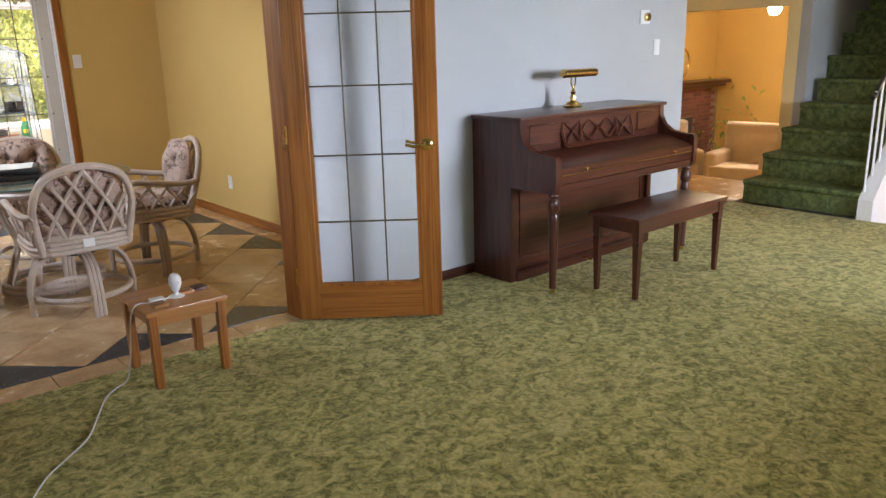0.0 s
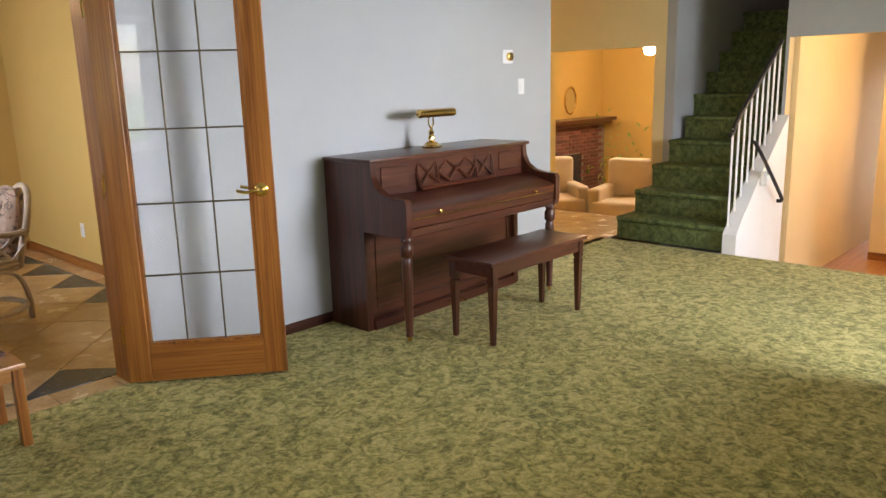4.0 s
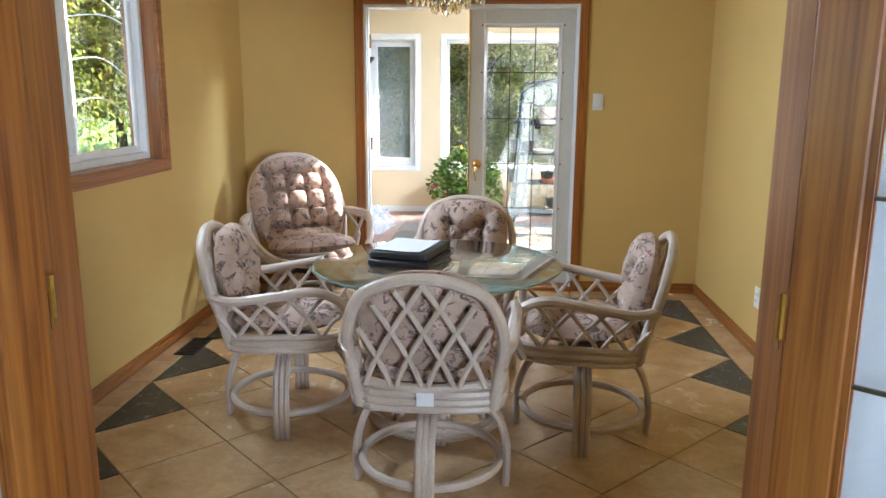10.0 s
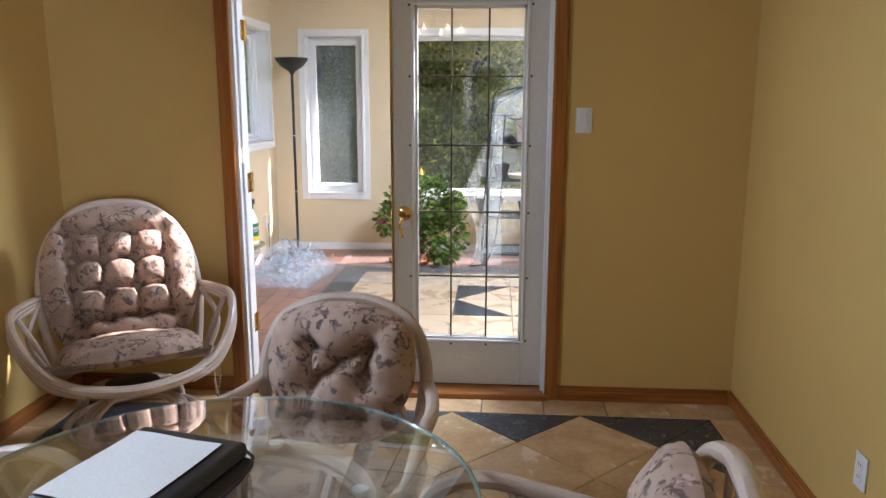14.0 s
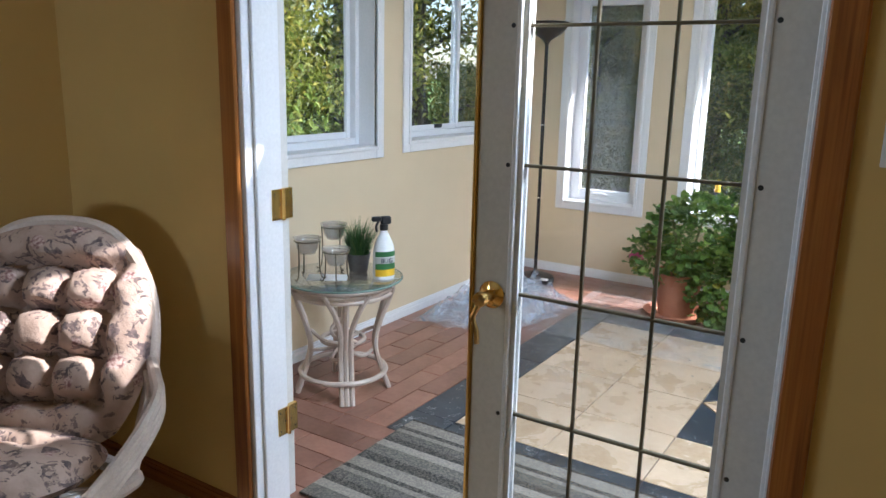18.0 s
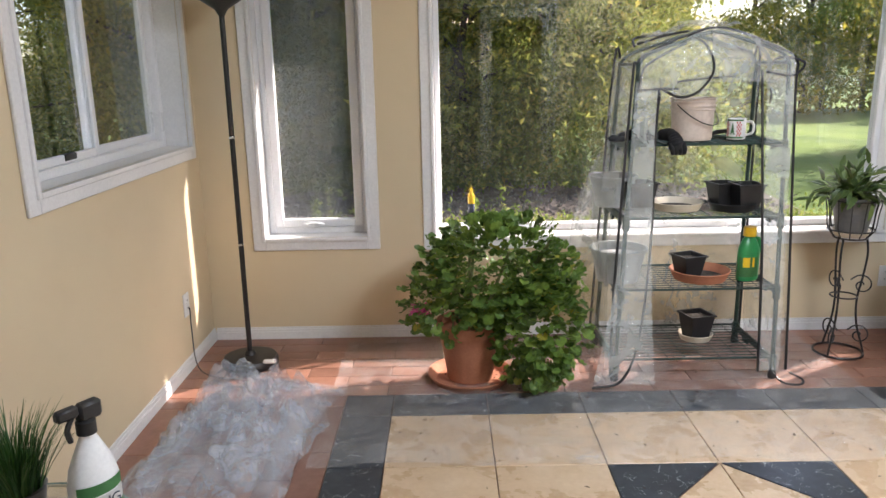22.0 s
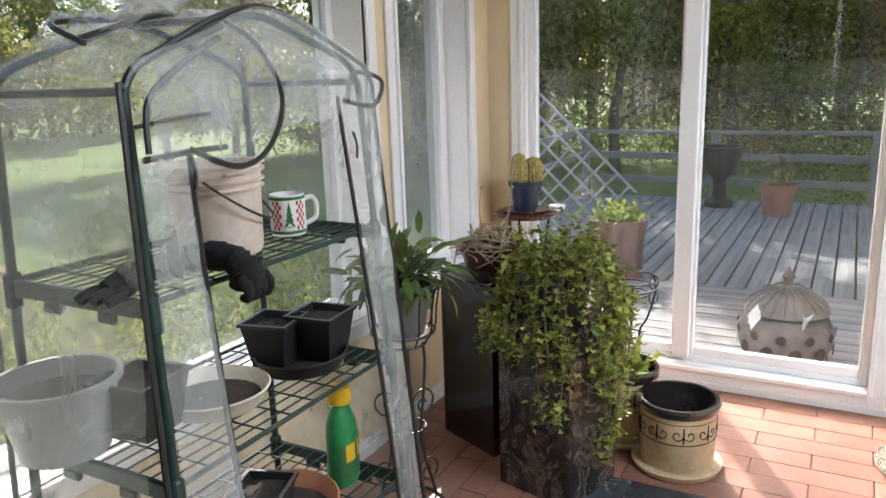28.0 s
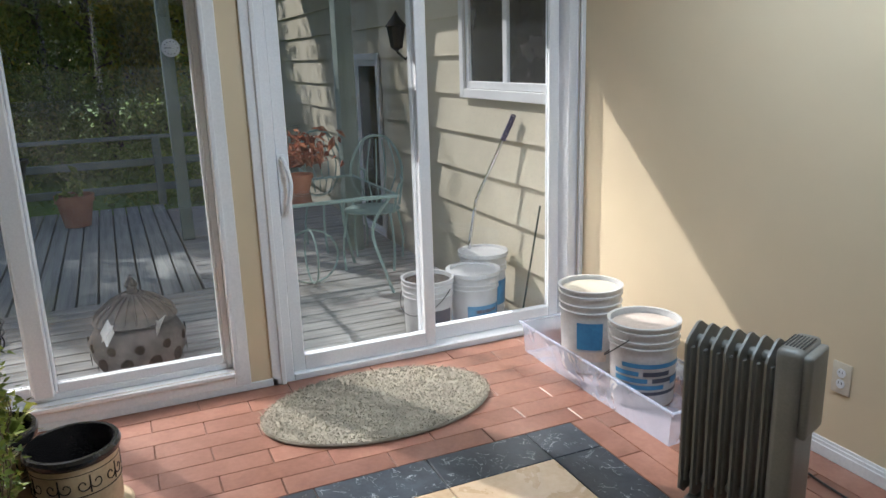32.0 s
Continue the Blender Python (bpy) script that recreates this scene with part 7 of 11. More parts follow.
PIPING = [
    [(XL, YF, 0.03), (XL - 0.01, YF, 0.5), (XL, YF, 1.36), (XL + 0.015, YF, 1.45), (XL + 0.09, YF, 1.505), (1.955, YF, 1.592), (XR - 0.09, YF, 1.505), (XR, YF, 1.445), (XR, YF, 1.3), (XR + 0.015, YF, 0.5), (XR + 0.02, YF, 0.05)],
    [(XL, YB, 0.03), (XL, YB, 1.4), (XL + 0.03, YB, 1.47)],
    [(XR, YB, 0.05), (XR, YB, 1.4), (XR - 0.03, YB, 1.47)],
    [(XL - 0.09, YF - 0.10, 0.02), (XL + 0.03, YF - 0.09, 0.05), (XL + 0.10, YF - 0.05, 0.25), (XL + 0.125, YF - 0.02, 0.7), (XL + 0.115, YF - 0.015, 1.1), (XL + 0.115, YF - 0.015, 1.33)],
    [(XR - 0.10, YF - 0.015, 0.05), (XR - 0.11, YF - 0.015, 0.6), (XR - 0.135, YF - 0.015, 1.1), (XR - 0.15, YF - 0.015, 1.36), (XR - 0.155, YF - 0.02, 1.41)],
    [(XL + 0.115, YF - 0.02, 1.34), (XL + 0.20, YF - 0.05, 1.30), (XL + 0.28, YF - 0.06, 1.33), (XL + 0.335, YF - 0.055, 1.42), (XL + 0.30, YF - 0.03, 1.52), (XL + 0.24, YF - 0.01, 1.555)],
    [(XL + 0.02, YF - 0.015, 1.33), (XL + 0.115, YF - 0.02, 1.335), (XL + 0.20, YF - 0.02, 1.335)],
    [(XL + 0.03, YF - 0.02, 1.34), (XL + 0.04, YF - 0.02, 1.42), (XL + 0.10, YF - 0.02, 1.47), (XL + 0.22, YF - 0.015, 1.53)],
    [(XR - 0.135, YF - 0.02, 1.40), (XR - 0.02, YF - 0.02, 1.385), (XR + 0.025, YF - 0.02, 1.44), (XR - 0.09, YF - 0.025, 1.46), (XR - 0.135, YF - 0.03, 1.395)],
    [(XL + 0.30, YB - 0.03, 1.355), (XL + 0.45, YB - 0.03, 1.37), (XR - 0.12, YB - 0.03, 1.375)],
    [(XL + 0.02, YF + 0.12, 1.52), (XL + 0.05, YF + 0.28, 1.56), (XL + 0.20, YF + 0.34, 1.575), (XL + 0.28, YF + 0.22, 1.585), (XL + 0.16, YF + 0.16, 1.565), (XL + 0.04, YF + 0.17, 1.53)],
]
for line in PIPING:
    bm = bmesh.new()
    tube(bm, smooth_line(line, 7), 0.0058, 6)
    part("piping", bm, M["plastic_black"], rack, "black zip and fabric piping")
for x in (XL + 0.115, XR - 0.115):
    bm = bmesh.new()
    tube(bm, smooth_line([(x, YF - 0.02, 1.33), (x + 0.004, YF - 0.024, 1.30), (x, YF - 0.022, 1.27)], 4), 0.0035, 6)
    part("zip_pull", bm, M["black_metal"], rack)
bm = bmesh.new()
tube(bm, smooth_line([(2.27, YF - 0.01, 0.045), (2.30, YF - 0.05, 0.01), (2.36, YF - 0.07, 0.006), (2.39, YF - 0.03, 0.012), (2.35, YF + 0.01, 0.03)], 6), 0.005, 6)
part("strap", bm, M["plastic_black"], rack)

# the rack stands wider at its foot and leans back a little
def lean(x, z):
    return 1.945 + (x - 1.9575) * 1.13 + 0.0825 * z * (2.31 - x)


for ob in list(rack.children_recursive):
    if ob.data.users > 1:
        z = ob.location.z
        d = 1.02 - 0.17 * z
        x, y = ob.location.x, ob.location.y
        along = max(v.co.x for v in ob.data.vertices) > 0.1
        k = (lean(GX1, z) - lean(GX0, z)) / (GX1 - GX0)
        ob.matrix_local = Matrix.Translation((lean(x, z), GY1 - (GY1 - y) * d, z)) @ Matrix.Diagonal((k if along else 1, 1 if along else d, 1, 1))
    else:
        for v in ob.data.vertices:
            v.co.y = GY1 - (GY1 - v.co.y) * (1.02 - 0.17 * v.co.z)
            v.co.x = lean(v.co.x, v.co.z)

# what stands on the rack
pail(pose(1.945, 10.60, 1.099, 0, 0, -55), "dirty pinkish plastic pail on the rack's upper shelf", M["pail_dirty"], 0.098, 0.19, M["pail_dirty"], depth=0.3)
mug = thing("christmas_mug", pose(2.145, 10.58, 1.099, 0, 0, -27), "white mug with a Christmas tree and red checks, on the rack", "mug")
bm = bmesh.new()
lathe(bm, [(0, 0), (0.038, 0), (0.041, 0.006), (0.041, 0.092), (0.039, 0.095), (0.037, 0.092), (0.036, 0.008), (0, 0.008)], 30)
part("cup", bm, M["plastic_white"], mug)
bm = bmesh.new()
tube(bm, smooth_line([(0.040, 0, 0.078), (0.062, 0, 0.08), (0.073, 0, 0.06), (0.068, 0, 0.03), (0.040, 0, 0.018)], 6), 0.006, 8)
part("handle", bm, M["plastic_white"], mug)
bm = bmesh.new()
for z0 in (0.006, 0.084):
    rows = [[bm.verts.new((0.0418 * math.cos(radians(40 + 280 * k / 20)), 0.0418 * math.sin(radians(40 + 280 * k / 20)), z0 + dz)) for k in range(21)] for dz in (0, 0.007)]
    for k in range(20):
        bm.faces.new((rows[0][k], rows[0][k + 1], rows[1][k + 1], rows[1][k]))
part("print_band", bm, M["green_label"], mug, "green printed bands", smooth=False)
for a0 in (195, 275):
    bm = bmesh.new()
    for i in range(4):
        for j in range(7):
            if (i + j) % 2 == 0:
                a, z = radians(a0 + i * 8), 0.015 + 0.0095 * j
                bm.faces.new([bm.verts.new((0.0418 * math.cos(b), 0.0418 * math.sin(b), q)) for b, q in ((a, z), (a + radians(8), z), (a + radians(8), z + 0.0095), (a, z + 0.0095))])
    part("check_print", bm, M["red_print"], mug, "red check print", smooth=False)
bm = bmesh.new()
for k in range(4):
    a, z, w = radians(252), 0.024 + 0.012 * k, radians(17 - 3.6 * k)
    bm.faces.new([bm.verts.new((0.0421 * math.cos(b), 0.0421 * math.sin(b), q)) for b, q in ((a - w, z), (a, z - 0.003), (a + w, z), (a, z + 0.02))])
part("tree_print", bm, M["green_label"], mug, "green tree print", smooth=False)
gl = thing("work_glove", pose(1.80, 10.435, 1.10) @ Matrix.Scale(0.85, 4), "black knit work glove hanging crumpled over the shelf's edge", "glove")
bm = bmesh.new()
tube(bm, smooth_line([(-0.02, 0.10, 0.034), (0.0, 0.05, 0.040), (0.01, 0.0, 0.036), (0.015, -0.022, 0.022), (0.02, -0.032, 0.0), (0.024, -0.030, -0.022)], 6), 0.04, 14,
     radii=[0.030 + 0.012 * abs(noise.noise((k * 0.4, 0, 2))) + (0.006 if k > 18 else 0) for k in range(31)])
part("palm", bm, M["black_cloth"], gl)
for k in range(4):
    bm = bmesh.new()
    tube(bm, smooth_line([(-0.012 + 0.022 * k, -0.042, 0.0), (-0.008 + 0.022 * k, -0.058, -0.022), (0.0 + 0.02 * k, -0.048, -0.046), (0.005 + 0.017 * k, -0.028, -0.050)], 5), 0.013, 9, radii=[0.014 - 0.0003 * q for q in range(16)])
    part("finger", bm, M["black_cloth"], gl)
g2 = thing("work_glove", pose(1.66, 10.50, 1.10, 0, 0, 12) @ Matrix.Scale(0.9, 4), "grey-black knit work glove lying crumpled on the shelf", "glove")
bm = bmesh.new()
tube(bm, smooth_line([(-0.085, 0.01, 0.024), (-0.05, 0.0, 0.034), (0.0, 0.01, 0.038), (0.06, -0.005, 0.034), (0.11, 0.0, 0.026)], 6), 0.03, 14, radii=[0.022 + 0.016 * abs(noise.noise((k * 0.55, 3, 1))) for k in range(25)])
part("palm", bm, M["grey_cloth"], g2)
for k in range(3):
    bm = bmesh.new()
    tube(bm, smooth_line([(-0.06, -0.02 + 0.022 * k, 0.022), (-0.10, -0.028 + 0.03 * k, 0.024), (-0.125, -0.02 + 0.03 * k, 0.016)], 5), 0.012, 8)
    part("finger", bm, M["grey_cloth"], g2)
tw = thing("garden_trowel", pose(2.06, 10.72, 1.106, 0, 0, 15), "small black hand trowel lying on the rack", "trowel")
bm = bmesh.new()
tube(bm, [(0, 0, 0), (0.05, 0, 0.012), (0.11, 0, 0.016)], 0.01, 8, radii=[0.008, 0.012, 0.01])
part("grip", bm, M["plastic_black"], tw)
bm = bmesh.new()
prism(bm, [(0.11, -0.02), (0.17, -0.024), (0.20, 0), (0.17, 0.024), (0.11, 0.02)], 0.0, 0.004)
part("blade", bm, M["black_metal"], tw)
square_pot(pose(1.72, 10.62, 0.785, 0, 0, 8), "black plastic seedling pot against the clear cover", 0.13, 0.11)
saucer(pose(1.90, 10.62, 0.769), 0.125, M["cream_plastic"], "cream plastic plant saucer with dry earth, on the rack")
saucer(pose(2.15, 10.58, 0.769), 0.115, M["plastic_black"], "black plastic plant saucer on the rack")
square_pot(pose(2.12, 10.63, 0.779, 0, 0, 12), "black plastic seedling pot with dry earth", 0.115, 0.105)
square_pot(pose(2.20, 10.55, 0.779, 0, 0, 6), "black plastic seedling pot with a dead stub", 0.12, 0.11)
saucer(pose(2.01, 10.56, 0.439), 0.142, M["terracotta"], "terracotta-coloured saucer with earth, on the rack", 0.045)
square_pot(pose(1.95, 10.55, 0.452, 0, 0, 20), "black seedling pot standing in a terracotta saucer", 0.115, 0.10)
saucer(pose(2.03, 10.62, 0.109), 0.085, M["cream_plastic"], "pale plastic saucer on the rack's bottom shelf", 0.03)
square_pot(pose(2.03, 10.62, 0.119, 0, 0, 15), "black seedling pot on a pale saucer", 0.125, 0.115)
for z, r, h, y in ((0.44, 0.135, 0.16, 10.56), (0.772, 0.115, 0.15, 10.72)):
    tub = thing("plastic_tub", pose(1.615, y, z), "large white plastic tub pushing out the clear cover", "tub")
    bm = bmesh.new()
    lathe(bm, [(0, 0), (r * 0.7, 0), (r * 0.95, h * 0.9), (r * 1.03, h * 0.92), (r * 1.03, h), (r * 0.94, h), (r * 0.68, 0.008), (0, 0.008)], 36)
    part("bowl", bm, M["tub_grey"], tub)
    bm = bmesh.new()
    lathe(bm, [(r * 0.86, h * 0.75), (r * 0.4, h * 0.82), (0, h * 0.78)], 24, wobble=0.02)
    part("earth", bm, M["soil"] if z > 0.5 else M["pail_white"], tub)
jug = thing("plant_food_jug", pose(2.225, 10.53, 0.439, 0, 0, 25) @ Matrix.Diagonal((1.25, 1.25, 1.04, 1)), "green plastic plant food jug with a yellow cap", "jug")
bm = bmesh.new()
lathe(bm, [(0, 0), (0.044, 0), (0.047, 0.008), (0.047, 0.12), (0.044, 0.15), (0.030, 0.185), (0.021, 0.198), (0.021, 0.21), (0, 0.21)], 30, squash=(1.0, 0.68))
part("body", bm, M["jug_green"], jug)
bm = bmesh.new()
tube(bm, smooth_line([(0.028, 0, 0.19), (0.052, 0, 0.178), (0.056, 0, 0.14), (0.047, 0, 0.11)], 5), 0.0085, 8)
part("handle", bm, M["jug_green"], jug)
bm = bmesh.new()
lathe(bm, [(0.024, 0.203), (0.024, 0.235), (0.021, 0.245), (0, 0.245)], 24)
part("cap", bm, M["yellow"], jug, "yellow screw cap")
bm = bmesh.new()
rows = [[bm.verts.new((0.0478 * math.cos(radians(a)), 0.0478 * 0.69 * math.sin(radians(a)), z)) for a in range(185, 300, 12)] for z in (0.02, 0.065, 0.11)]
for i in range(2):
    for k in range(len(rows[0]) - 1):
        f = bm.faces.new((rows[i][k], rows[i][k + 1], rows[i + 1][k + 1], rows[i + 1][k]))
        f.material_index = 0 if i == 1 and k in (2, 3, 4, 6) else 1
part("label", bm, [M["yellow"], M["green_label"]], jug, "yellow and green printed label")

# ---- geranium ----
rng = random.Random(41)
ger = thing("geranium_plant", pose(0.90, 10.41, 0), "bushy geranium with one pink bloom in a terracotta pot", "plant")
bm = bmesh.new()
lathe(bm, [(0, 0.02), (0.105, 0.02), (0.145, 0.25), (0.155, 0.25), (0.158, 0.30), (0.14, 0.30), (0.135, 0.26), (0, 0.26)], 36)
part("pot", bm, M["terracotta"], ger)
bm = bmesh.new()
lathe(bm, [(0, 0.0), (0.165, 0.0), (0.20, 0.04), (0.20, 0.047), (0.19, 0.045), (0.16, 0.012), (0, 0.012)], 40)
part("saucer", bm, M["terracotta"], ger)
LOBES = [((0.13, -0.02, 0.54), (0.36, 0.28, 0.25), 0.6), ((0.31, -0.13, 0.31), (0.21, 0.19, 0.30), 0.3), ((-0.12, -0.06, 0.41), (0.18, 0.2, 0.18), 0.1)]
places = []
while len(places) < 2100:
    c, r, w = LOBES[rng.choices((0, 1, 2), (0.55, 0.33, 0.12))[0]]
    d = Vector((rng.gauss(0, 1), rng.gauss(0, 1), rng.gauss(0, 1))).normalized()
    k = rng.uniform(0.66, 1.03) * (1 + 0.16 * noise.noise((d.x * 2.5, d.y * 2.5, d.z * 2.5)))
    p = Vector(c) + Vector((d.x * r[0], d.y * r[1], d.z * r[2])) * k
    if p.z > 0.05 and not (math.hypot(p.x, p.y) < 0.17 and p.z < 0.33 and p.y > -0.1):
        places.append((p, d + Vector((0, -0.1, 0.15))))
for k in range(9):
    a = rng.uniform(0, 6.28)
    bm = bmesh.new()
    e = Vector((0.13 + 0.25 * math.cos(a), 0.22 * math.sin(a), 0.45 + 0.25 * rng.random()))
    tube(bm, smooth_line([(0.03 * math.cos(a), 0.03 * math.sin(a), 0.26), (e.x * 0.5, e.y * 0.5, 0.42), e], 5), 0.007, 6)
    part("stem", bm, M["stem"], ger)
foliage(ger, [leaf_mesh("leaf", M["geranium"], 0.043, 'round'), leaf_mesh("leaf", M["geranium"], 0.033, 'round')], places, rng)
for cx, cz in ((-0.245, 0.400), (-0.200, 0.412)):
    bm = bmesh.new()
    leaf_cloud(bm, rng, 34, lambda: Vector((cx + rng.gauss(0, 0.014), -0.16 + rng.gauss(0, 0.014), cz + rng.gauss(0, 0.013))), 0.016)
    part("bloom", bm, M["petal"], ger, "bright pink flower cluster", smooth=False)
tu = thing("glue_tube", pose(0.935, 11.065, 0.652), "yellow and black tube standing on the window sill", "tube")
bm = bmesh.new()
lathe(bm, [(0, 0), (0.018, 0), (0.018, 0.085), (0.016, 0.09), (0, 0.09)], 18)
part("body", bm, M["dark_label"], tu)
bm = bmesh.new()
lathe(bm, [(0.019, 0.08), (0.019, 0.125), (0.008, 0.14), (0.005, 0.165), (0, 0.167)], 18)
part("nozzle", bm, M["yellow"], tu, "yellow nozzle")

# ---- floor lamp ----
fl = thing("torchiere_lamp", pose(-0.205, 10.65, 0), "tall black torchiere floor lamp with a bowl shade", "floor lamp")
bm = bmesh.new()
lathe(bm, [(0, 0), (0.135, 0), (0.14, 0.01), (0.14, 0.03), (0.13, 0.045), (0.03, 0.055), (0.02, 0.075), (0, 0.075)], 40)
part("base", bm, M["black_metal"], fl)
z = 0.07
for zt in (0.62, 1.14, 1.70):
    bm = bmesh.new()
    tube(bm, [(0, 0, z), (0, 0, zt)], 0.0125, 14)
    part("pole", bm, M["black_metal"], fl)
    bm = bmesh.new()
    lathe(bm, [(0.0135, zt - 0.003), (0.0145, zt), (0.0145, zt + 0.005), (0.0135, zt + 0.008)], 16)
    part("joint_ring", bm, M["chrome"], fl, "thin chrome joint ring")
    z = zt
bm = bmesh.new()
lathe(bm, [(0.012, 1.69), (0.03, 1.72), (0.10, 1.765), (0.145, 1.82), (0.15, 1.84), (0.145, 1.842), (0.10, 1.78), (0.02, 1.735), (0, 1.735)], 40)
part("shade", bm, M["black_metal"], fl, "black bowl shade")
bm = bmesh.new()
tube(bm, smooth_line([(0.10, -0.09, 0.02), (0.0, -0.19, 0.008), (-0.14, -0.17, 0.008), (-0.23, -0.12, 0.05), (-0.262, -0.06, 0.22), (-0.272, -0.03, 0.30), (-0.283, -0.02, 0.315)], 8), 0.0032, 6)
part("cord", bm, M["plastic_black"], fl, "thin black mains cord")
bm = bmesh.new()
box(bm, 0.09, -0.115, 0.046, 0.15, -0.085, 0.06, 0.004)
part("foot_switch", bm, M["plastic_white"], fl, "small pale inline switch")

# ---- plastic sheets ----
pile = thing("crumpled_plastic_sheet", pose(-0.05, 9.87, 0), "heap of crumpled clear plastic sheeting on the floor", "plastic sheet")
for layer in range(3):
    rng = random.Random(60 + layer)
    bm = bmesh.new()
    n = 44
    g = []
    for i in range(n + 1):
        row = []
        for j in range(n + 1):
            u, v = 2 * i / n - 1, 2 * j / n - 1
            e = max(0.0, 1 - max(abs(u), abs(v)) ** 4)
            s = layer * 7.3
            rid = abs(noise.noise((u * 2.3 + s, v * 2.1, s))) + 0.6 * abs(noise.noise((u * 5 + s, v * 5, s + 3))) + 0.12 * abs(noise.noise((u * 11, v * 11 + s, 9)))
            z = 0.006 + e * (0.085 + 0.055 * layer) * (0.45 + 1.3 * rid) * (1.0 - 0.35 * (u * u + v * v) * 0.5)
            k = 1 - 0.10 * layer
            x = (u * 0.31 + 0.05 * noise.noise((v * 3 + s, 1, 0))) * k + 0.06 * v
            y = (v * 0.50 + 0.05 * noise.noise((u * 3 + s, 5, 0))) * k
            row.append(bm.verts.new((x, y, z)))
        g.append(row)
    for i in range(n):
        for j in range(n):
            bm.faces.new((g[i][j], g[i + 1][j], g[i + 1][j + 1], g[i][j + 1]))
    part("sheet_layer", bm, M["film_crumpled"], pile, smooth=True).visible_shadow = False
fs = thing("floor_plastic", Matrix(), "thin clear plastic film spread under the plants", "plastic sheet")
bm = bmesh.new()
nx, ny = 150, 70
g = []
for i in range(nx + 1):
    row = []
    for j in range(ny + 1):
        x, y = 0.26 + 2.42 * i / nx, 9.62 + 1.33 * j / ny
        rid = abs(noise.noise((x * 2.2, y * 4, 3))) + 0.6 * abs(noise.noise((x * 6 + 0.7 * noise.noise((x * 3, y * 3, 1)), y * 10, 8))) + 0.2 * abs(noise.noise((x * 18, y * 22, 5)))
        edge = min(1, min(i, nx - i, j, ny - j) / 2)
        flat = 1.0 if y < 10.33 or 1.4 < x < 1.5 else 0.25
        y2 = y + (0.05 * noise.noise((x * 2.5, 0, 4)) if j == 0 else 0)
        row.append(bm.verts.new((x + (0.02 * noise.noise((y * 4, 2, 1)) if i in (0, nx) else 0), y2, 0.0055 + edge * flat * 0.022 * max(0, 0.46 - rid) / 0.46)))
    g.append(row)
for i in range(nx):
    for j in range(ny):
        bm.faces.new((g[i][j], g[i + 1][j], g[i + 1][j + 1], g[i][j + 1]))
part("film", bm, M["film_floor"], fs, smooth=True).visible_shadow = False
rng = random.Random(12)
bm = bmesh.new()
leaf_cloud(bm, rng, 190, lambda: Vector((rng.choice((rng.gauss(1.05, 0.4), rng.gauss(2.0, 0.35))), rng.gauss(10.25, 0.26) if rng.random() < 0.75 else rng.uniform(9.2, 10.2), 0.020)), 0.011)
for v in bm.verts:
    v.co.y = min(v.co.y, 10.95)
    v.co.z = 0.021 + (v.co.z - 0.02) * 0.2
crumbs = tagged(new("leaf_litter", finish(bm, "leaf_litter", M["debris"])), "dead leaf crumbs and soil scattered on the floor", "leaf litter", kind="stuff")

# ---- rattan side table with votives ----
st = thing("rattan_side_table", pose(-0.08, 8.33, 0), "round whitewashed rattan side table with a glass top", "side table")
bm = bmesh.new()
lathe(bm, [(0, 0.545), (0.268, 0.545), (0.275, 0.549), (0.275, 0.553), (0.268, 0.557), (0, 0.557)], 56)
part("glass_top", bm, M["glass_green"], st, "clear glass disc with green edge").visible_shadow = False
bm = bmesh.new()
tube(bm, arc((0, 0, 0.551), 0.275, 0, 360, 56)[:-1], 0.005, 6, closed=True)
part("edge", bm, M["glass_edge"], st, "polished green glass edge")
for z, r in ((0.532, 0.235), (0.51, 0.228), (0.488, 0.225), (0.10, 0.20)):
    bm = bmesh.new()
    tube(bm, arc((0, 0, z), r, 0, 360, 40)[:-1], 0.0125, 8, closed=True)
    part("ring", bm, M["rattan"], st)
for k in range(4):
    a = radians(45 + 90 * k)
    for side in (-1, 0, 1):
        bm = bmesh.new()
        d, s = Vector((math.cos(a), math.sin(a), 0)), Vector((-math.sin(a), math.cos(a), 0))
        pts = [d * r + s * (q * side) + Vector((0, 0, z)) for r, q, z in ((0.22, 0.10, 0.52), (0.205, 0.055, 0.44), (0.17, 0.024, 0.33), (0.15, 0.024, 0.22), (0.18, 0.024, 0.1), (0.215, 0.024, 0.0))]
        tube(bm, smooth_line(pts, 5), 0.0125, 7)
        part("leg", bm, M["rattan"], st)
    bm = bmesh.new()
    tube(bm, smooth_line([d * 0.15 + Vector((0, 0, 0.30)), d * 0.09 + s * 0.05 + Vector((0, 0, 0.26)), Vector((0, 0, 0.22)), d * 0.08 - s * 0.06 + Vector((0, 0, 0.18)), d * 0.15 + Vector((0, 0, 0.2))], 6), 0.009, 7)
    part("scroll", bm, M["rattan"], st)
bm = bmesh.new()
tube(bm, arc((0, 0, 0.25), 0.10, 0, 360, 28)[:-1], 0.0105, 8, closed=True)
part("ring", bm, M["rattan"], st)


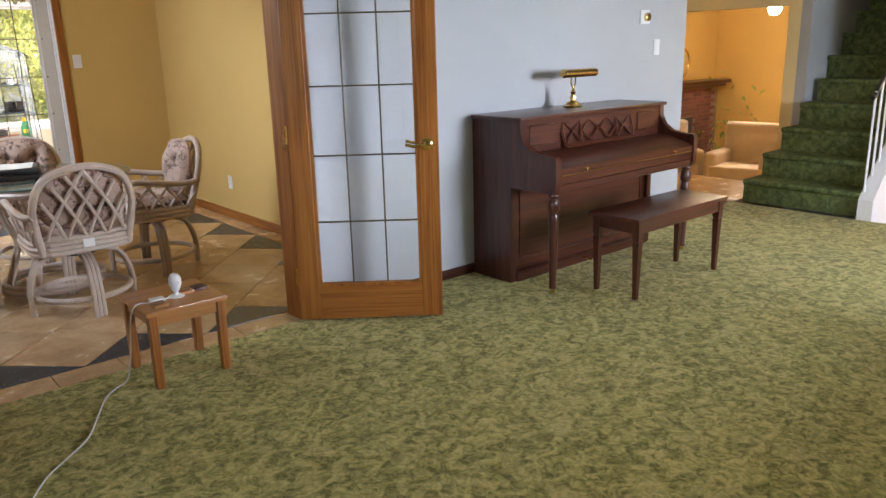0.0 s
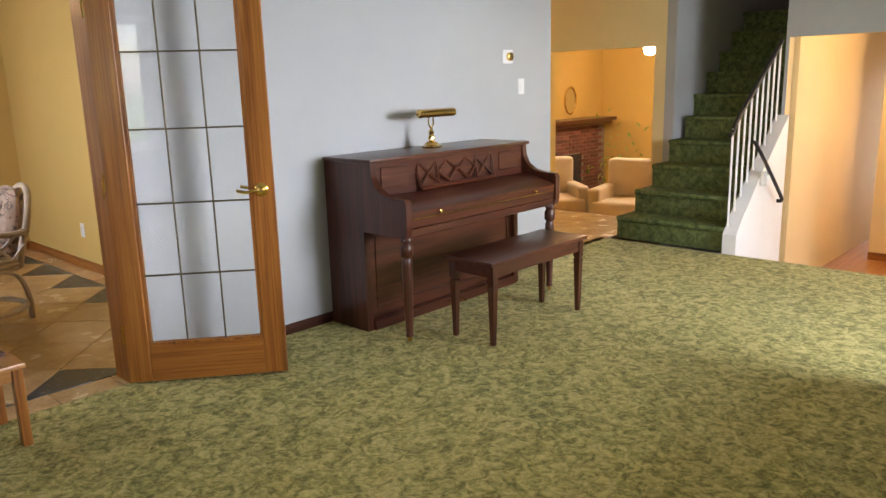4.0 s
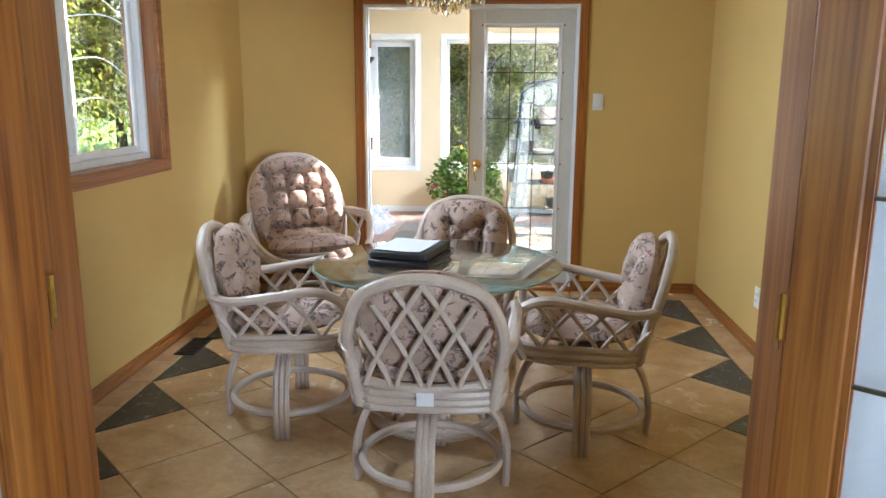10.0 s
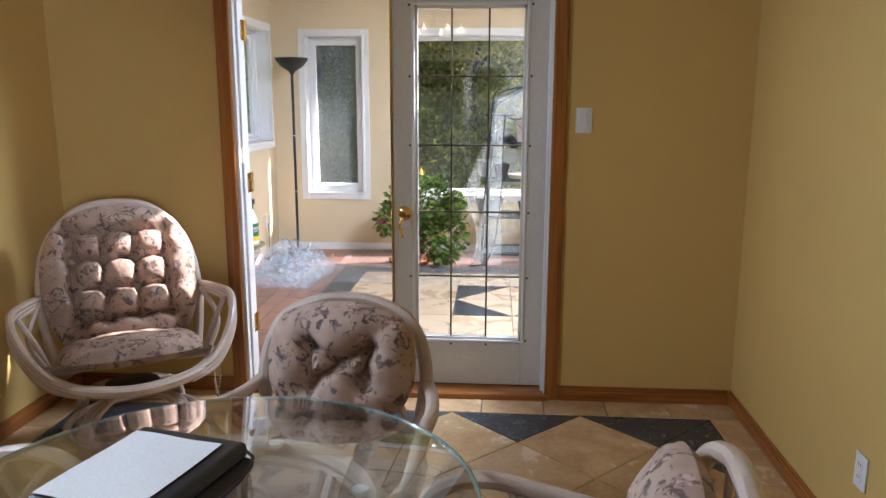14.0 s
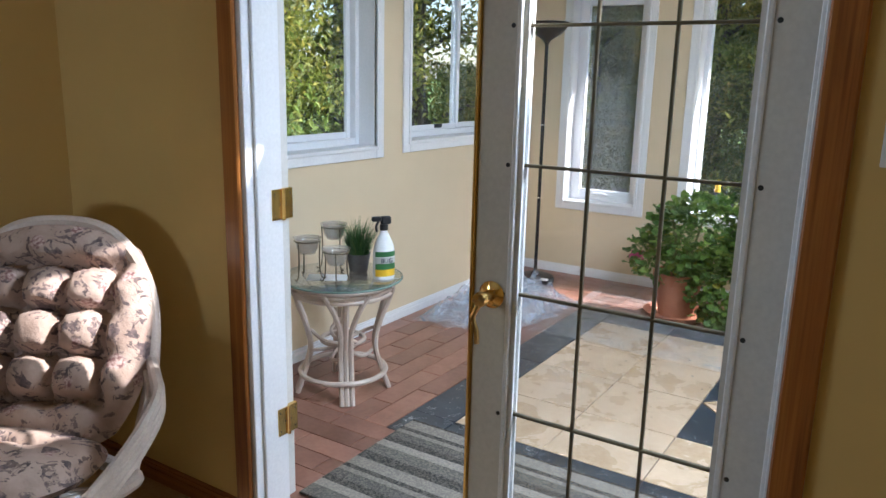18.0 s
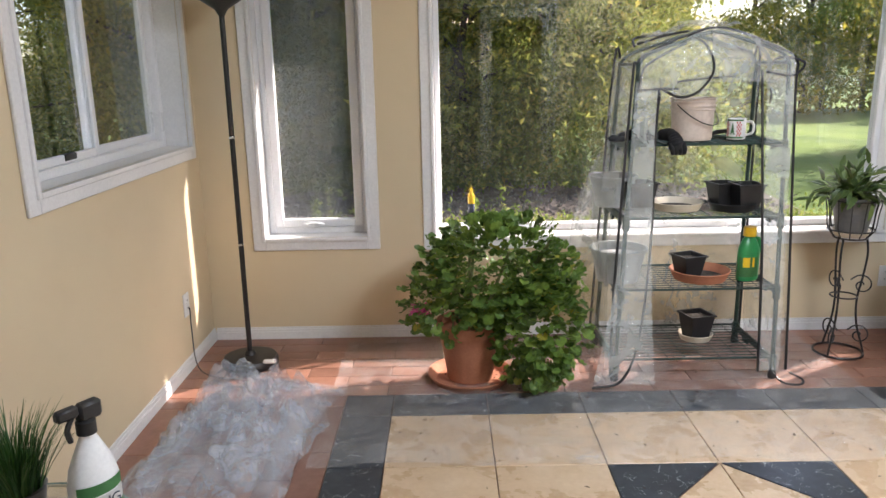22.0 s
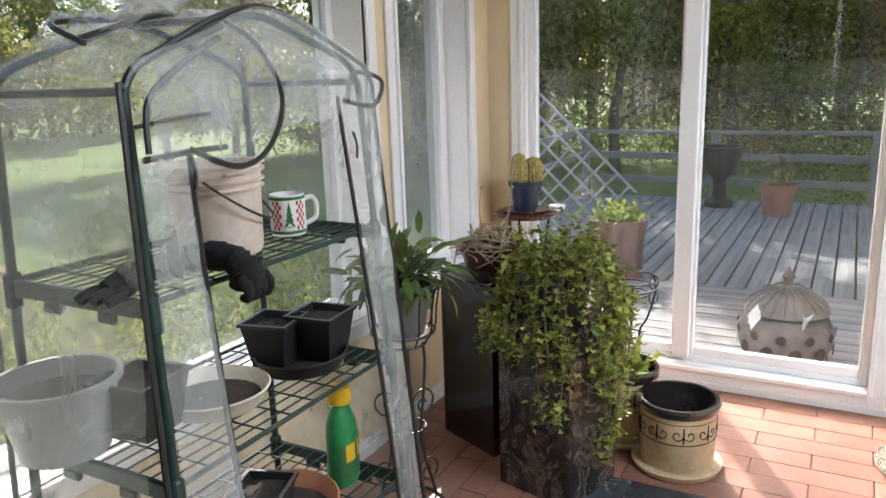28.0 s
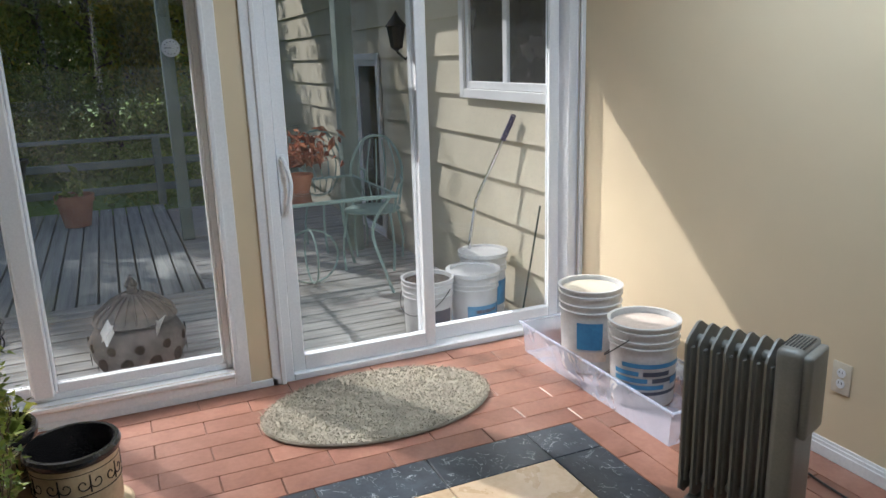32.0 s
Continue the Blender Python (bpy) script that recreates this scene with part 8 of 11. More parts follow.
def votive(m, h):
    t = thing("votive_holder", m, "smoked glass votive cup on a curled wire stand", "candle holder", "votives on the side table")
    bm = bmesh.new()
    lathe(bm, [(0, h - 0.065), (0.03, h - 0.063), (0.042, h - 0.04), (0.047, h - 0.008), (0.056, h), (0.053, h + 0.001), (0.044, h - 0.008), (0.039, h - 0.038), (0.027, h - 0.058), (0, h - 0.059)], 30)
    part("cup", bm, M["votive_glass"], t)
    bm = bmesh.new()
    tube(bm, arc((0, 0, h - 0.012), 0.050, 0, 360, 28)[:-1], 0.0024, 6, closed=True)
    part("ring", bm, M["dark_came"], t)
    for k in range(3):
        a = radians(30 + 120 * k)
        d = Vector((math.cos(a), math.sin(a), 0))
        bm = bmesh.new()
        tube(bm, smooth_line([d * 0.05 + Vector((0, 0, h - 0.012)), d * 0.047 + Vector((0, 0, h * 0.5)), d * 0.052 + Vector((0, 0, 0.02)), d * 0.064 + Vector((0, 0, 0.003)), d * 0.072 + Vector((0, 0, 0.010))], 6), 0.0024, 6)
        part("leg", bm, M["dark_came"], t)


votive(pose(-0.165, 8.19, 0.557) @ Matrix.Scale(1.15, 4), 0.165)
votive(pose(-0.005, 8.20, 0.557, 0, 0, 40) @ Matrix.Scale(1.15, 4), 0.14)
votive(pose(-0.19, 8.40, 0.557, 0, 0, 70) @ Matrix.Scale(1.15, 4), 0.19)
gp = thing("grass_pot", pose(-0.075, 8.44, 0.557), "small pot of tall green ornamental grass", "plant")
bm = bmesh.new()
lathe(bm, [(0, 0), (0.042, 0), (0.055, 0.075), (0.058, 0.085), (0.05, 0.085), (0.048, 0.075), (0, 0.074)], 26)
part("pot", bm, M["grey_pot"], gp)
rng = random.Random(77)
blade = bmesh.new()
w = 0.0028
pts = [(0, 0), (0.012, 0.06), (0.03, 0.115), (0.062, 0.16)]
rows = [[blade.verts.new((x, sy * w * (1 - k / 3.2), z)) for sy in (-1, 1)] for k, (x, z) in enumerate(pts)]
for p, q in zip(rows, rows[1:]):
    blade.faces.new((p[0], p[1], q[1], q[0]))
blade = finish(blade, "blade", M["grass_blade"], False)
rest = bmesh.new()
for k in range(330):
    a, r = rng.uniform(0, 6.28), 0.045 * math.sqrt(rng.random())
    m = Matrix.Translation((r * math.cos(a), r * math.sin(a), 0.07)) @ Euler((rng.uniform(-.15, .15), rng.uniform(-0.25, 0.35), a + rng.uniform(-.6, .6))).to_matrix().to_4x4() @ Matrix.Scale(rng.uniform(0.7, 1.12), 4)
    if k < 200:
        shared("blade", blade, gp, m)
    else:
        n0 = len(rest.verts)
        rest.from_mesh(blade)
        rest.verts.ensure_lookup_table()
        for v in rest.verts[n0:]:
            v.co = m @ v.co
tagged(part("grass_tuft", rest, M["grass_blade"], gp, smooth=False), "the rest of the grass blades", kind="stuff")
sb = thing("spray_bottle", pose(0.105, 8.40, 0.557, 0, 0, 58) @ Matrix.Scale(1.1, 4), "white spray bottle with a black trigger and a green label", "spray bottle")
bm = bmesh.new()
lathe(bm, [(0, 0), (0.042, 0), (0.046, 0.008), (0.046, 0.115), (0.040, 0.145), (0.022, 0.185), (0.0145, 0.20), (0.0145, 0.212), (0, 0.212)], 32, squash=(1, 0.72))
part("bottle", bm, M["plastic_white"], sb)
bm = bmesh.new()
lathe(bm, [(0.017, 0.205), (0.017, 0.228), (0.012, 0.232), (0, 0.232)], 18)
box(bm, -0.014, -0.011, 0.228, 0.03, 0.011, 0.262, 0.006)
box(bm, -0.052, -0.009, 0.242, -0.012, 0.009, 0.262, 0.004)
part("spray_head", bm, M["plastic_black"], sb, "black spray head")
bm = bmesh.new()
tube(bm, smooth_line([(-0.022, 0, 0.243), (-0.034, 0, 0.222), (-0.03, 0, 0.20)], 4), 0.005, 6)
part("trigger", bm, M["plastic_black"], sb)
for z0, z1, mt in ((0.098, 0.12, "green_label"), (0.07, 0.096, "pail_white"), (0.045, 0.07, "green_label"), (0.016, 0.045, "yellow")):
    bm = bmesh.new()
    rows = [[bm.verts.new((0.0468 * math.cos(radians(a)), 0.0468 * 0.725 * math.sin(radians(a)), q)) for a in range(205, 341, 9)] for q in (z0, z1)]
    for k in range(len(rows[0]) - 1):
        bm.faces.new((rows[0][k], rows[0][k + 1], rows[1][k + 1], rows[1][k]))
    part("label", bm, M[mt], sb, "printed label band")
cu = bpy.data.curves.new("lettering", 'FONT')
cu.body, cu.size, cu.extrude, cu.align_x = "BUG", 0.026, 0.0006, 'CENTER'
tx = new("lettering", cu)
tx.parent = sb
tx.matrix_local = pose(0, -0.0352, 0.074, 90, 0, 0)
cu.materials.append(M["dark_label"])
mat_note = thing("folded_paper", pose(-0.10, 8.25, 0.5585, 0, 0, 35), "folded white paper on the glass side table", "paper")
bm = bmesh.new()
box(bm, -0.09, -0.05, 0, 0.09, 0.05, 0.0015, 0.0004)
box(bm, -0.09, -0.045, 0.0016, 0.085, 0.05, 0.003, 0.0004)
part("sheet", bm, M["plastic_white"], mat_note)

# ---- rugs ----
bm = bmesh.new()
n = 36
x0, x1, y0, y1 = 0.40, 1.60, 7.52, 8.23
box(bm, x0, y0, 0.002, x1, y1, 0.013, 0.004)
rug = thing("striped_rug", Matrix(), "woven rug with grey, black and beige stripes inside the door", "rug")
part("weave", bm, M["striped"], rug)
mt = thing("oval_mat", pose(3.775, 8.76, 0.003), "oval grey-beige shag bath mat on the tiles", "mat")
bm = bmesh.new()
lathe(bm, [(0, 0), (0.99, 0), (1.0, 0.006), (0.985, 0.014), (0, 0.016)], 72, squash=(0.335, 0.51))
part("backing", bm, M["shag"], mt)
rng = random.Random(8)
bm = bmesh.new()
for _ in range(14000):
    a, r = rng.uniform(0, 6.283), math.sqrt(rng.random())
    x, y = 0.335 * r * math.cos(a), 0.51 * r * math.sin(a)
    e = Vector((rng.gauss(0, 0.008), rng.gauss(0, 0.008), rng.uniform(0.003, 0.009)))
    s = Vector((rng.uniform(-1, 1), rng.uniform(-1, 1), 0)).normalized() * 0.0026
    p = Vector((x, y, 0.013))
    bm.faces.new([bm.verts.new(q) for q in (p - s, p + s, p + e + s * 0.6, p + e - s * 0.6)])
tagged(part("shag_surface", bm, M["shag"], mt, smooth=False), "short shaggy pile", kind="stuff")

# ---- iron plant stand with Christmas cactus ----
ps = thing("iron_plant_stand", pose(2.78, 10.68, 0), "wrought black iron plant stand with scrolls", "plant stand")
for z, r, w in ((0.006, 0.115, 0.006), (0.30, 0.062, 0.004), (0.60, 0.075, 0.004), (0.64, 0.105, 0.004), (0.79, 0.125, 0.004)):
    bm = bmesh.new()
    tube(bm, arc((0, 0, z), r, 0, 360, 36)[:-1], w, 7, closed=True)
    part("ring", bm, M["black_metal"], ps)
for k in range(3):
    a = radians(100 + 120 * k)
    d = Vector((math.cos(a), math.sin(a), 0))
    def rim(r, z):
        return d * r + Vector((0, 0, z))
    bm = bmesh.new()
    tube(bm, smooth_line([rim(0.115, 0.006), rim(0.10, 0.06), rim(0.07, 0.16), rim(0.06, 0.28), rim(0.075, 0.40), rim(0.085, 0.52), rim(0.075, 0.60)], 7), 0.0055, 7)
    part("leg", bm, M["black_metal"], ps)
    for c0, c1, s in ((0.075, 0.36, 1), (0.085, 0.10, -1)):
        bm = bmesh.new()
        spiral = [rim(c0 + (0.006 + 0.0042 * q) * math.cos(0.75 * q * s), c1 + (0.006 + 0.0042 * q) * math.sin(0.75 * q)) for q in range(13)]
        tube(bm, smooth_line(spiral, 3), 0.0038, 6)
        part("scroll", bm, M["black_metal"], ps)
for k in range(12):
    a = radians(30 * k)
    d = Vector((math.cos(a), math.sin(a), 0))
    bm = bmesh.new()
    tube(bm, smooth_line([d * 0.075 + Vector((0, 0, 0.60)), d * 0.105 + Vector((0, 0, 0.65)), d * 0.112 + Vector((0, 0, 0.72)), d * 0.125 + Vector((0, 0, 0.79)), d * 0.137 + Vector((0, 0, 0.80))], 4), 0.003, 6)
    part("basket_rod", bm, M["black_metal"], ps)
cc = thing("christmas_cactus", pose(2.78, 10.68, 0.607), "Christmas cactus in a grey plastic pot on a cream saucer", "plant")
bm = bmesh.new()
lathe(bm, [(0, 0.025), (0.07, 0.025), (0.098, 0.17), (0.105, 0.17), (0.107, 0.195), (0.098, 0.195), (0.094, 0.175), (0, 0.173)], 30)
part("pot", bm, M["grey_pot"], cc)
bm = bmesh.new()
lathe(bm, [(0, 0.0), (0.07, 0.0), (0.086, 0.03), (0.083, 0.03), (0.066, 0.006), (0, 0.006)], 30)
part("saucer", bm, M["cream_plastic"], cc)
rng = random.Random(23)
seg = leaf_mesh("leaf", M["cactus_leaf"], 0.075, 'long')
places = []
for k in range(80):
    a, up = rng.uniform(0, 6.28), rng.uniform(0.25, 1.25)
    p, d = Vector((rng.gauss(0, 0.025), rng.gauss(0, 0.025), 0.175)), Vector((math.cos(a) * math.cos(up), math.sin(a) * math.cos(up), math.sin(up)))
    for s in range(rng.choice((2, 3, 3, 4))):
        places.append((p.copy(), d.copy()))
        p = p + d * 0.066
        d = (d + Vector((0, 0, -0.22)) + Vector((rng.gauss(0, .1), rng.gauss(0, .1), rng.gauss(0, .1)))).normalized()
        if p.y > 0.26:
            break
foliage(cc, [seg], places, rng, (1.0, 1.4))

# ---- pedestals with roots and vine ----
def slabs(t, r, h, mat):
    """A hollow pedestal of four polished upright slabs and a top."""
    for q in ((-r, -r, r, 0.02 - r), (-r, r - 0.02, r, r), (-r, 0.0205 - r, 0.02 - r, r - 0.0205), (r - 0.02, 0.0205 - r, r, r - 0.0205)):
        bm = bmesh.new()
        box(bm, q[0], q[1], 0, q[2], q[3], h - 0.0205, 0.0015)
        part("side_slab", bm, mat, t, smooth=False)
    bm = bmesh.new()
    box(bm, -r, -r, h - 0.02, r, r, h, 0.002)
    part("top_slab", bm, mat, t, smooth=False)


pd = thing("black_pedestal", pose(3.406, 10.635, 0, 0, 0, -24.5), "tall glossy black marble pedestal", "pedestal")
slabs(pd, 0.155, 0.70, M["black_gloss"])
rb = thing("root_basket", pose(3.34, 10.62, 0.70), "dark basket heaped with dry tangled roots", "basket")
bm = bmesh.new()
lathe(bm, [(0, 0), (0.09, 0), (0.115, 0.09), (0.12, 0.12), (0.108, 0.12), (0.10, 0.09), (0, 0.08)], 28, wobble=0.02)
part("basket", bm, M["mahogany"], rb)
bm = bmesh.new()
lathe(bm, [(0, 0.075), (0.16, 0.002), (0.165, 0.006), (0.12, 0.03), (0, 0.03)], 24, wobble=0.05)
part("cloth", bm, M["plastic_black"], rb)
rng = random.Random(31)
for k in range(34):
    bm = bmesh.new()
    a = rng.uniform(0, 6.28)
    pts = [Vector((0.05 * math.cos(a), 0.05 * math.sin(a), 0.13))]
    for s in range(5):
        a += rng.uniform(-1.1, 1.1)
        r = 0.06 + 0.025 * s
        pts.append(Vector((r * math.cos(a), r * math.sin(a), max(0.02, 0.16 - 0.02 * s + rng.gauss(0, 0.022)))))
    tube(bm, smooth_line(pts, 4), 0.0022 + 0.0016 * rng.random(), 5)
    part("root", bm, M["dry_root"], rb)
for dx, dy, h in ((-0.03, 0.03, 0.33), (0.16, -0.02, 0.42), (0.19, 0.0, 0.30)):
    bm = bmesh.new()
    tube(bm, smooth_line([(dx * 0.4, dy, 0.10), (dx * 0.8, dy, h * 0.55), (dx, dy, h * 0.8), (dx + 0.02, dy, h)], 5), 0.002, 5)
    bmesh.ops.create_icosphere(bm, subdivisions=1, radius=0.008, matrix=Matrix.Translation((dx + 0.02, dy, h)))
    part("dry_stem", bm, M["dry_root"], rb)
pm = thing("marble_pedestal", pose(3.162, 10.286, 0, 0, 0, -14.6), "dark veined marble pedestal under a trailing vine", "pedestal")
slabs(pm, 0.148, 0.62, M["marble"])
vn = thing("trailing_vine", pose(3.162, 10.286, 0.62), "overgrown trailing vine spilling down a marble pedestal", "plant")
bm = bmesh.new()
lathe(bm, [(0, 0), (0.085, 0), (0.11, 0.12), (0.115, 0.14), (0.105, 0.14), (0.1, 0.12), (0, 0.115)], 26)
part("pot", bm, M["plastic_black"], vn)
rng = random.Random(52)
places = []
for k in range(66):
    a = rng.choice((rng.gauss(-1.9, 0.9), rng.uniform(0, 6.28)))
    long = rng.random() < 0.28
    drop_to = -rng.uniform(0.20, 0.46) if long and math.sin(a) < 0.4 else -rng.uniform(0.0, 0.16)
    reach = max(abs(math.cos(a)), abs(math.sin(a)))
    edge = 0.165 / reach
    e2 = edge + rng.uniform(0.02, 0.09)
    line = smooth_line([(0.04 * math.cos(a), 0.04 * math.sin(a), 0.13), (0.12 * math.cos(a), 0.12 * math.sin(a), 0.20 + 0.08 * rng.random()),
                        ((edge + 0.03) * math.cos(a), (edge + 0.03) * math.sin(a), 0.06 + 0.06 * rng.random()),
                        (e2 * math.cos(a + 0.1), e2 * math.sin(a + 0.1), drop_to * 0.5),
                        ((edge + rng.uniform(0.01, 0.06)) * math.cos(a + rng.gauss(0.1, 0.2)), (edge + rng.uniform(0.01, 0.06)) * math.sin(a + 0.15), drop_to)], 7)
    bm = bmesh.new()
    tube(bm, line, 0.0019, 4)
    part("stem", bm, M["vine_stem"], vn)
    for q in line[3:]:
        if q.z < -0.05 and rng.random() < 0.3:
            continue
        for _ in range(rng.choice((1, 2, 2, 3))):
            places.append((q + Vector((rng.gauss(0, .014), rng.gauss(0, .014), rng.gauss(0, .014))), Vector((math.cos(a) + rng.gauss(0, .7), math.sin(a) + rng.gauss(0, .7), rng.gauss(0.0, .5)))))
    q = line[-1]
    for _ in range(7 if long else 2):
        places.append((q + Vector((rng.gauss(0, .02), rng.gauss(0, .02), rng.gauss(0, .02))), Vector((rng.gauss(0, 1), rng.gauss(0, 1), rng.gauss(0, .5)))))
for _ in range(520):
    a, r = rng.uniform(0, 6.28), 0.215 * math.sqrt(rng.random())
    places.append((Vector((r * math.cos(a), r * math.sin(a), 0.30 - r * r * 4.6 + rng.gauss(0, .045))), Vector((math.cos(a) + rng.gauss(0, .6), math.sin(a) + rng.gauss(0, .6), 0.4))))
side = smooth_line([(-0.12, -0.08, 0.16), (-0.22, -0.10, 0.0), (-0.27, -0.11, -0.16), (-0.36, -0.13, -0.20), (-0.40, -0.13, -0.12)], 7)
bm = bmesh.new()
tube(bm, side, 0.0019, 4)
part("stem", bm, M["vine_stem"], vn)
for q in side[8:]:
    places += [(q + Vector((rng.gauss(0, .016), rng.gauss(0, .016), rng.gauss(0, .016))), Vector((-1, rng.gauss(0, 1), rng.gauss(0, .5)))) for _ in range(2)]
rng.shuffle(places)
foliage(vn, [leaf_mesh("leaf", M["vine"], 0.030, 'lobed'), leaf_mesh("leaf", M["vine"], 0.021, 'lobed'), leaf_mesh("leaf", M["vine"], 0.024, 'lobed')], places, rng, (0.65, 1.3))

# ---- corner: small table, cactus, wire stand, glazed pots ----
ct = thing("corner_plant_table", pose(4.03, 10.76, 0), "small dark round-topped plant table with iron legs", "table")
bm = bmesh.new()
lathe(bm, [(0, 0.79), (0.14, 0.79), (0.148, 0.80), (0.14, 0.81), (0, 0.81)], 36)
part("tabletop", bm, M["mahogany"], ct)
for k in range(3):
    a = radians(40 + 120 * k)
    d = Vector((math.cos(a), math.sin(a), 0))
    bm = bmesh.new()
    tube(bm, smooth_line([d * 0.11 + Vector((0, 0, 0.79)), d * 0.08 + Vector((0, 0, 0.55)), d * 0.06 + Vector((0, 0, 0.3)), d * 0.12 + Vector((0, 0, 0.0))], 6), 0.006, 7)
    part("leg", bm, M["black_metal"], ct)
cb = thing("potted_cactus", pose(4.03, 10.76, 0.81), "two-lobed golden cactus in a dark blue pot", "cactus")
bm = bmesh.new()
lathe(bm, [(0, 0), (0.105, 0.0), (0.11, 0.012), (0.1, 0.01), (0, 0.008)], 30)
part("saucer", bm, M["mahogany"], cb)
bm = bmesh.new()
lathe(bm, [(0, 0.01), (0.055, 0.01), (0.074, 0.12), (0.08, 0.122), (0.081, 0.145), (0.072, 0.145), (0.07, 0.128), (0, 0.125)], 30)
part("pot", bm, M["navy_pot"], cb)
for dx, dy, r, h in ((-0.022, 0.022, 0.042, 0.155), (0.03, -0.028, 0.047, 0.135)):
    bm = bmesh.new()
    prof = [(0.6 * r, 0.12), (0.95 * r, 0.12 + 0.2 * h), (r, 0.12 + 0.5 * h), (0.9 * r, 0.12 + 0.75 * h), (0.6 * r, 0.12 + 0.93 * h), (0, 0.12 + h)]
    lathe(bm, prof, 36)
    for i, v in enumerate(bm.verts):
        if i % 2:
            v.co.x *= 0.9
            v.co.y *= 0.9
        v.co.x += dx
        v.co.y += dy
    lobe = part("lobe", bm, M["cactus_body"], cb)
    rng = random.Random(int(h * 1000))
    bm = bmesh.new()
    for _ in range(420):
        a, s = rng.uniform(0, 6.28), rng.random()
        rr = r * (1 - max(0, s - 0.5) ** 2 * 3.4)
        p = Vector((dx + rr * math.cos(a), dy + rr * math.sin(a), 0.12 + h * s))
        o = Vector((math.cos(a), math.sin(a), rng.gauss(0.3, 0.5))).normalized() * 0.012
        q = o.cross(Vector((0, 0, 1))).normalized() * 0.0007
        bm.faces.new([bm.verts.new(c) for c in (p - q, p + q, p + o)])
    tagged(part("spines", bm, M["dry_root"], lobe, smooth=False), "fine pale spines", kind="stuff")
saucer(pose(4.10, 10.63, 0.812), 0.04, M["plastic_white"], "small white dish beside the cactus", 0.02, False)
ws = thing("wire_plant_stand", pose(4.02, 10.26, 0), "dark wire plant stand with looped rim", "plant stand")
for z, r in ((0.54, 0.125), (0.50, 0.12), (0.47, 0.085), (0.28, 0.06)):
    bm = bmesh.new()
    tube(bm, arc((0, 0, z), r, 0, 360, 36)[:-1], 0.004, 6, closed=True)
    part("ring", bm, M["black_metal"], ws)
for k in range(3):
    a = radians(-40 + 120 * k)
    d = Vector((math.cos(a), math.sin(a), 0))
    bm = bmesh.new()
    tube(bm, smooth_line([d * 0.125 + Vector((0, 0, 0.54)), d * 0.14 + Vector((0, 0, 0.46)), d * 0.10 + Vector((0, 0, 0.34)), d * 0.06 + Vector((0, 0, 0.28)), d * 0.07 + Vector((0, 0, 0.12)), d * 0.13 + Vector((0, 0, 0.005)), d * 0.15 + Vector((0, 0, 0.02))], 6), 0.005, 6)
    part("leg", bm, M["black_metal"], ws)
    for c in range(2):
        bm = bmesh.new()
        tube(bm, [d * (0.13 + 0.025 * math.cos(q)) + Vector((0, 0, 0.50 - 0.07 * c + 0.03 * math.sin(q))) for q in [0.7 * i for i in range(10)]], 0.003, 5)
        part("scroll", bm, M["black_metal"], ws)


def glazed_pot(m, r, h, label, plant):
    t = thing("glazed_pot", m, label, "plant pot", "cream glazed pots")
    bm = bmesh.new()
    lathe(bm, [(0, 0.0), (r * 1.12, 0.0), (r * 1.16, 0.018), (r * 1.1, 0.024), (r * 0.9, 0.02)], 44)
    part("saucer", bm, M["glazed_cream"], t)
    bm = bmesh.new()
    lathe(bm, [(0, 0.015), (r * 0.93, 0.015), (r * 0.95, 0.05), (r * 0.97, h * 0.86)], 44)
    part("body", bm, M["glazed_cream"], t)
    bm = bmesh.new()
    lathe(bm, [(r * 0.97, h * 0.86), (r * 1.03, h * 0.89), (r * 1.06, h * 0.96), (r * 1.02, h), (r * 0.93, h), (r * 0.9, h * 0.9), (r * 0.86, 0.04), (0, 0.035)], 44)
    part("rim", bm, M["glazed_black"], t, "black glazed rim and inside")
    for z in (h * 0.50, h * 0.79):
        bm = bmesh.new()
        tube(bm, arc((0, 0, z), r * 0.963, 0, 360, 44)[:-1], 0.002, 5, closed=True)
        part("band_line", bm, M["glazed_black"], t)
    for k in range(9):
        a0 = 2 * math.pi * k / 9
        bm = bmesh.new()
        for s in (-1, 1):
            pts = []
            for i in range(11):
                q = 0.62 * i
                rr = 0.006 + 0.0017 * i
                a = a0 + s * (0.16 - (rr * math.cos(q)) / r)
                pts.append((r * 0.966 * math.cos(a), r * 0.966 * math.sin(a), h * 0.645 + rr * math.sin(q)))
            tube(bm, smooth_line(pts, 3), 0.0022, 5)
        tube(bm, [(r * 0.966 * math.cos(a0), r * 0.966 * math.sin(a0), h * 0.645 + q) for q in (-0.03, 0.03)], 0.0028, 5)
        part("scroll", bm, M["glazed_black"], t, "dark painted scroll")
    if plant:
        rng = random.Random(15)
        foliage(t, [leaf_mesh("leaf", M["vine"], 0.10, 'long'), leaf_mesh("leaf", M["vine"], 0.06, 'lobed')],
                [(Vector((rng.gauss(0, r * 0.4), rng.gauss(0, r * 0.4), h * 0.92)), Vector((rng.gauss(0, 0.6), rng.gauss(0, 0.6), 1))) for _ in range(60)], rng)


glazed_pot(pose(3.46, 9.925, 0.004), 0.142, 0.265, "cream glazed pot with a black rim and scroll band", False)
glazed_pot(pose(3.60, 10.17, 0.004, 0, 0, 15), 0.135, 0.30, "cream glazed pot with scrolls, green leaves in it", True)

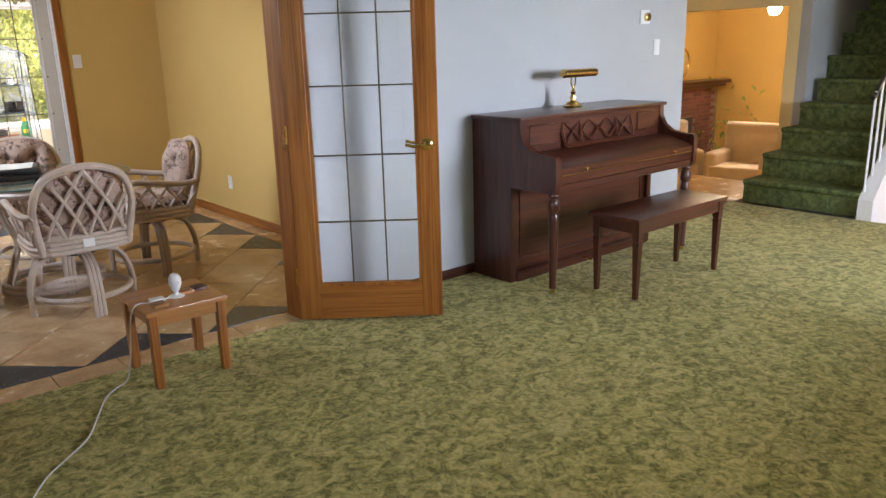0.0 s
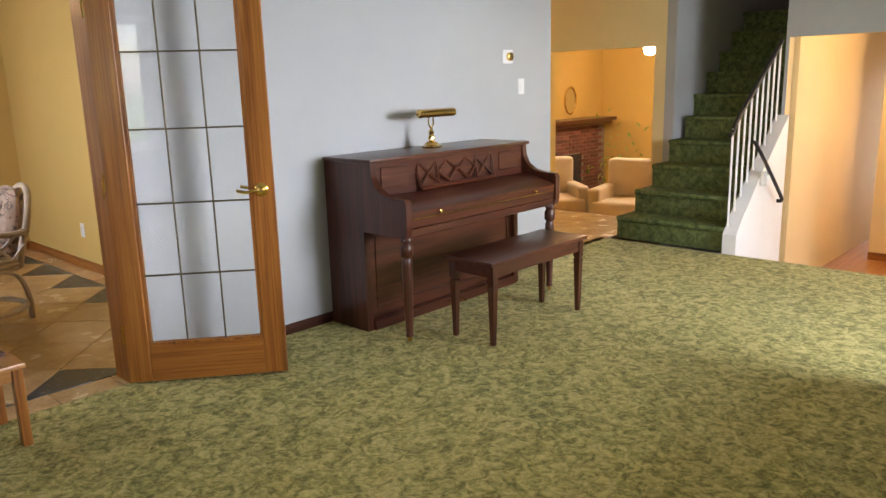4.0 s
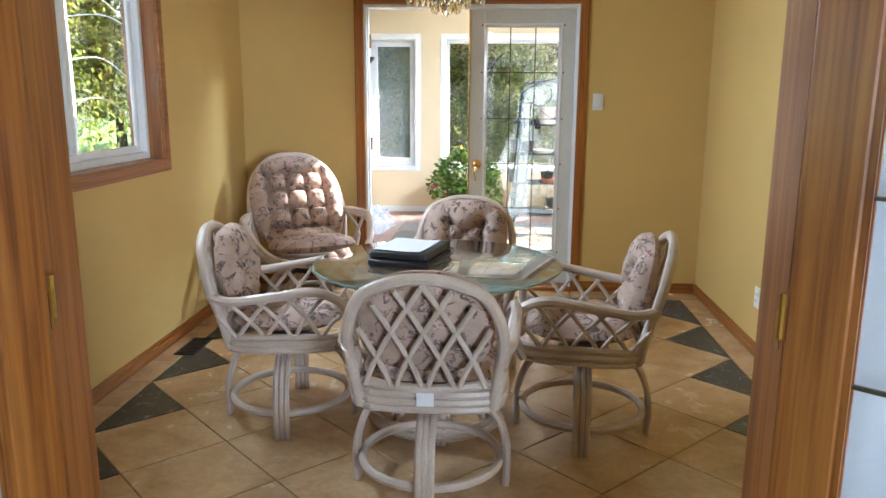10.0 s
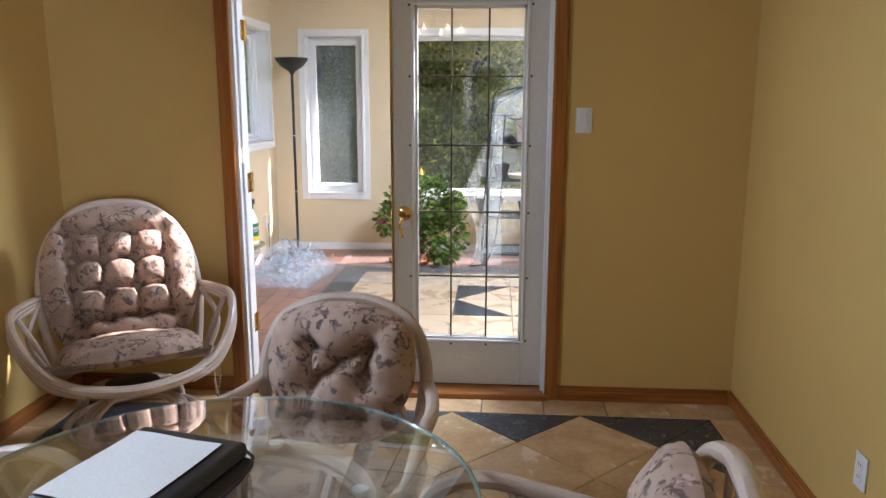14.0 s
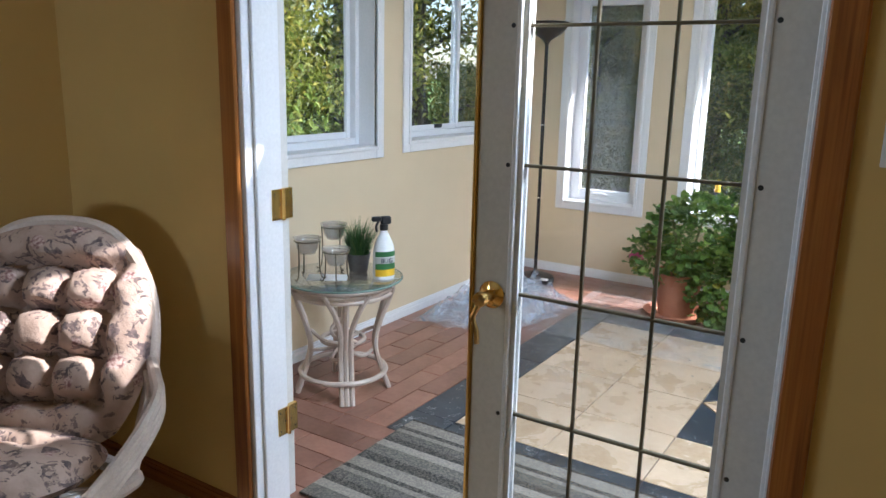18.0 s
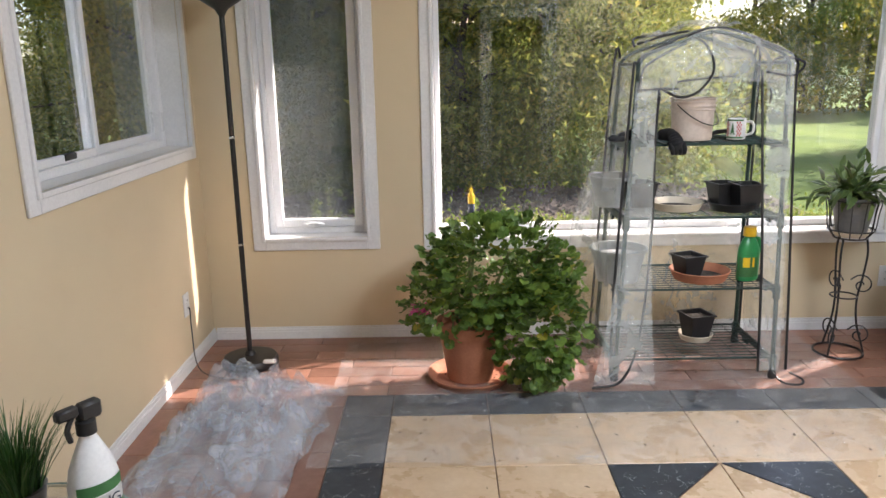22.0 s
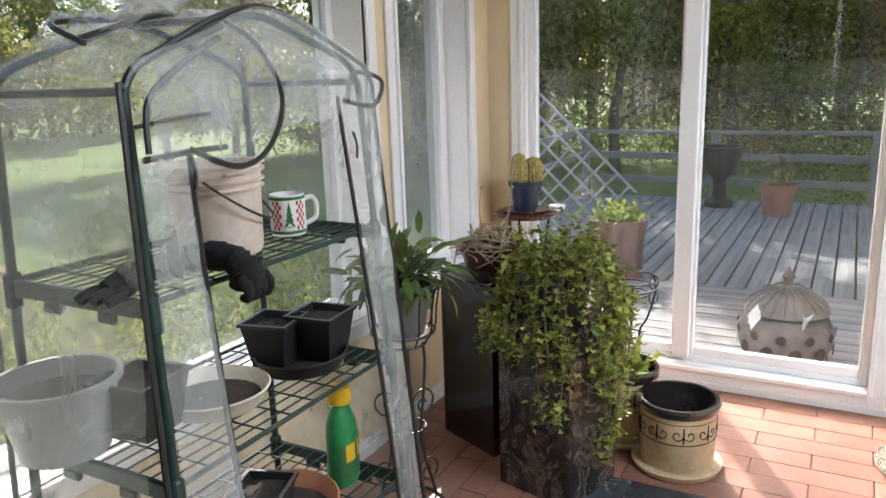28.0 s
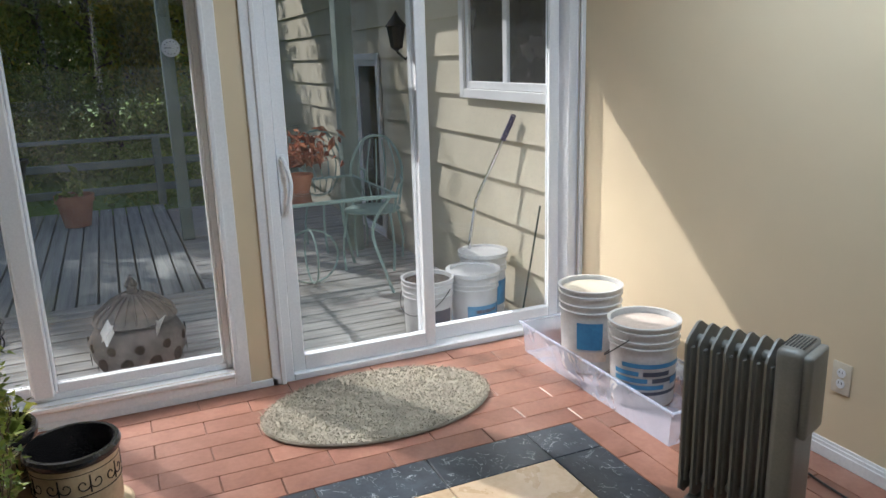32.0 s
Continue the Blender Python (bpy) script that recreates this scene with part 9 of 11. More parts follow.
# ---- south wall: tray, pails, heater ----
tray = thing("plastic_tray", pose(3.46, 7.735, 0.003), "long clear plastic storage tray by the wall", "tray")
W, D, H = 0.57, 0.18, 0.15
bm = bmesh.new()
rings = []
for f, z in ((0.94, 0.0), (0.97, H), (1.0, H), (1.0, H - 0.012)):
    rings.append([bm.verts.new((sx * (W * f - 0.0), sy * (D * f), z)) for sx, sy in ((-1, -1), (1, -1), (1, 1), (-1, 1))])
bm.faces.new(rings[0])
for p, q in zip(rings, rings[1:]):
    for k in range(4):
        bm.faces.new((p[k], p[(k + 1) % 4], q[(k + 1) % 4], q[k]))
part("tray_body", bm, M["tray_plastic"], tray, smooth=False).visible_shadow = False
bm = bmesh.new()
tube(bm, [(-W, -D, H), (W, -D, H), (W, D, H), (-W, D, H)], 0.006, 6, closed=True)
part("rim", bm, M["tray_plastic"], tray)
BANDS = [(0.06, 0.075, 60, 200, "dark_label"), (0.085, 0.105, 60, 150, "blue_label"), (0.115, 0.135, 60, 120, "blue_label"), (0.115, 0.135, 128, 200, "dark_label"),
         (0.145, 0.165, 60, 105, "blue_label"), (0.145, 0.165, 112, 160, "dark_label"), (0.18, 0.20, 75, 190, "blue_label"), (0.10, 0.13, 165, 205, "blue_label")]
pail(pose(3.70, 7.725, 0.012, 0, 0, 20), "white plastic pail half full of cream powder, in the tray", M["pail_white"], 0.142, 0.40, M["cream_plastic"], [(0.12, 0.25, 100, 150, "blue_label"), (0.06, 0.11, 80, 160, "pail_dirty")], depth=0.95, bail=False)
pail(pose(3.31, 7.725, 0.012, 0, 0, 30), "white pail with blue striped label, full of dirt", M["pail_white"], 0.145, 0.355, M["pail_dirty"], BANDS, depth=0.93)
hm = thing("oil_radiator", pose(2.465, 8.03, 0, 0, 0, 22) @ Matrix.Diagonal((0.93, 1, 0.95, 1)), "grey oil-filled radiator heater with tall fins", "heater")
for k in range(7):
    x = 0.165 - 0.043 * k
    bm = bmesh.new()
    prof = [(-0.08, 0.10), (-0.08, 0.62), (-0.07, 0.635), (-0.012, 0.672), (0.012, 0.672), (0.07, 0.635), (0.08, 0.62), (0.08, 0.10), (0.05, 0.075), (-0.05, 0.075)]
    lo = [bm.verts.new((x - 0.004, y, z)) for y, z in prof]
    hi = [bm.verts.new((x + 0.004, y, z)) for y, z in prof]
    bm.faces.new(lo)
    bm.faces.new(list(reversed(hi)))
    for i in range(len(prof)):
        bm.faces.new((lo[i], hi[i], hi[(i + 1) % len(prof)], lo[(i + 1) % len(prof)]))
    part("fin", bm, M["heater"], hm, smooth=False)
    bm = bmesh.new()
    for y in (-0.045, 0.045):
        tube(bm, [(x, y, 0.12), (x, y, 0.60)], 0.013, 8)
    part("fin_channel", bm, M["heater"], hm)
    bm = bmesh.new()
    tube(bm, [(x - 0.022, 0, 0.61), (x + 0.022, 0, 0.61)], 0.02, 10)
    tube(bm, [(x - 0.022, 0, 0.12), (x + 0.022, 0, 0.12)], 0.02, 10)
    part("oil_pipe", bm, M["heater"], hm)
bm = bmesh.new()
box(bm, -0.195, -0.085, 0.07, -0.118, 0.085, 0.68, 0.022, 3)
ctl = part("control_housing", bm, M["heater"], hm)
for k in range(7):
    bm = bmesh.new()
    box(bm, -0.188 + 0.01 * k, -0.05, 0.6795, -0.184 + 0.01 * k, 0.05, 0.682)
    part("vent_slot", bm, M["plastic_black"], ctl)
bm = bmesh.new()
box(bm, -0.222, -0.07, 0.40, -0.19, 0.07, 0.665, 0.014, 3)
part("control_box", bm, M["heater"], ctl)
for x in (0.13, -0.155):
    bm = bmesh.new()
    box(bm, x - 0.02, -0.12, 0.04, x + 0.02, 0.12, 0.075, 0.008)
    ft = part("foot", bm, M["heater"], hm)
    for y in (-0.1, 0.1):
        bm = bmesh.new()
        tube(bm, [(x - 0.012, y, 0.022), (x + 0.012, y, 0.022)], 0.022, 14)
        part("caster", bm, M["plastic_black"], ft)
bm = bmesh.new()
tube(bm, smooth_line([(-0.19, 0, 0.10), (-0.30, -0.02, 0.02), (-0.40, -0.25, 0.008), (-0.10, -0.42, 0.008), (-0.02, -0.46, 0.02)], 7), 0.0045, 6)
part("cord", bm, M["plastic_black"], hm)

# ---- pails and tools on the deck ----
pail(pose(4.79, 8.10, -0.15, 0, 0, 120), "white pail of potting soil with a grey rim, on the deck", M["pail_white"], 0.148, 0.37, M["soil"], [(0.0, 0.13, 110, 165, "blue_label"), (0.04, 0.2, 50, 100, "dark_label")], depth=0.94)
pail(pose(4.80, 7.80, -0.15, 0, 0, 100), "lidded white pail with a blue label, on the deck", M["pail_white"], 0.15, 0.37, None, [(0.05, 0.18, 40, 140, "blue_label"), (0.135, 0.155, 60, 120, "dark_label"), (0.07, 0.10, 70, 110, "red_print")], lid=True, bail=False)
pail(pose(5.02, 7.62, -0.15, 0, 0, 100), "lidded white pail with a blue label, on the deck", M["pail_white"], 0.145, 0.41, None, [(0.08, 0.24, 40, 140, "blue_label")], lid=True, bail=False)
sq = thing("roof_rake", pose(0, 0, 0), "bent metal pole with a purple grip, leaning on the siding", "pole")
bm = bmesh.new()
tube(bm, smooth_line([(5.13, 7.66, 0.24), (5.12, 7.66, 0.30), (5.17, 7.60, 0.48), (5.16, 7.58, 0.58), (5.06, 7.52, 0.80), (4.99, 7.485, 0.95)], 6), 0.011, 9)
part("pole", bm, M["chrome"], sq, "pale metal pole")
bm = bmesh.new()
tube(bm, [(4.99, 7.485, 0.95), (4.93, 7.465, 1.05), (4.90, 7.46, 1.10)], 0.017, 10)
part("grip", bm, M["purple"], sq, "dark purple grip")
sk = thing("garden_stake", pose(0, 0, 0), "thin green stake leaning on the siding", "stake")
bm = bmesh.new()
tube(bm, [(4.72, 7.52, -0.15), (4.60, 7.455, 0.60)], 0.006, 7)
part("rod", bm, M["green_metal"], sk)

# hanging pot on a shepherd hook outside the north window
hk = thing("shepherd_hook", pose(2.2, 13.3, -0.62), "thin black hook holding a small planter in the garden", "garden hook")
bm = bmesh.new()
tube(bm, smooth_line([(0, 0, 0), (0, 0, 1.25), (0.04, 0, 1.40), (0.12, 0, 1.45), (0.20, 0, 1.36), (0.20, 0, 1.30)], 6), 0.008, 7)
part("rod", bm, M["black_metal"], hk)
bm = bmesh.new()
lathe(bm, [(0, 0.60), (0.09, 0.60), (0.125, 0.79), (0.14, 0.81), (0.125, 0.81), (0, 0.77)], 24, (0.20, 0, 0))
hp = part("hanging_pot", bm, M["grey_pot"], hk, "grey hanging planter")
for k in range(3):
    a = radians(120 * k)
    bm = bmesh.new()
    tube(bm, [(0.20 + 0.13 * math.cos(a), 0.13 * math.sin(a), 0.80), (0.20, 0, 1.30)], 0.002, 4)
    part("hanger_wire", bm, M["black_metal"], hp)


# ---- outside ----
def leaf_mat(name, dark, mid, light, fall=None):
    m, t, b = node_mat(name)
    g = t.nodes.new("ShaderNodeNewGeometry")
    stops = [(0.0, dark), (0.5, mid), (0.85, light)]
    if fall:
        stops.append((1.0, fall))
    col = ramp(t, g.outputs["Random Per Island"], stops)
    n = noise_fac(t, coords(t), 60, 2)
    col = mix(t, 0.25, col, ramp(t, n, [(0.3, dark), (0.7, light)]))
    t.links.new(col, b.inputs["Base Color"])
    b.inputs["Roughness"].default_value = 0.5
    tr = t.nodes.new("ShaderNodeBsdfTranslucent")
    t.links.new(col, tr.inputs[0])
    mx = t.nodes.new("ShaderNodeMixShader")
    mx.inputs[0].default_value = 0.6
    t.links.new(b.outputs[0], mx.inputs[1])
    t.links.new(tr.outputs[0], mx.inputs[2])
    t.links.new(mx.outputs[0], t.nodes["Material Output"].inputs[0])
    return m


M["leaf_wood"] = leaf_mat("woodland_leaves", (0.11, 0.15, 0.03), (0.29, 0.34, 0.07), (0.54, 0.53, 0.13), (0.72, 0.57, 0.13))
M["leaf_gold"] = leaf_mat("yellowing_leaves", (0.16, 0.20, 0.03), (0.40, 0.40, 0.07), (0.64, 0.54, 0.09), (0.74, 0.55, 0.08))
M["leaf_weed"] = leaf_mat("weeds", (0.13, 0.19, 0.03), (0.28, 0.39, 0.07), (0.48, 0.56, 0.15), (0.62, 0.56, 0.16))
M["bark"] = surf("grey_bark", (0.05, 0.04, 0.032), (0.16, 0.13, 0.10), 12, 60, 0.9, 0.7, stretch=(1, 1, 0.25))
M["grass"] = surf("rough_lawn", (0.10, 0.18, 0.03), (0.22, 0.32, 0.06), 0.5, 26, 0.9, 0.7)
M["deck_wood"] = wood("weathered_grey_deck", (0.17, 0.17, 0.165), (0.30, 0.30, 0.285), (0.44, 0.43, 0.40), 'y', 0.8, 0.75, 0.0)
M["deck_wood_x"] = wood("weathered_grey_deck_x", (0.16, 0.17, 0.165), (0.28, 0.295, 0.285), (0.40, 0.41, 0.385), 'x', 0.8, 0.75, 0.0)
M["green_wood"] = surf("grey_green_painted_wood", (0.20, 0.25, 0.22), (0.28, 0.33, 0.29), 4, 70, 0.6, 0.2)
M["pale_wood"] = surf("pale_painted_lattice", (0.42, 0.45, 0.46), (0.55, 0.57, 0.57), 5, 60, 0.6, 0.1)
M["patio_metal"] = surf("pale_green_patio_metal", (0.25, 0.36, 0.33), (0.34, 0.45, 0.41), 5, 80, 0.45, 0.06)
M["aged_clay"] = surf("grey_glazed_clay", (0.09, 0.085, 0.085), (0.22, 0.20, 0.195), 9, 60, 0.55, 0.3)
M["dark_glass"] = surf("dark_window_screen", (0.018, 0.02, 0.022), (0.04, 0.042, 0.045), 3, 200, 0.25, 0.02)



def ground_z(x, y):
    far = max(0.0, math.hypot(x - 2, y - 6) - 9)
    return -0.66 + min(0.5, far * 0.03) * (0.4 + 0.6 * noise.noise((x * 0.12, y * 0.12, 0.0)))


bm = bmesh.new()
# one sheet of ground, with low swells away from the house
grid = {}
xs = [-400, -200, -100, -60, -40, -30] + [-24 + 1.5 * k for k in range(45)] + [50, 70, 110, 200, 400]
ys = [-400, -200, -80, -40, -20, -10, -5] + [-1 + 1.5 * k for k in range(36)] + [60, 90, 150, 260, 400]
for i, x in enumerate(xs):
    for j, y in enumerate(ys):
        grid[i, j] = bm.verts.new((x, y, ground_z(x, y)))
for i in range(len(xs) - 1):
    for j in range(len(ys) - 1):
        bm.faces.new((grid[i, j], grid[i + 1, j], grid[i + 1, j + 1], grid[i, j + 1]))
tagged(new("ground", finish(bm, "ground", M["grass"], True)), "rough green lawn round the house", "lawn", kind="structure")


def make_tree(seed, height, spread, leaves, mat, bare=0.2):
    rng = random.Random(seed)
    t = thing("tree", Matrix(), "tall leafy tree at the edge of the woods", "tree", "woodland trees")
    bm = bmesh.new()
    bend = [Vector((0, 0, 0))]
    for k in range(1, 8):
        bend.append(Vector((rng.uniform(-1, 1) * 0.05 * k, rng.uniform(-1, 1) * 0.05 * k, height * 0.95 * k / 7)))
    tube(bm, bend, 0.1, 8, radii=[height * 0.014 * (1 - 0.125 * k) for k in range(8)])
    limbs = []
    for k in range(16):
        f = bare + (0.95 - bare) * k / 16
        p = bend[int(f * 7)].lerp(bend[min(7, int(f * 7) + 1)], f * 7 % 1)
        a = rng.uniform(0, 6.28)
        ln = spread * (1.15 - 0.7 * f) * rng.uniform(0.7, 1.15)
        q = p + Vector((math.cos(a) * ln, math.sin(a) * ln, ln * rng.uniform(0.15, 0.6)))
        mid = p.lerp(q, 0.5) + Vector((0, 0, 0.1 * ln))
        tube(bm, [p, mid, q], 0.03, 5, radii=[height * 0.005, height * 0.0035, 0.008])
        limbs.append((p, mid, q))
    part("trunk", bm, M["bark"], t)
    bm = bmesh.new()
    clumps = []
    for p, mid, q in limbs:
        for c in (mid, q, mid.lerp(q, 0.5), p.lerp(mid, 0.6)):
            clumps.append((c + Vector((rng.gauss(0, .2), rng.gauss(0, .2), rng.gauss(0, .2))), rng.uniform(0.25, 0.6) * spread / 1.6))

    def place():
        c, r = clumps[rng.randrange(len(clumps))]
        return c + Vector((rng.gauss(0, r * 0.6), rng.gauss(0, r * 0.6), rng.gauss(0, r * 0.45)))

    leaf_cloud(bm, rng, leaves, place, 0.07)
    part("crown", bm, mat, t, smooth=False)
    return t


kinds = [make_tree(1, 9.5, 1.9, 13000, M["leaf_wood"], 0.12), make_tree(2, 8.0, 2.2, 13000, M["leaf_wood"], 0.08), make_tree(3, 10.5, 1.6, 13000, M["leaf_gold"], 0.15), make_tree(4, 6.0, 1.8, 13000, M["leaf_wood"], 0.02), make_tree(5, 8.5, 2.1, 13000, M["leaf_weed"], 0.05)]
rng = random.Random(7)
spots = []
for k in range(8):
    spots.append((-5.5 + k * 1.42 + rng.uniform(-.5, .5), 22.0 + rng.uniform(-1.2, 1.3)))
for k in range(9):
    spots.append((-8 + k * 1.55 + rng.uniform(-.5, .5), 24.5 + rng.uniform(-1, 1.5)))
for k in range(7):
    spots.append((-8 + k * 2.1 + rng.uniform(-.5, .5), 28 + rng.uniform(-1, 1.5)))
for k in range(16):
    spots.append((5 + k * 1.5 + rng.uniform(-.6, .6), 37 + rng.uniform(-2, 2)))
for k in range(11):
    spots.append((-7.2 + rng.uniform(-1.2, .6), 3.5 + k * 1.7 + rng.uniform(-.4, .4)))
for k in range(7):
    spots.append((-11 + rng.uniform(-1, 1), 3 + k * 3 + rng.uniform(-.5, .5)))
for k in range(12):
    spots.append((19.5 + rng.uniform(-1.2, 1.6), 3.0 + k * 1.75 + rng.uniform(-.5, .5)))
for k in range(9):
    spots.append((24 + rng.uniform(-1, 2), 2 + k * 2.7 + rng.uniform(-.5, .5)))
for k in range(12):
    spots.append((15.5 + rng.uniform(-1.0, 1.6), 11.0 + k * 1.3 + rng.uniform(-.5, .5)))
for k in range(5):
    spots.append((16.8 + rng.uniform(-.6, .8), 6.0 + k * 1.6 + rng.uniform(-.5, .5)))
used = set()
for i, (x, y) in enumerate(spots):
    k = rng.choice((0, 1, 1, 2, 3, 0))
    # east trees get the lighter leaf kinds, standing in for light on them
    if x > 14:
        k = rng.choice((2, 1, 2, 4, 4))
    if y > 20 and x < 3:
        k = rng.choice((0, 2, 2, 1))
    m = Matrix.Translation((x, y, -0.6)) @ Matrix.Rotation(rng.uniform(0, 6.28), 4, 'Z')
    if k not in used:
        used.add(k)
        kinds[k].matrix_world = m
    else:
        copy_thing(kinds[k], m)
for k in range(5):
    if k not in used:
        kinds[k].matrix_world = Matrix.Translation((-9 - k, 24, -0.6))

# slim birch close outside the dining window
M["birch_bark"] = surf("white_birch_bark", (0.62, 0.60, 0.56), (0.80, 0.79, 0.76), 14, 60, 0.7, 0.4, spread=(0.40, 0.50))
bt = thing("birch_tree", pose(-3.2, 9.68, -0.62), "slim white birch trunk with bare twigs", "tree")
bm = bmesh.new()
tube(bm, smooth_line([(0, 0.02, 0), (0.01, 0.01, 1.2), (0.02, 0.03, 2.0), (0.04, 0.0, 3.2), (0.1, -0.05, 5.2)], 5), 0.05, 10, radii=[0.056 - 0.0018 * k for k in range(21)])
part("trunk", bm, M["birch_bark"], bt)
rng = random.Random(77)
for k in range(12):
    z = 1.5 + 0.22 * k
    a = rng.uniform(0, 6.28)
    d = Vector((math.cos(a), math.sin(a), -0.25)) * rng.uniform(0.5, 0.95)
    bm = bmesh.new()
    o = Vector((0.02, 0.02, z))
    tube(bm, smooth_line([o, o + d * 0.5 + Vector((0, 0, 0.12)), o + d + Vector((0, 0, -0.12))], 5), 0.008, 5, radii=[0.009 - 0.0007 * q for q in range(11)])
    part("twig", bm, M["birch_bark"], bt)

# stony garden bed between the weeds and the wood
M["gravel"] = surf("brown_garden_soil", (0.10, 0.075, 0.06), (0.30, 0.24, 0.20), 2.5, 40, 0.95, 0.8)
M["stone"] = leaf_mat("grey_stones", (0.14, 0.12, 0.11), (0.28, 0.25, 0.23), (0.46, 0.43, 0.40))
rng = random.Random(23)
bm = bmesh.new()
BX, BY = 36, 16
bed = {}
for i in range(BX + 1):
    for j in range(BY + 1):
        x, y = -4.5 + 10.5 * i / BX, 12.0 + 8.2 * j / BY
        y += 0.5 * noise.noise((x * 0.7, y * 0.7, 4)) if 0 < j else 0
        bed[i, j] = bm.verts.new((x, y, ground_z(x, y) + (0.02 + 0.05 * noise.noise((x * 1.3, y * 1.3, 2)) ** 2 if 0 < i < BX and 0 < j < BY else -0.02)))
for i in range(BX):
    for j in range(BY):
        bm.faces.new((bed[i, j], bed[i + 1, j], bed[i + 1, j + 1], bed[i, j + 1]))
tagged(new("garden_bed", finish(bm, "garden_bed", M["gravel"], True)), "bare brown stony garden bed", "garden bed", kind="structure")
bm = bmesh.new()
for _ in range(2600):
    y = rng.choice((rng.uniform(12.2, 14.4), rng.gauss(18.0, 0.9), rng.gauss(18.0, 0.9)))
    x = rng.uniform(-3, 1.9) if y < 14.6 else rng.uniform(-2, 5.6)
    r = rng.uniform(0.015, 0.05) * (1.8 if rng.random() < 0.12 else 1)
    c = Vector((x, y, ground_z(x, y) + 0.03))
    q = Euler((rng.uniform(0, 6), rng.uniform(0, 6), rng.uniform(0, 6))).to_matrix()
    k = [bm.verts.new(c + q @ Vector(p) * r * rng.uniform(0.75, 1.2)) for p in ((1, 0, 0), (-1, 0, 0), (0, 0.8, 0), (0, -0.8, 0), (0, 0, 0.6), (0, 0, -0.6))]
    for a, b in ((0, 2), (2, 1), (1, 3), (3, 0)):
        bm.faces.new((k[a], k[b], k[4]))
        bm.faces.new((k[b], k[a], k[5]))
tagged(new("bed_stones", finish(bm, "bed_stones", M["stone"])), "grey stones and clods strewn over the bed", "stones", kind="stuff")
fp = thing("fence_post", pose(2.25, 14.25, ground_z(2.25, 14.25)), "weathered grey wooden post in the garden", "post")
bm = bmesh.new()
box(bm, -0.028, -0.028, 0, 0.028, 0.028, 1.10, 0.006)
part("post", bm, M["deck_wood"], fp, smooth=False)

# undergrowth: weeds and shrubs along the wood's edge
bm = bmesh.new()
rng = random.Random(11)


def stalk(x, y, h, n, size):
    """A leafy upright weed stalk."""
    z = ground_z(x, y)
    lx, ly = rng.gauss(0, 0.12), rng.gauss(0, 0.12)

    def along():
        f = rng.random() ** 0.8
        w = 0.10 * h * (1.15 - f) + 0.02
        return Vector((x + lx * f * h + rng.gauss(0, w), y + ly * f * h + rng.gauss(0, w), z + f * h))
    leaf_cloud(bm, rng, n, along, size)


for _ in range(420):
    stalk(rng.uniform(-5, 6.2), 20.0 + rng.gauss(0, 0.45), rng.uniform(0.5, 1.35), 24, 0.055)
for _ in range(760):
    stalk(rng.uniform(1.6, 7.0), rng.uniform(12.3, 15.3), rng.uniform(0.18, 0.52), 22, 0.034)
for _ in range(110):
    stalk(rng.uniform(-3.0, 1.4), rng.choice((rng.uniform(12.3, 13.0), rng.uniform(18.6, 20.0), rng.uniform(15.0, 16.6))), rng.uniform(0.3, 0.8), 26, 0.04)


def low_cover():
    x, y = rng.uniform(-1.0, 8.0), rng.uniform(14.6, 17.2)
    return Vector((x, y, ground_z(x, y) + 0.03 + abs(rng.gauss(0, 0.06)) * (2.2 if noise.noise((x * 0.9, y * 0.9, 9)) > 0.1 else 0.8)))


leaf_cloud(bm, rng, 11000, low_cover, 0.034)


def shrub_place():
    a = rng.choice(((17, 8, 1.6), (16.5, 10.5, 1.2), (17.5, 13, 1.8), (12.6, 8.3, 0.8), (16.8, 5.5, 1.8), (-5.0, 8.5, 1.0), (-4.6, 10.6, 1.2), (-5.2, 12.5, 1.3), (-4.8, 5.0, 1.2), (17, 16, 2.0), (16, 19, 2.0)))
    return Vector((a[0] + rng.gauss(0, 0.55), a[1] + rng.gauss(0, 0.9), -0.5 + abs(rng.gauss(0, 0.6)) * a[2]))


leaf_cloud(bm, rng, 26000, shrub_place, 0.06)
tagged(new("undergrowth", finish(bm, "undergrowth", M["leaf_weed"])), "tall weeds and shrubs at the wood's edge", "shrubs", kind="stuff")

# leafy thicket under the trees along the north and east edges
bm = bmesh.new()
rng = random.Random(19)


def thicket_place():
    if north:
        x = rng.uniform(-7.5, 5.0)
        y = 20.3 + rng.gauss(0, 0.8) + 0.6 * noise.noise((x * 0.6, 0, 2))
        top = 2.2 + 1.6 * noise.noise((x * 0.45, 4, 1))
    elif north is None:
        x, y = rng.uniform(4.0, 30.0), 35.0 + rng.gauss(0, 0.8)
        top = 3.6 + 1.8 * noise.noise((x * 0.35, 6, 1))
        return Vector((x, y, -0.5 + max(0.1, top) * rng.random() ** 0.8))
    else:
        y = rng.uniform(3.0, 22.0)
        x = 17.2 + rng.gauss(0, 0.7)
        top = 1.8 + 1.3 * noise.noise((y * 0.45, 8, 1))
    return Vector((x, y, -0.55 + max(0.1, top) * rng.random() ** 0.8))


# the east thicket's leaves are lightened likewise, in place of light
for north, count, leaf in ((True, 36000, "leaf_wood"), (False, 12000, "leaf_weed"), (None, 16000, "leaf_gold")):
    bm = bmesh.new()
    leaf_cloud(bm, rng, count, thicket_place, 0.13 if north is None else 0.065)
    tagged(new("thicket", finish(bm, "thicket", M[leaf])), "dense leafy thicket at the foot of the trees", "shrubs", kind="stuff")

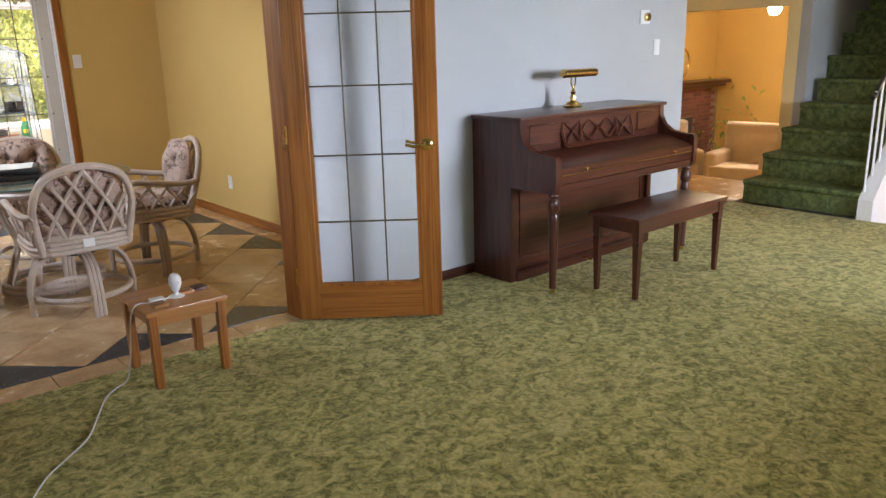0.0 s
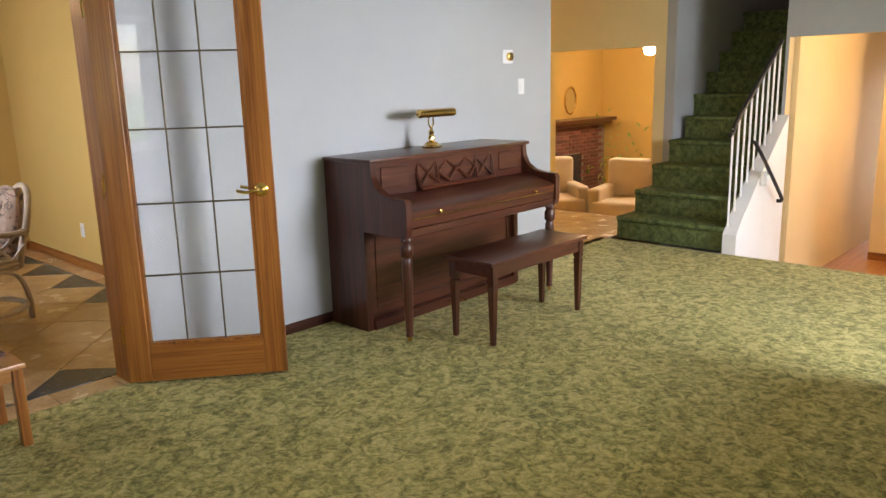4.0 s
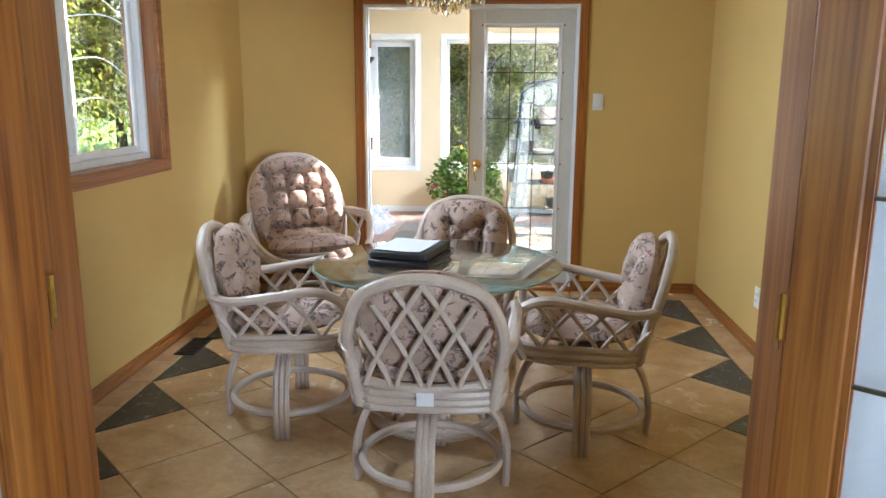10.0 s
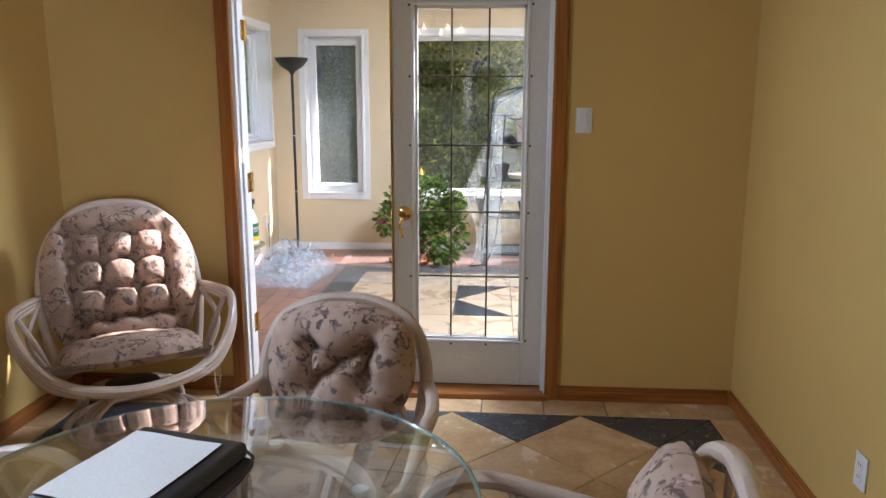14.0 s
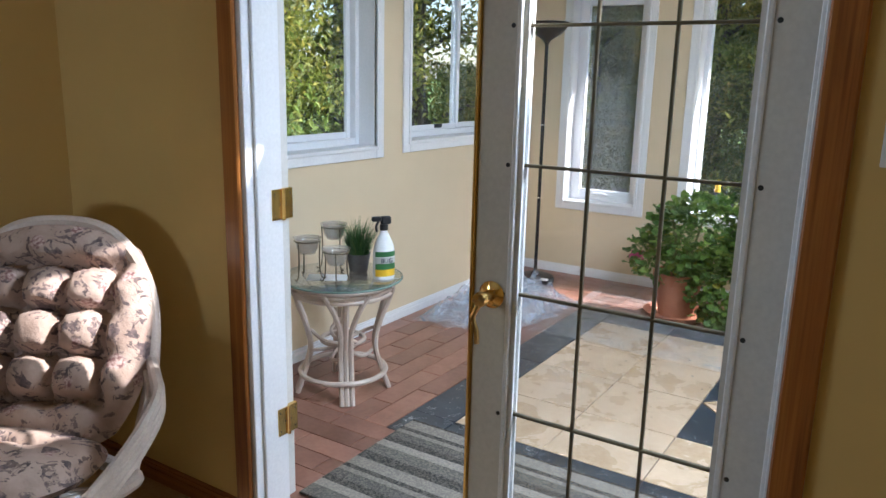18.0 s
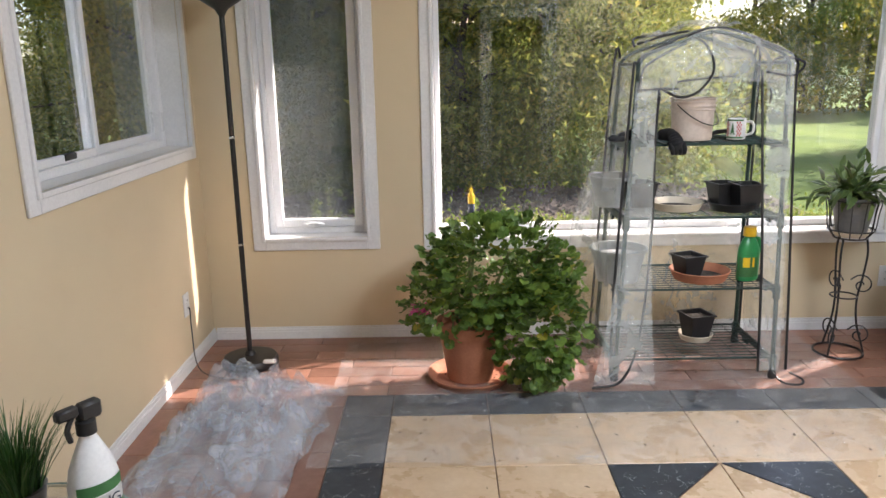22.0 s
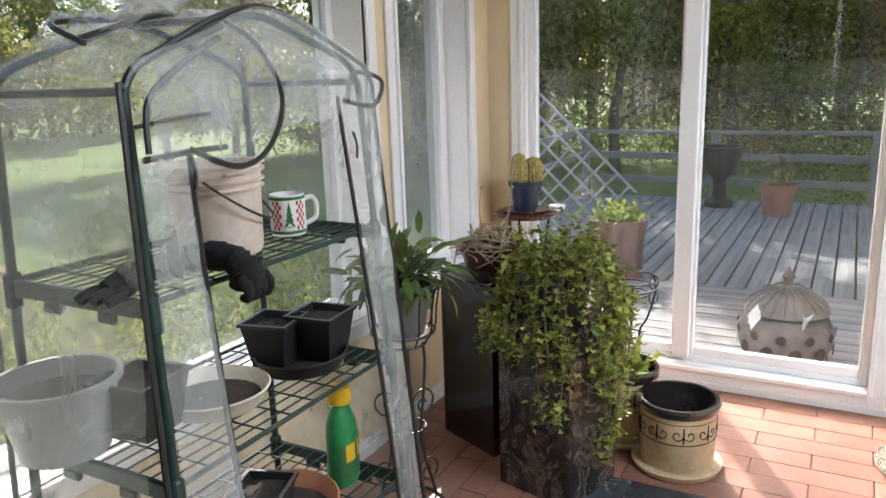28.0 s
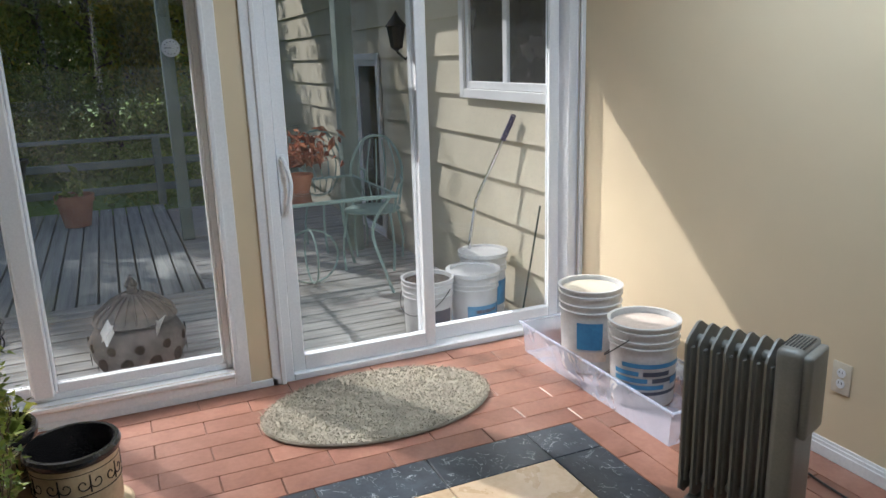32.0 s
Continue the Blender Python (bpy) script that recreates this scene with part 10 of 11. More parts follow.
# roof eaves and siding of the house
bm = bmesh.new()
box(bm, 4.38, 7.2, 2.52, 5.45, 11.80, 2.76)
box(bm, 5.45, 7.40, 2.52, 10.5, 7.98, 2.66)
box(bm, -1.25, 11.24, 2.52, 4.38, 11.80, 2.76)
box(bm, -1.25, 3.0, 2.52, -0.70, 11.24, 2.76)
tagged(new("roof_eaves", finish(bm, "roof_eaves", M["white"])), "white boxed eaves round the sunroom roof", "roof", kind="structure")
bm = bmesh.new()
for x0, y0, x1, y1 in ((-1.25, 7.44, 5.30, SKY[2]), (-1.25, SKY[3], 5.30, 11.80), (-1.25, SKY[2], SKY[0], SKY[3]), (SKY[1], SKY[2], 5.30, SKY[3])):
    box(bm, x0, y0, 2.76, x1, y1, 2.90)
tagged(new("roof_sunroom", finish(bm, "roof_sunroom", M["black_metal"])), "dark shingled sunroom roof", "roof", kind="structure")
wall("wall_house_outside", 'y', 7.30, 7.40, 4.38, 12.7, -0.66, 4.4, [(4.50, 5.60, 1.24, 2.12), (7.42, 8.70, -0.15, 1.44)], [FW, SI, WH], "cream lap-sided outside wall of the house")
hw = bpy.data.objects["wall_house_outside"]
for k in range(12):
    z = -0.62 + 0.26 * k
    for x0, x1 in ((4.381, 4.44), (4.44, 5.66), (5.66, 7.35), (7.35, 8.77), (8.77, 12.7)):
        if (x0, x1) == (4.44, 5.66) and 1.0 < z < 2.15:
            continue
        if (x0, x1) == (7.35, 8.77) and -0.3 < z < 1.4:
            continue
        bm = bmesh.new()
        vs = [bm.verts.new(p) for p in ((x0, 7.401, z), (x1, 7.401, z), (x1, 7.434, z), (x0, 7.434, z), (x0, 7.401, z + 0.275), (x1, 7.401, z + 0.275), (x1, 7.408, z + 0.275), (x0, 7.408, z + 0.275))]
        for f in ((0, 1, 2, 3), (7, 6, 5, 4), (3, 2, 6, 7), (0, 4, 5, 1), (1, 5, 6, 2), (0, 3, 7, 4)):
            bm.faces.new([vs[i] for i in f])
        bmesh.ops.recalc_face_normals(bm, faces=bm.faces)
        part("siding_board", bm, SI, hw, smooth=False)
for name, h, lab in (("window_10", (4.50, 5.60, 1.24, 2.12), "white house window with dark panes"), ("door_6", (7.42, 8.70, -0.15, 1.44), "white-framed dark sliding door of the lower floor")):
    w = tagged(new(name), lab, name.split("_")[0], kind="structure")
    bars("casing", w, M["white"], 'y', 7.434, -1, casing_bars(h, 0.06, -0.02, -0.001), 0.003)
    c = (h[0] + h[1]) / 2
    bars("frame", w, M["white_vinyl"], 'y', 7.434, -1, ring_bars(h, 0.05, 0.0, 0.05) + [(c - 0.03, c + 0.03, h[2] + 0.05, h[3] - 0.05, 0.0, 0.05)])
    for a, b in ((h[0] + 0.05, c - 0.03), (c + 0.03, h[1] - 0.05)):
        pane(w, 'y', 7.434, -1, a, b, h[2] + 0.05, h[3] - 0.05, 0.02, M["dark_glass"])

sl = tagged(new("window_11"), "white-framed skylight in the sunroom roof", "window", kind="structure")
bm = bmesh.new()
for x0, y0, x1, y1 in ((SKY[0] - 0.03, SKY[2] - 0.03, SKY[0], SKY[3] + 0.03), (SKY[1], SKY[2] - 0.03, SKY[1] + 0.03, SKY[3] + 0.03), (SKY[0], SKY[2] - 0.03, SKY[1], SKY[2]), (SKY[0], SKY[3], SKY[1], SKY[3] + 0.03)):
    box(bm, x0, y0, 2.902, x1, y1, 2.98, 0.004)
part("curb", bm, M["white"], sl, smooth=False)
bm = bmesh.new()
box(bm, SKY[0] - 0.03, SKY[2] - 0.03, 2.982, SKY[1] + 0.03, SKY[3] + 0.03, 2.992)
part("pane", bm, M["glass"], sl, smooth=False).visible_shadow = False

# deck
deck = tagged(new("deck"), "weathered grey wooden deck outside the patio door", "deck", kind="structure")


def board(name, x0, y0, x1, y1, mat, z=-0.15, parent=deck, thick=0.035):
    bm = bmesh.new()
    box(bm, x0 - (x0 + x1) / 2, y0 - (y0 + y1) / 2, -thick, x1 - (x0 + x1) / 2, y1 - (y0 + y1) / 2, 0, 0.004)
    o = part(name, bm, mat, parent, smooth=False)
    o.location = ((x0 + x1) / 2, (y0 + y1) / 2, z + random.uniform(-0.003, 0.003))
    return o


for k in range(15):
    board("deck_board", 4.40 + 0.138 * k, 7.46, 4.40 + 0.138 * k + 0.128, 12.6, M["deck_wood"])
for k in range(25):
    board("deck_board", 6.50 + 0.138 * k, 7.46, 6.50 + 0.138 * k + 0.128, 9.18, M["deck_wood"])
for k in range(24):
    board("deck_board", 6.48, 9.20 + 0.142 * k, 10.35, 9.20 + 0.142 * k + 0.127, M["deck_wood_x"])
# one solid dark block fills the space under the boards
bm = bmesh.new()
box(bm, 4.40, 7.46, -0.64, 10.3, 12.58, -0.22)
part("deck_underframe", bm, M["black_metal"], deck)
rl = thing("deck_railing", Matrix(), "grey-green wooden railing at the deck's far edge", "railing")
for y in (7.6, 9.2, 10.9, 12.5):
    bm = bmesh.new()
    box(bm, 10.30, y - 0.045, -0.15, 10.39, y + 0.045, 0.66, 0.006)
    part("post", bm, M["green_wood"], rl)
for z in (0.02, 0.32, 0.63):
    bm = bmesh.new()
    box(bm, 10.32, 7.5, z, 10.37, 12.6, z + (0.045 if z > 0.6 else 0.085), 0.006)
    part("rail", bm, M["green_wood"], rl)
for x in (6.6, 8.4):
    bm = bmesh.new()
    box(bm, x, 12.48, -0.15, x + 0.09, 12.57, 0.66, 0.006)
    part("post", bm, M["green_wood"], rl)
for z in (0.32, 0.63):
    bm = bmesh.new()
    box(bm, 6.6, 12.5, z, 10.3, 12.55, z + 0.07, 0.006)
    part("rail", bm, M["green_wood"], rl)
pg = thing("pergola", Matrix(), "grey-green wooden pergola over the deck", "pergola")
for x, y in ((8.24, 9.12),):
    bm = bmesh.new()
    box(bm, x - 0.055, y - 0.055, -0.15, x + 0.055, y + 0.055, 2.36, 0.006)
    part("post", bm, M["green_wood"], pg)
    bm = bmesh.new()
    tube(bm, [(x, y, 1.85), (x - 0.45, y, 2.33)], 0.04, 4)
    tube(bm, [(x, y, 1.85), (x + 0.45, y, 2.33)], 0.04, 4)
    part("brace", bm, M["green_wood"], pg)
bm = bmesh.new()
box(bm, 5.0, 9.05, 2.30, 10.4, 9.19, 2.44, 0.006)
part("beam", bm, M["green_wood"], pg)
for k in range(4, 7):
    bm = bmesh.new()
    box(bm, 5.5 + 0.75 * k, 7.44, 2.44, 5.55 + 0.75 * k, 9.75, 2.57, 0.005)
    part("rafter", bm, M["green_wood"], pg)
gp = thing("support_post", Matrix.Translation((7.05, 7.85, 0)), "tall grey-green post near the house wall", "post")
bm = bmesh.new()
box(bm, -0.07, -0.07, -0.15, 0.07, 0.07, 2.44, 0.006)
part("shaft", bm, M["green_wood"], gp)
th = thing("outdoor_thermometer", pose(8.165, 9.09, 1.60, 0, -90, 0), "round white dial thermometer on the pergola post", "thermometer")
bm = bmesh.new()
lathe(bm, [(0, 0), (0.078, 0), (0.08, 0.012), (0.072, 0.018), (0, 0.016)], 24)
part("dial", bm, M["plastic_white"], th)
bm = bmesh.new()
for k in range(12):
    a = k * math.pi / 6
    box(bm, 0.055 * math.cos(a) - 0.004, 0.055 * math.sin(a) - 0.004, 0.0155, 0.055 * math.cos(a) + 0.004, 0.055 * math.sin(a) + 0.004, 0.0185)
box(bm, -0.003, -0.005, 0.017, 0.003, 0.05, 0.020)
part("scale", bm, M["plastic_black"], th, "black scale marks and needle")

# fired-clay lantern by the window
ur = thing("clay_lantern", pose(5.08, 9.68, -0.15), "grey pierced clay garden lantern with a ribbed lid", "lantern")
bm = bmesh.new()
lathe(bm, [(0, 0), (0.17, 0.0), (0.19, 0.03), (0.235, 0.12), (0.245, 0.20), (0.21, 0.27), (0.17, 0.30), (0.16, 0.30), (0.19, 0.26), (0.22, 0.20), (0.20, 0.10), (0.15, 0.04), (0, 0.03)], 40, wobble=0.012)
part("bowl", bm, M["aged_clay"], ur)
# dark patches paint the shade inside the openings; the bowl is not cut
bm = bmesh.new()
for k in range(11):
    a = 2 * math.pi * k / 11
    for dz, rr, s in ((0.12, 0.238, 0.036), (0.20, 0.243, 0.026), (0.065, 0.212, 0.024)):
        a2 = a + (0.28 if dz == 0.20 else 0)
        c = Vector((rr * math.cos(a2), rr * math.sin(a2), dz))
        q = Matrix.Translation(c) @ Matrix.Rotation(a2, 4, 'Z') @ Matrix.Rotation(radians(90), 4, 'Y')
        b2 = [q @ Vector((s * math.cos(w) * (1 + .25 * math.sin(3 * w)), s * math.sin(w), 0.004)) for w in [i * 0.7854 for i in range(8)]]
        bm.faces.new([bm.verts.new(p) for p in b2])
part("piercing", bm, M["soil"], ur, "flat dark patches in place of the shaded cut-out openings")
bm = bmesh.new()
lathe(bm, [(0.205, 0.295), (0.215, 0.305), (0.19, 0.345), (0.12, 0.40), (0.06, 0.43), (0.03, 0.44), (0.025, 0.465), (0.035, 0.485), (0.02, 0.51), (0.0, 0.545)], 40)
for k in range(22):
    a = 2 * math.pi * k / 22
    tube(bm, [(r * math.cos(a), r * math.sin(a), z + 0.004) for r, z in ((0.205, 0.312), (0.19, 0.345), (0.12, 0.40), (0.06, 0.43))], 0.007, 5)
part("lid", bm, M["aged_clay"], ur, "domed ribbed clay lid")
bm = bmesh.new()
for a in (2.5, 3.6):
    leaf_cloud(bm, random.Random(int(a * 10)), 2, lambda: Vector((0.235 * math.cos(a), 0.235 * math.sin(a), 0.30)), 0.06)
part("leaf_tag", bm, M["plastic_white"], ur, "pale leaf ornaments", smooth=False)


def clay_pot(name, m, label, r=0.11, h=0.19, mat=None):
    t = thing(name, m, label, "pot")
    bm = bmesh.new()
    lathe(bm, [(0, 0), (r * 0.66, 0), (r * 0.92, h * 0.78), (r, h * 0.78), (r * 1.02, h), (r * 0.9, h), (r * 0.88, h * 0.8), (r * 0.85, h * 0.8)], 28)
    part("body", bm, mat or M["terracotta"], t)
    bm = bmesh.new()
    lathe(bm, [(r * 0.86, h * 0.84), (r * 0.5, h * 0.87), (0, h * 0.86)], 20)
    part("earth", bm, M["soil"], t)
    return t


cp = clay_pot("flower_pot", pose(9.5, 10.1, -0.15), "terracotta pot on the deck", 0.19, 0.33)
bm = bmesh.new()
leaf_cloud(bm, random.Random(3), 40, lambda: Vector((random.gauss(0, .07), random.gauss(0, .07), 0.33 + abs(random.gauss(0, .1)))), 0.06)
part("plant", bm, M["leaf_weed"], cp, smooth=False)
ku = thing("garden_urn", pose(9.85, 10.75, -0.15), "black cast garden urn on a pedestal foot", "urn")
bm = bmesh.new()
lathe(bm, [(0, 0), (0.16, 0), (0.16, 0.06), (0.08, 0.12), (0.07, 0.3), (0.18, 0.42), (0.23, 0.62), (0.26, 0.66), (0.26, 0.69), (0.2, 0.69), (0.17, 0.5), (0, 0.48)], 28)
part("bowl", bm, M["black_metal"], ku)

# log planter with flowers and a leaning trellis
lp = thing("log_planter", pose(6.5, 11.0, -0.15), "weathered log planter with trailing flowers", "planter")
bm = bmesh.new()
lathe(bm, [(0, 0), (0.20, 0.0), (0.19, 0.2), (0.21, 0.40), (0.23, 0.46), (0.19, 0.46), (0.17, 0.4), (0, 0.4)], 26, wobble=0.05)
part("log", bm, surf("pinkish_bark", (0.16, 0.09, 0.075), (0.34, 0.22, 0.19), 10, 60, 0.9, 0.7, stretch=(1, 1, 0.25)), lp)
bm = bmesh.new()
rng = random.Random(5)
leaf_cloud(bm, rng, 330, lambda: Vector((rng.gauss(0, .10), rng.gauss(0, .10), 0.46 + abs(rng.gauss(0, .06)))), 0.032)
part("plant", bm, M["leaf_weed"], lp, smooth=False)
tr = thing("lattice_trellis", pose(7.5, 12.02, 1.21), "pale painted lattice panel leaning on the deck rail", "trellis")
D1, D2 = Vector((0, -0.72, -0.69)), Vector((0, 0.69, -0.72))
for k in range(13):
    o = D1 * (-0.75 + 0.16 * k)
    n = min(1.25, (o.z + 1.33) / 0.72)
    if n > 0.1:
        bm = bmesh.new()
        tube(bm, [o, o + D2 * n], 0.014, 4)
        part("slat", bm, M["pale_wood"], tr)
for k in range(9):
    o = D2 * (0.155 * k)
    n = min(1.25, (o.z + 1.33) / 0.69)
    bm = bmesh.new()
    tube(bm, [o - D1 * 0.75 + Vector((0.016, 0, 0)), o + D1 * n + Vector((0.016, 0, 0))], 0.014, 4)
    part("slat", bm, M["pale_wood"], tr)


# patio table and chairs
def patio_chair(m):
    t = thing("patio_chair", m, "pale green wrought metal patio chair", "chair", "patio chairs")
    bm = bmesh.new()
    lathe(bm, [(0, 0.44), (0.21, 0.44), (0.225, 0.45), (0.21, 0.46), (0, 0.455)], 24)
    part("seat", bm, M["patio_metal"], t)
    bm = bmesh.new()
    tube(bm, smooth_line([(-0.19, -0.16, 0.45), (-0.21, -0.24, 0.75), (-0.12, -0.28, 0.95), (0, -0.29, 1.0), (0.12, -0.28, 0.95), (0.21, -0.24, 0.75), (0.19, -0.16, 0.45)], 6), 0.011, 6)
    part("backrest", bm, M["patio_metal"], t)
    for k in (-2, -1, 0, 1, 2):
        bm = bmesh.new()
        x = 0.06 * k
        tube(bm, smooth_line([(x * 0.6, -0.18, 0.46), (x * 1.3, -0.24, 0.7), (x * 0.8, -0.28, 0.97)], 5), 0.006, 5)
        part("back_rod", bm, M["patio_metal"], t)
    for sx in (-1, 1):
        for sy in (-1, 1):
            bm = bmesh.new()
            tube(bm, smooth_line([(0.17 * sx, 0.15 * sy, 0.45), (0.2 * sx, 0.2 * sy, 0.2), (0.19 * sx, 0.21 * sy, 0.0)], 5), 0.010, 6)
            part("leg", bm, M["patio_metal"], t)
        bm = bmesh.new()
        tube(bm, smooth_line([(0.2 * sx, -0.22, 0.68), (0.25 * sx, 0.0, 0.67), (0.24 * sx, 0.15, 0.64), (0.2 * sx, 0.17, 0.45)], 5), 0.010, 6)
        part("armrest", bm, M["patio_metal"], t)
    return t


pc = patio_chair(pose(6.5, 7.85, -0.15, 0, 0, 60))
copy_thing(pc, pose(7.25, 7.95, -0.15, 0, 0, 100))
pt = thing("patio_table", pose(6.15, 8.45, -0.15), "pale green metal patio table with a glass top", "table")
bm = bmesh.new()
tube(bm, [(0.5 * a, 0.5 * b, 0.70) for a, b in ((-1, -1), (1, -1), (1, 1), (-1, 1))], 0.016, 6, closed=True)
part("rim", bm, M["patio_metal"], pt)
bm = bmesh.new()
box(bm, -0.5, -0.5, 0.70, 0.5, 0.5, 0.708)
o = part("tabletop", bm, M["glass_green"], pt, "frosted green glass top", smooth=False)
o.visible_shadow = False
for a, b in ((-1, -1), (1, -1), (1, 1), (-1, 1)):
    bm = bmesh.new()
    tube(bm, smooth_line([(0.47 * a, 0.47 * b, 0.70), (0.36 * a, 0.36 * b, 0.45), (0.42 * a, 0.42 * b, 0.15), (0.46 * a, 0.46 * b, 0.0)], 5), 0.012, 6)
    part("leg", bm, M["patio_metal"], pt)
bm = bmesh.new()
for a in (0, 90):
    tube(bm, [Matrix.Rotation(radians(a), 3, 'Z') @ p for p in arc((0, 0, 0.22), 0.2, 0, 360, 18, 'xz')], 0.008, 5)
part("scrollwork", bm, M["patio_metal"], pt)
fp = clay_pot("potted_flower", pose(6.1, 8.5, 0.558), "terracotta pot of reddish leaves on the table", 0.09, 0.13)
bm = bmesh.new()
rng = random.Random(6)
leaf_cloud(bm, rng, 160, lambda: Vector((rng.gauss(0, .1), rng.gauss(0, .1), 0.2 + abs(rng.gauss(0, .1)))), 0.045)
M["leaf_red"] = leaf_mat("reddish_leaves", (0.16, 0.05, 0.03), (0.28, 0.09, 0.05), (0.42, 0.18, 0.10))
part("plant", bm, M["leaf_red"], fp, smooth=False)
wl = thing("wall_lantern", pose(6.55, 7.434, 1.62, 0, 0, 0), "black carriage lantern on the siding", "lamp")
bm = bmesh.new()
lathe(bm, [(0, -0.12), (0.03, -0.1), (0.05, -0.09), (0.075, 0.06), (0.09, 0.07), (0.03, 0.14), (0.012, 0.17), (0, 0.19)], 8, at=(0, 0.13, 0))
tube(bm, [(0, 0.0, -0.1), (0, 0.06, -0.18), (0, 0.13, -0.12)], 0.01, 6)
box(bm, -0.04, 0.0, -0.18, 0.04, 0.015, 0.06, 0.004)
part("lantern", bm, M["black_metal"], wl)
bd = thing("birdhouse", pose(6.75, 8.9, 2.05), "small wooden birdhouse hanging from the pergola", "birdhouse")
bm = bmesh.new()
prism(bm, [(-0.06, -0.05), (0.06, -0.05), (0.06, 0.05), (-0.06, 0.05)], 0, 0.13)
part("box", bm, M["stool_wood"], bd)
bm = bmesh.new()
for s in (-1, 1):
    tube(bm, [(0.085 * s, 0, 0.12), (0, 0, 0.19)], 0.012, 4)
box(bm, -0.085, -0.06, 0.12, 0.085, 0.06, 0.14)
tube(bm, [(0, 0, 0.18), (0, 0, 0.39)], 0.003, 5)
part("roof", bm, M["stool_wood"], bd)


# ---- floor tiles, piece by piece ----
TILES = {}


def tile(parent, name, poly, mat, at, thick=0.011, inset=0.0025):
    """A tile over a polygon round the origin, its top at z = 0; alike tiles share one mesh."""
    key = (mat.name, tuple((round(x, 3), round(y, 3)) for x, y in poly))
    me = TILES.get(key)
    if me is None:
        cx, cy = sum(p[0] for p in poly) / len(poly), sum(p[1] for p in poly) / len(poly)
        bm = bmesh.new()
        rings = []
        for k, z in ((0.0, -thick), (0.0, -0.002), (inset, 0.0)):
            ring = []
            for x, y in poly:
                d = Vector((x - cx, y - cy))
                q = d * (1 - k / max(d.length, 1e-6))
                ring.append(bm.verts.new((cx + q.x, cy + q.y, z)))
            rings.append(ring)
        n = len(poly)
        for a, b in zip(rings, rings[1:]):
            for i in range(n):
                bm.faces.new((a[i], a[(i + 1) % n], b[(i + 1) % n], b[i]))
        bm.faces.new(rings[-1])
        bmesh.ops.recalc_face_normals(bm, faces=bm.faces)
        me = TILES[key] = finish(bm, name, mat)
    ob = new(name, me)
    ob.parent = parent
    ob.location = (at[0], at[1], random.uniform(-0.0004, 0.0004))
    return ob


def rect(w, h, g=0.002):
    return [(g - w / 2, g - h / 2), (w / 2 - g, g - h / 2), (w / 2 - g, h / 2 - g), (g - w / 2, h / 2 - g)]


# dining floor: tiles laid on the diagonal, dark half-tiles round the edge, a plain border
fl = bpy.data.objects["floor_dining"]
X0, Y0, D = -0.335, 3.474, 0.606
NX, NY = 5, 6
h = D / 2 - 0.0035
full = [(-h, 0), (0, -h), (h, 0), (0, h)]
for a in range(NX):
    for b in range(1, NY):
        tile(fl, "tile", full, M["tile_beige"], (X0 + D * (a + 0.5), Y0 + D * b))
for a in range(1, NX):
    for b in range(NY):
        tile(fl, "tile", full, M["tile_beige"], (X0 + D * a, Y0 + D * (b + 0.5)))
e = 0.0025
for a in range(NX):
    tile(fl, "dark_tile", [(-h, e), (h, e), (0, h)], M["tile_dark"], (X0 + D * (a + 0.5), Y0))
    tile(fl, "dark_tile", [(h, -e), (-h, -e), (0, -h)], M["tile_dark"], (X0 + D * (a + 0.5), Y0 + D * NY))
for b in range(NY):
    tile(fl, "dark_tile", [(e, h), (e, -h), (h, 0)], M["tile_dark"], (X0, Y0 + D * (b + 0.5)))
    tile(fl, "dark_tile", [(-e, -h), (-e, h), (-h, 0)], M["tile_dark"], (X0 + D * NX, Y0 + D * (b + 0.5)))
for y0, y1 in ((3.302, Y0), (Y0 + D * NY, 7.298)):
    x = -0.478
    while x < 2.83:
        w = min(0.30, 2.838 - x)
        tile(fl, "border_tile", rect(w, y1 - y0), M["tile_beige"], (x + w / 2, (y0 + y1) / 2))
        x += w
for x0, x1 in ((-0.478, X0), (X0 + D * NX, 2.838)):
    for k in range(12):
        tile(fl, "border_tile", rect(x1 - x0, 0.303), M["tile_beige"], ((x0 + x1) / 2, Y0 + 0.152 + 0.303 * k))

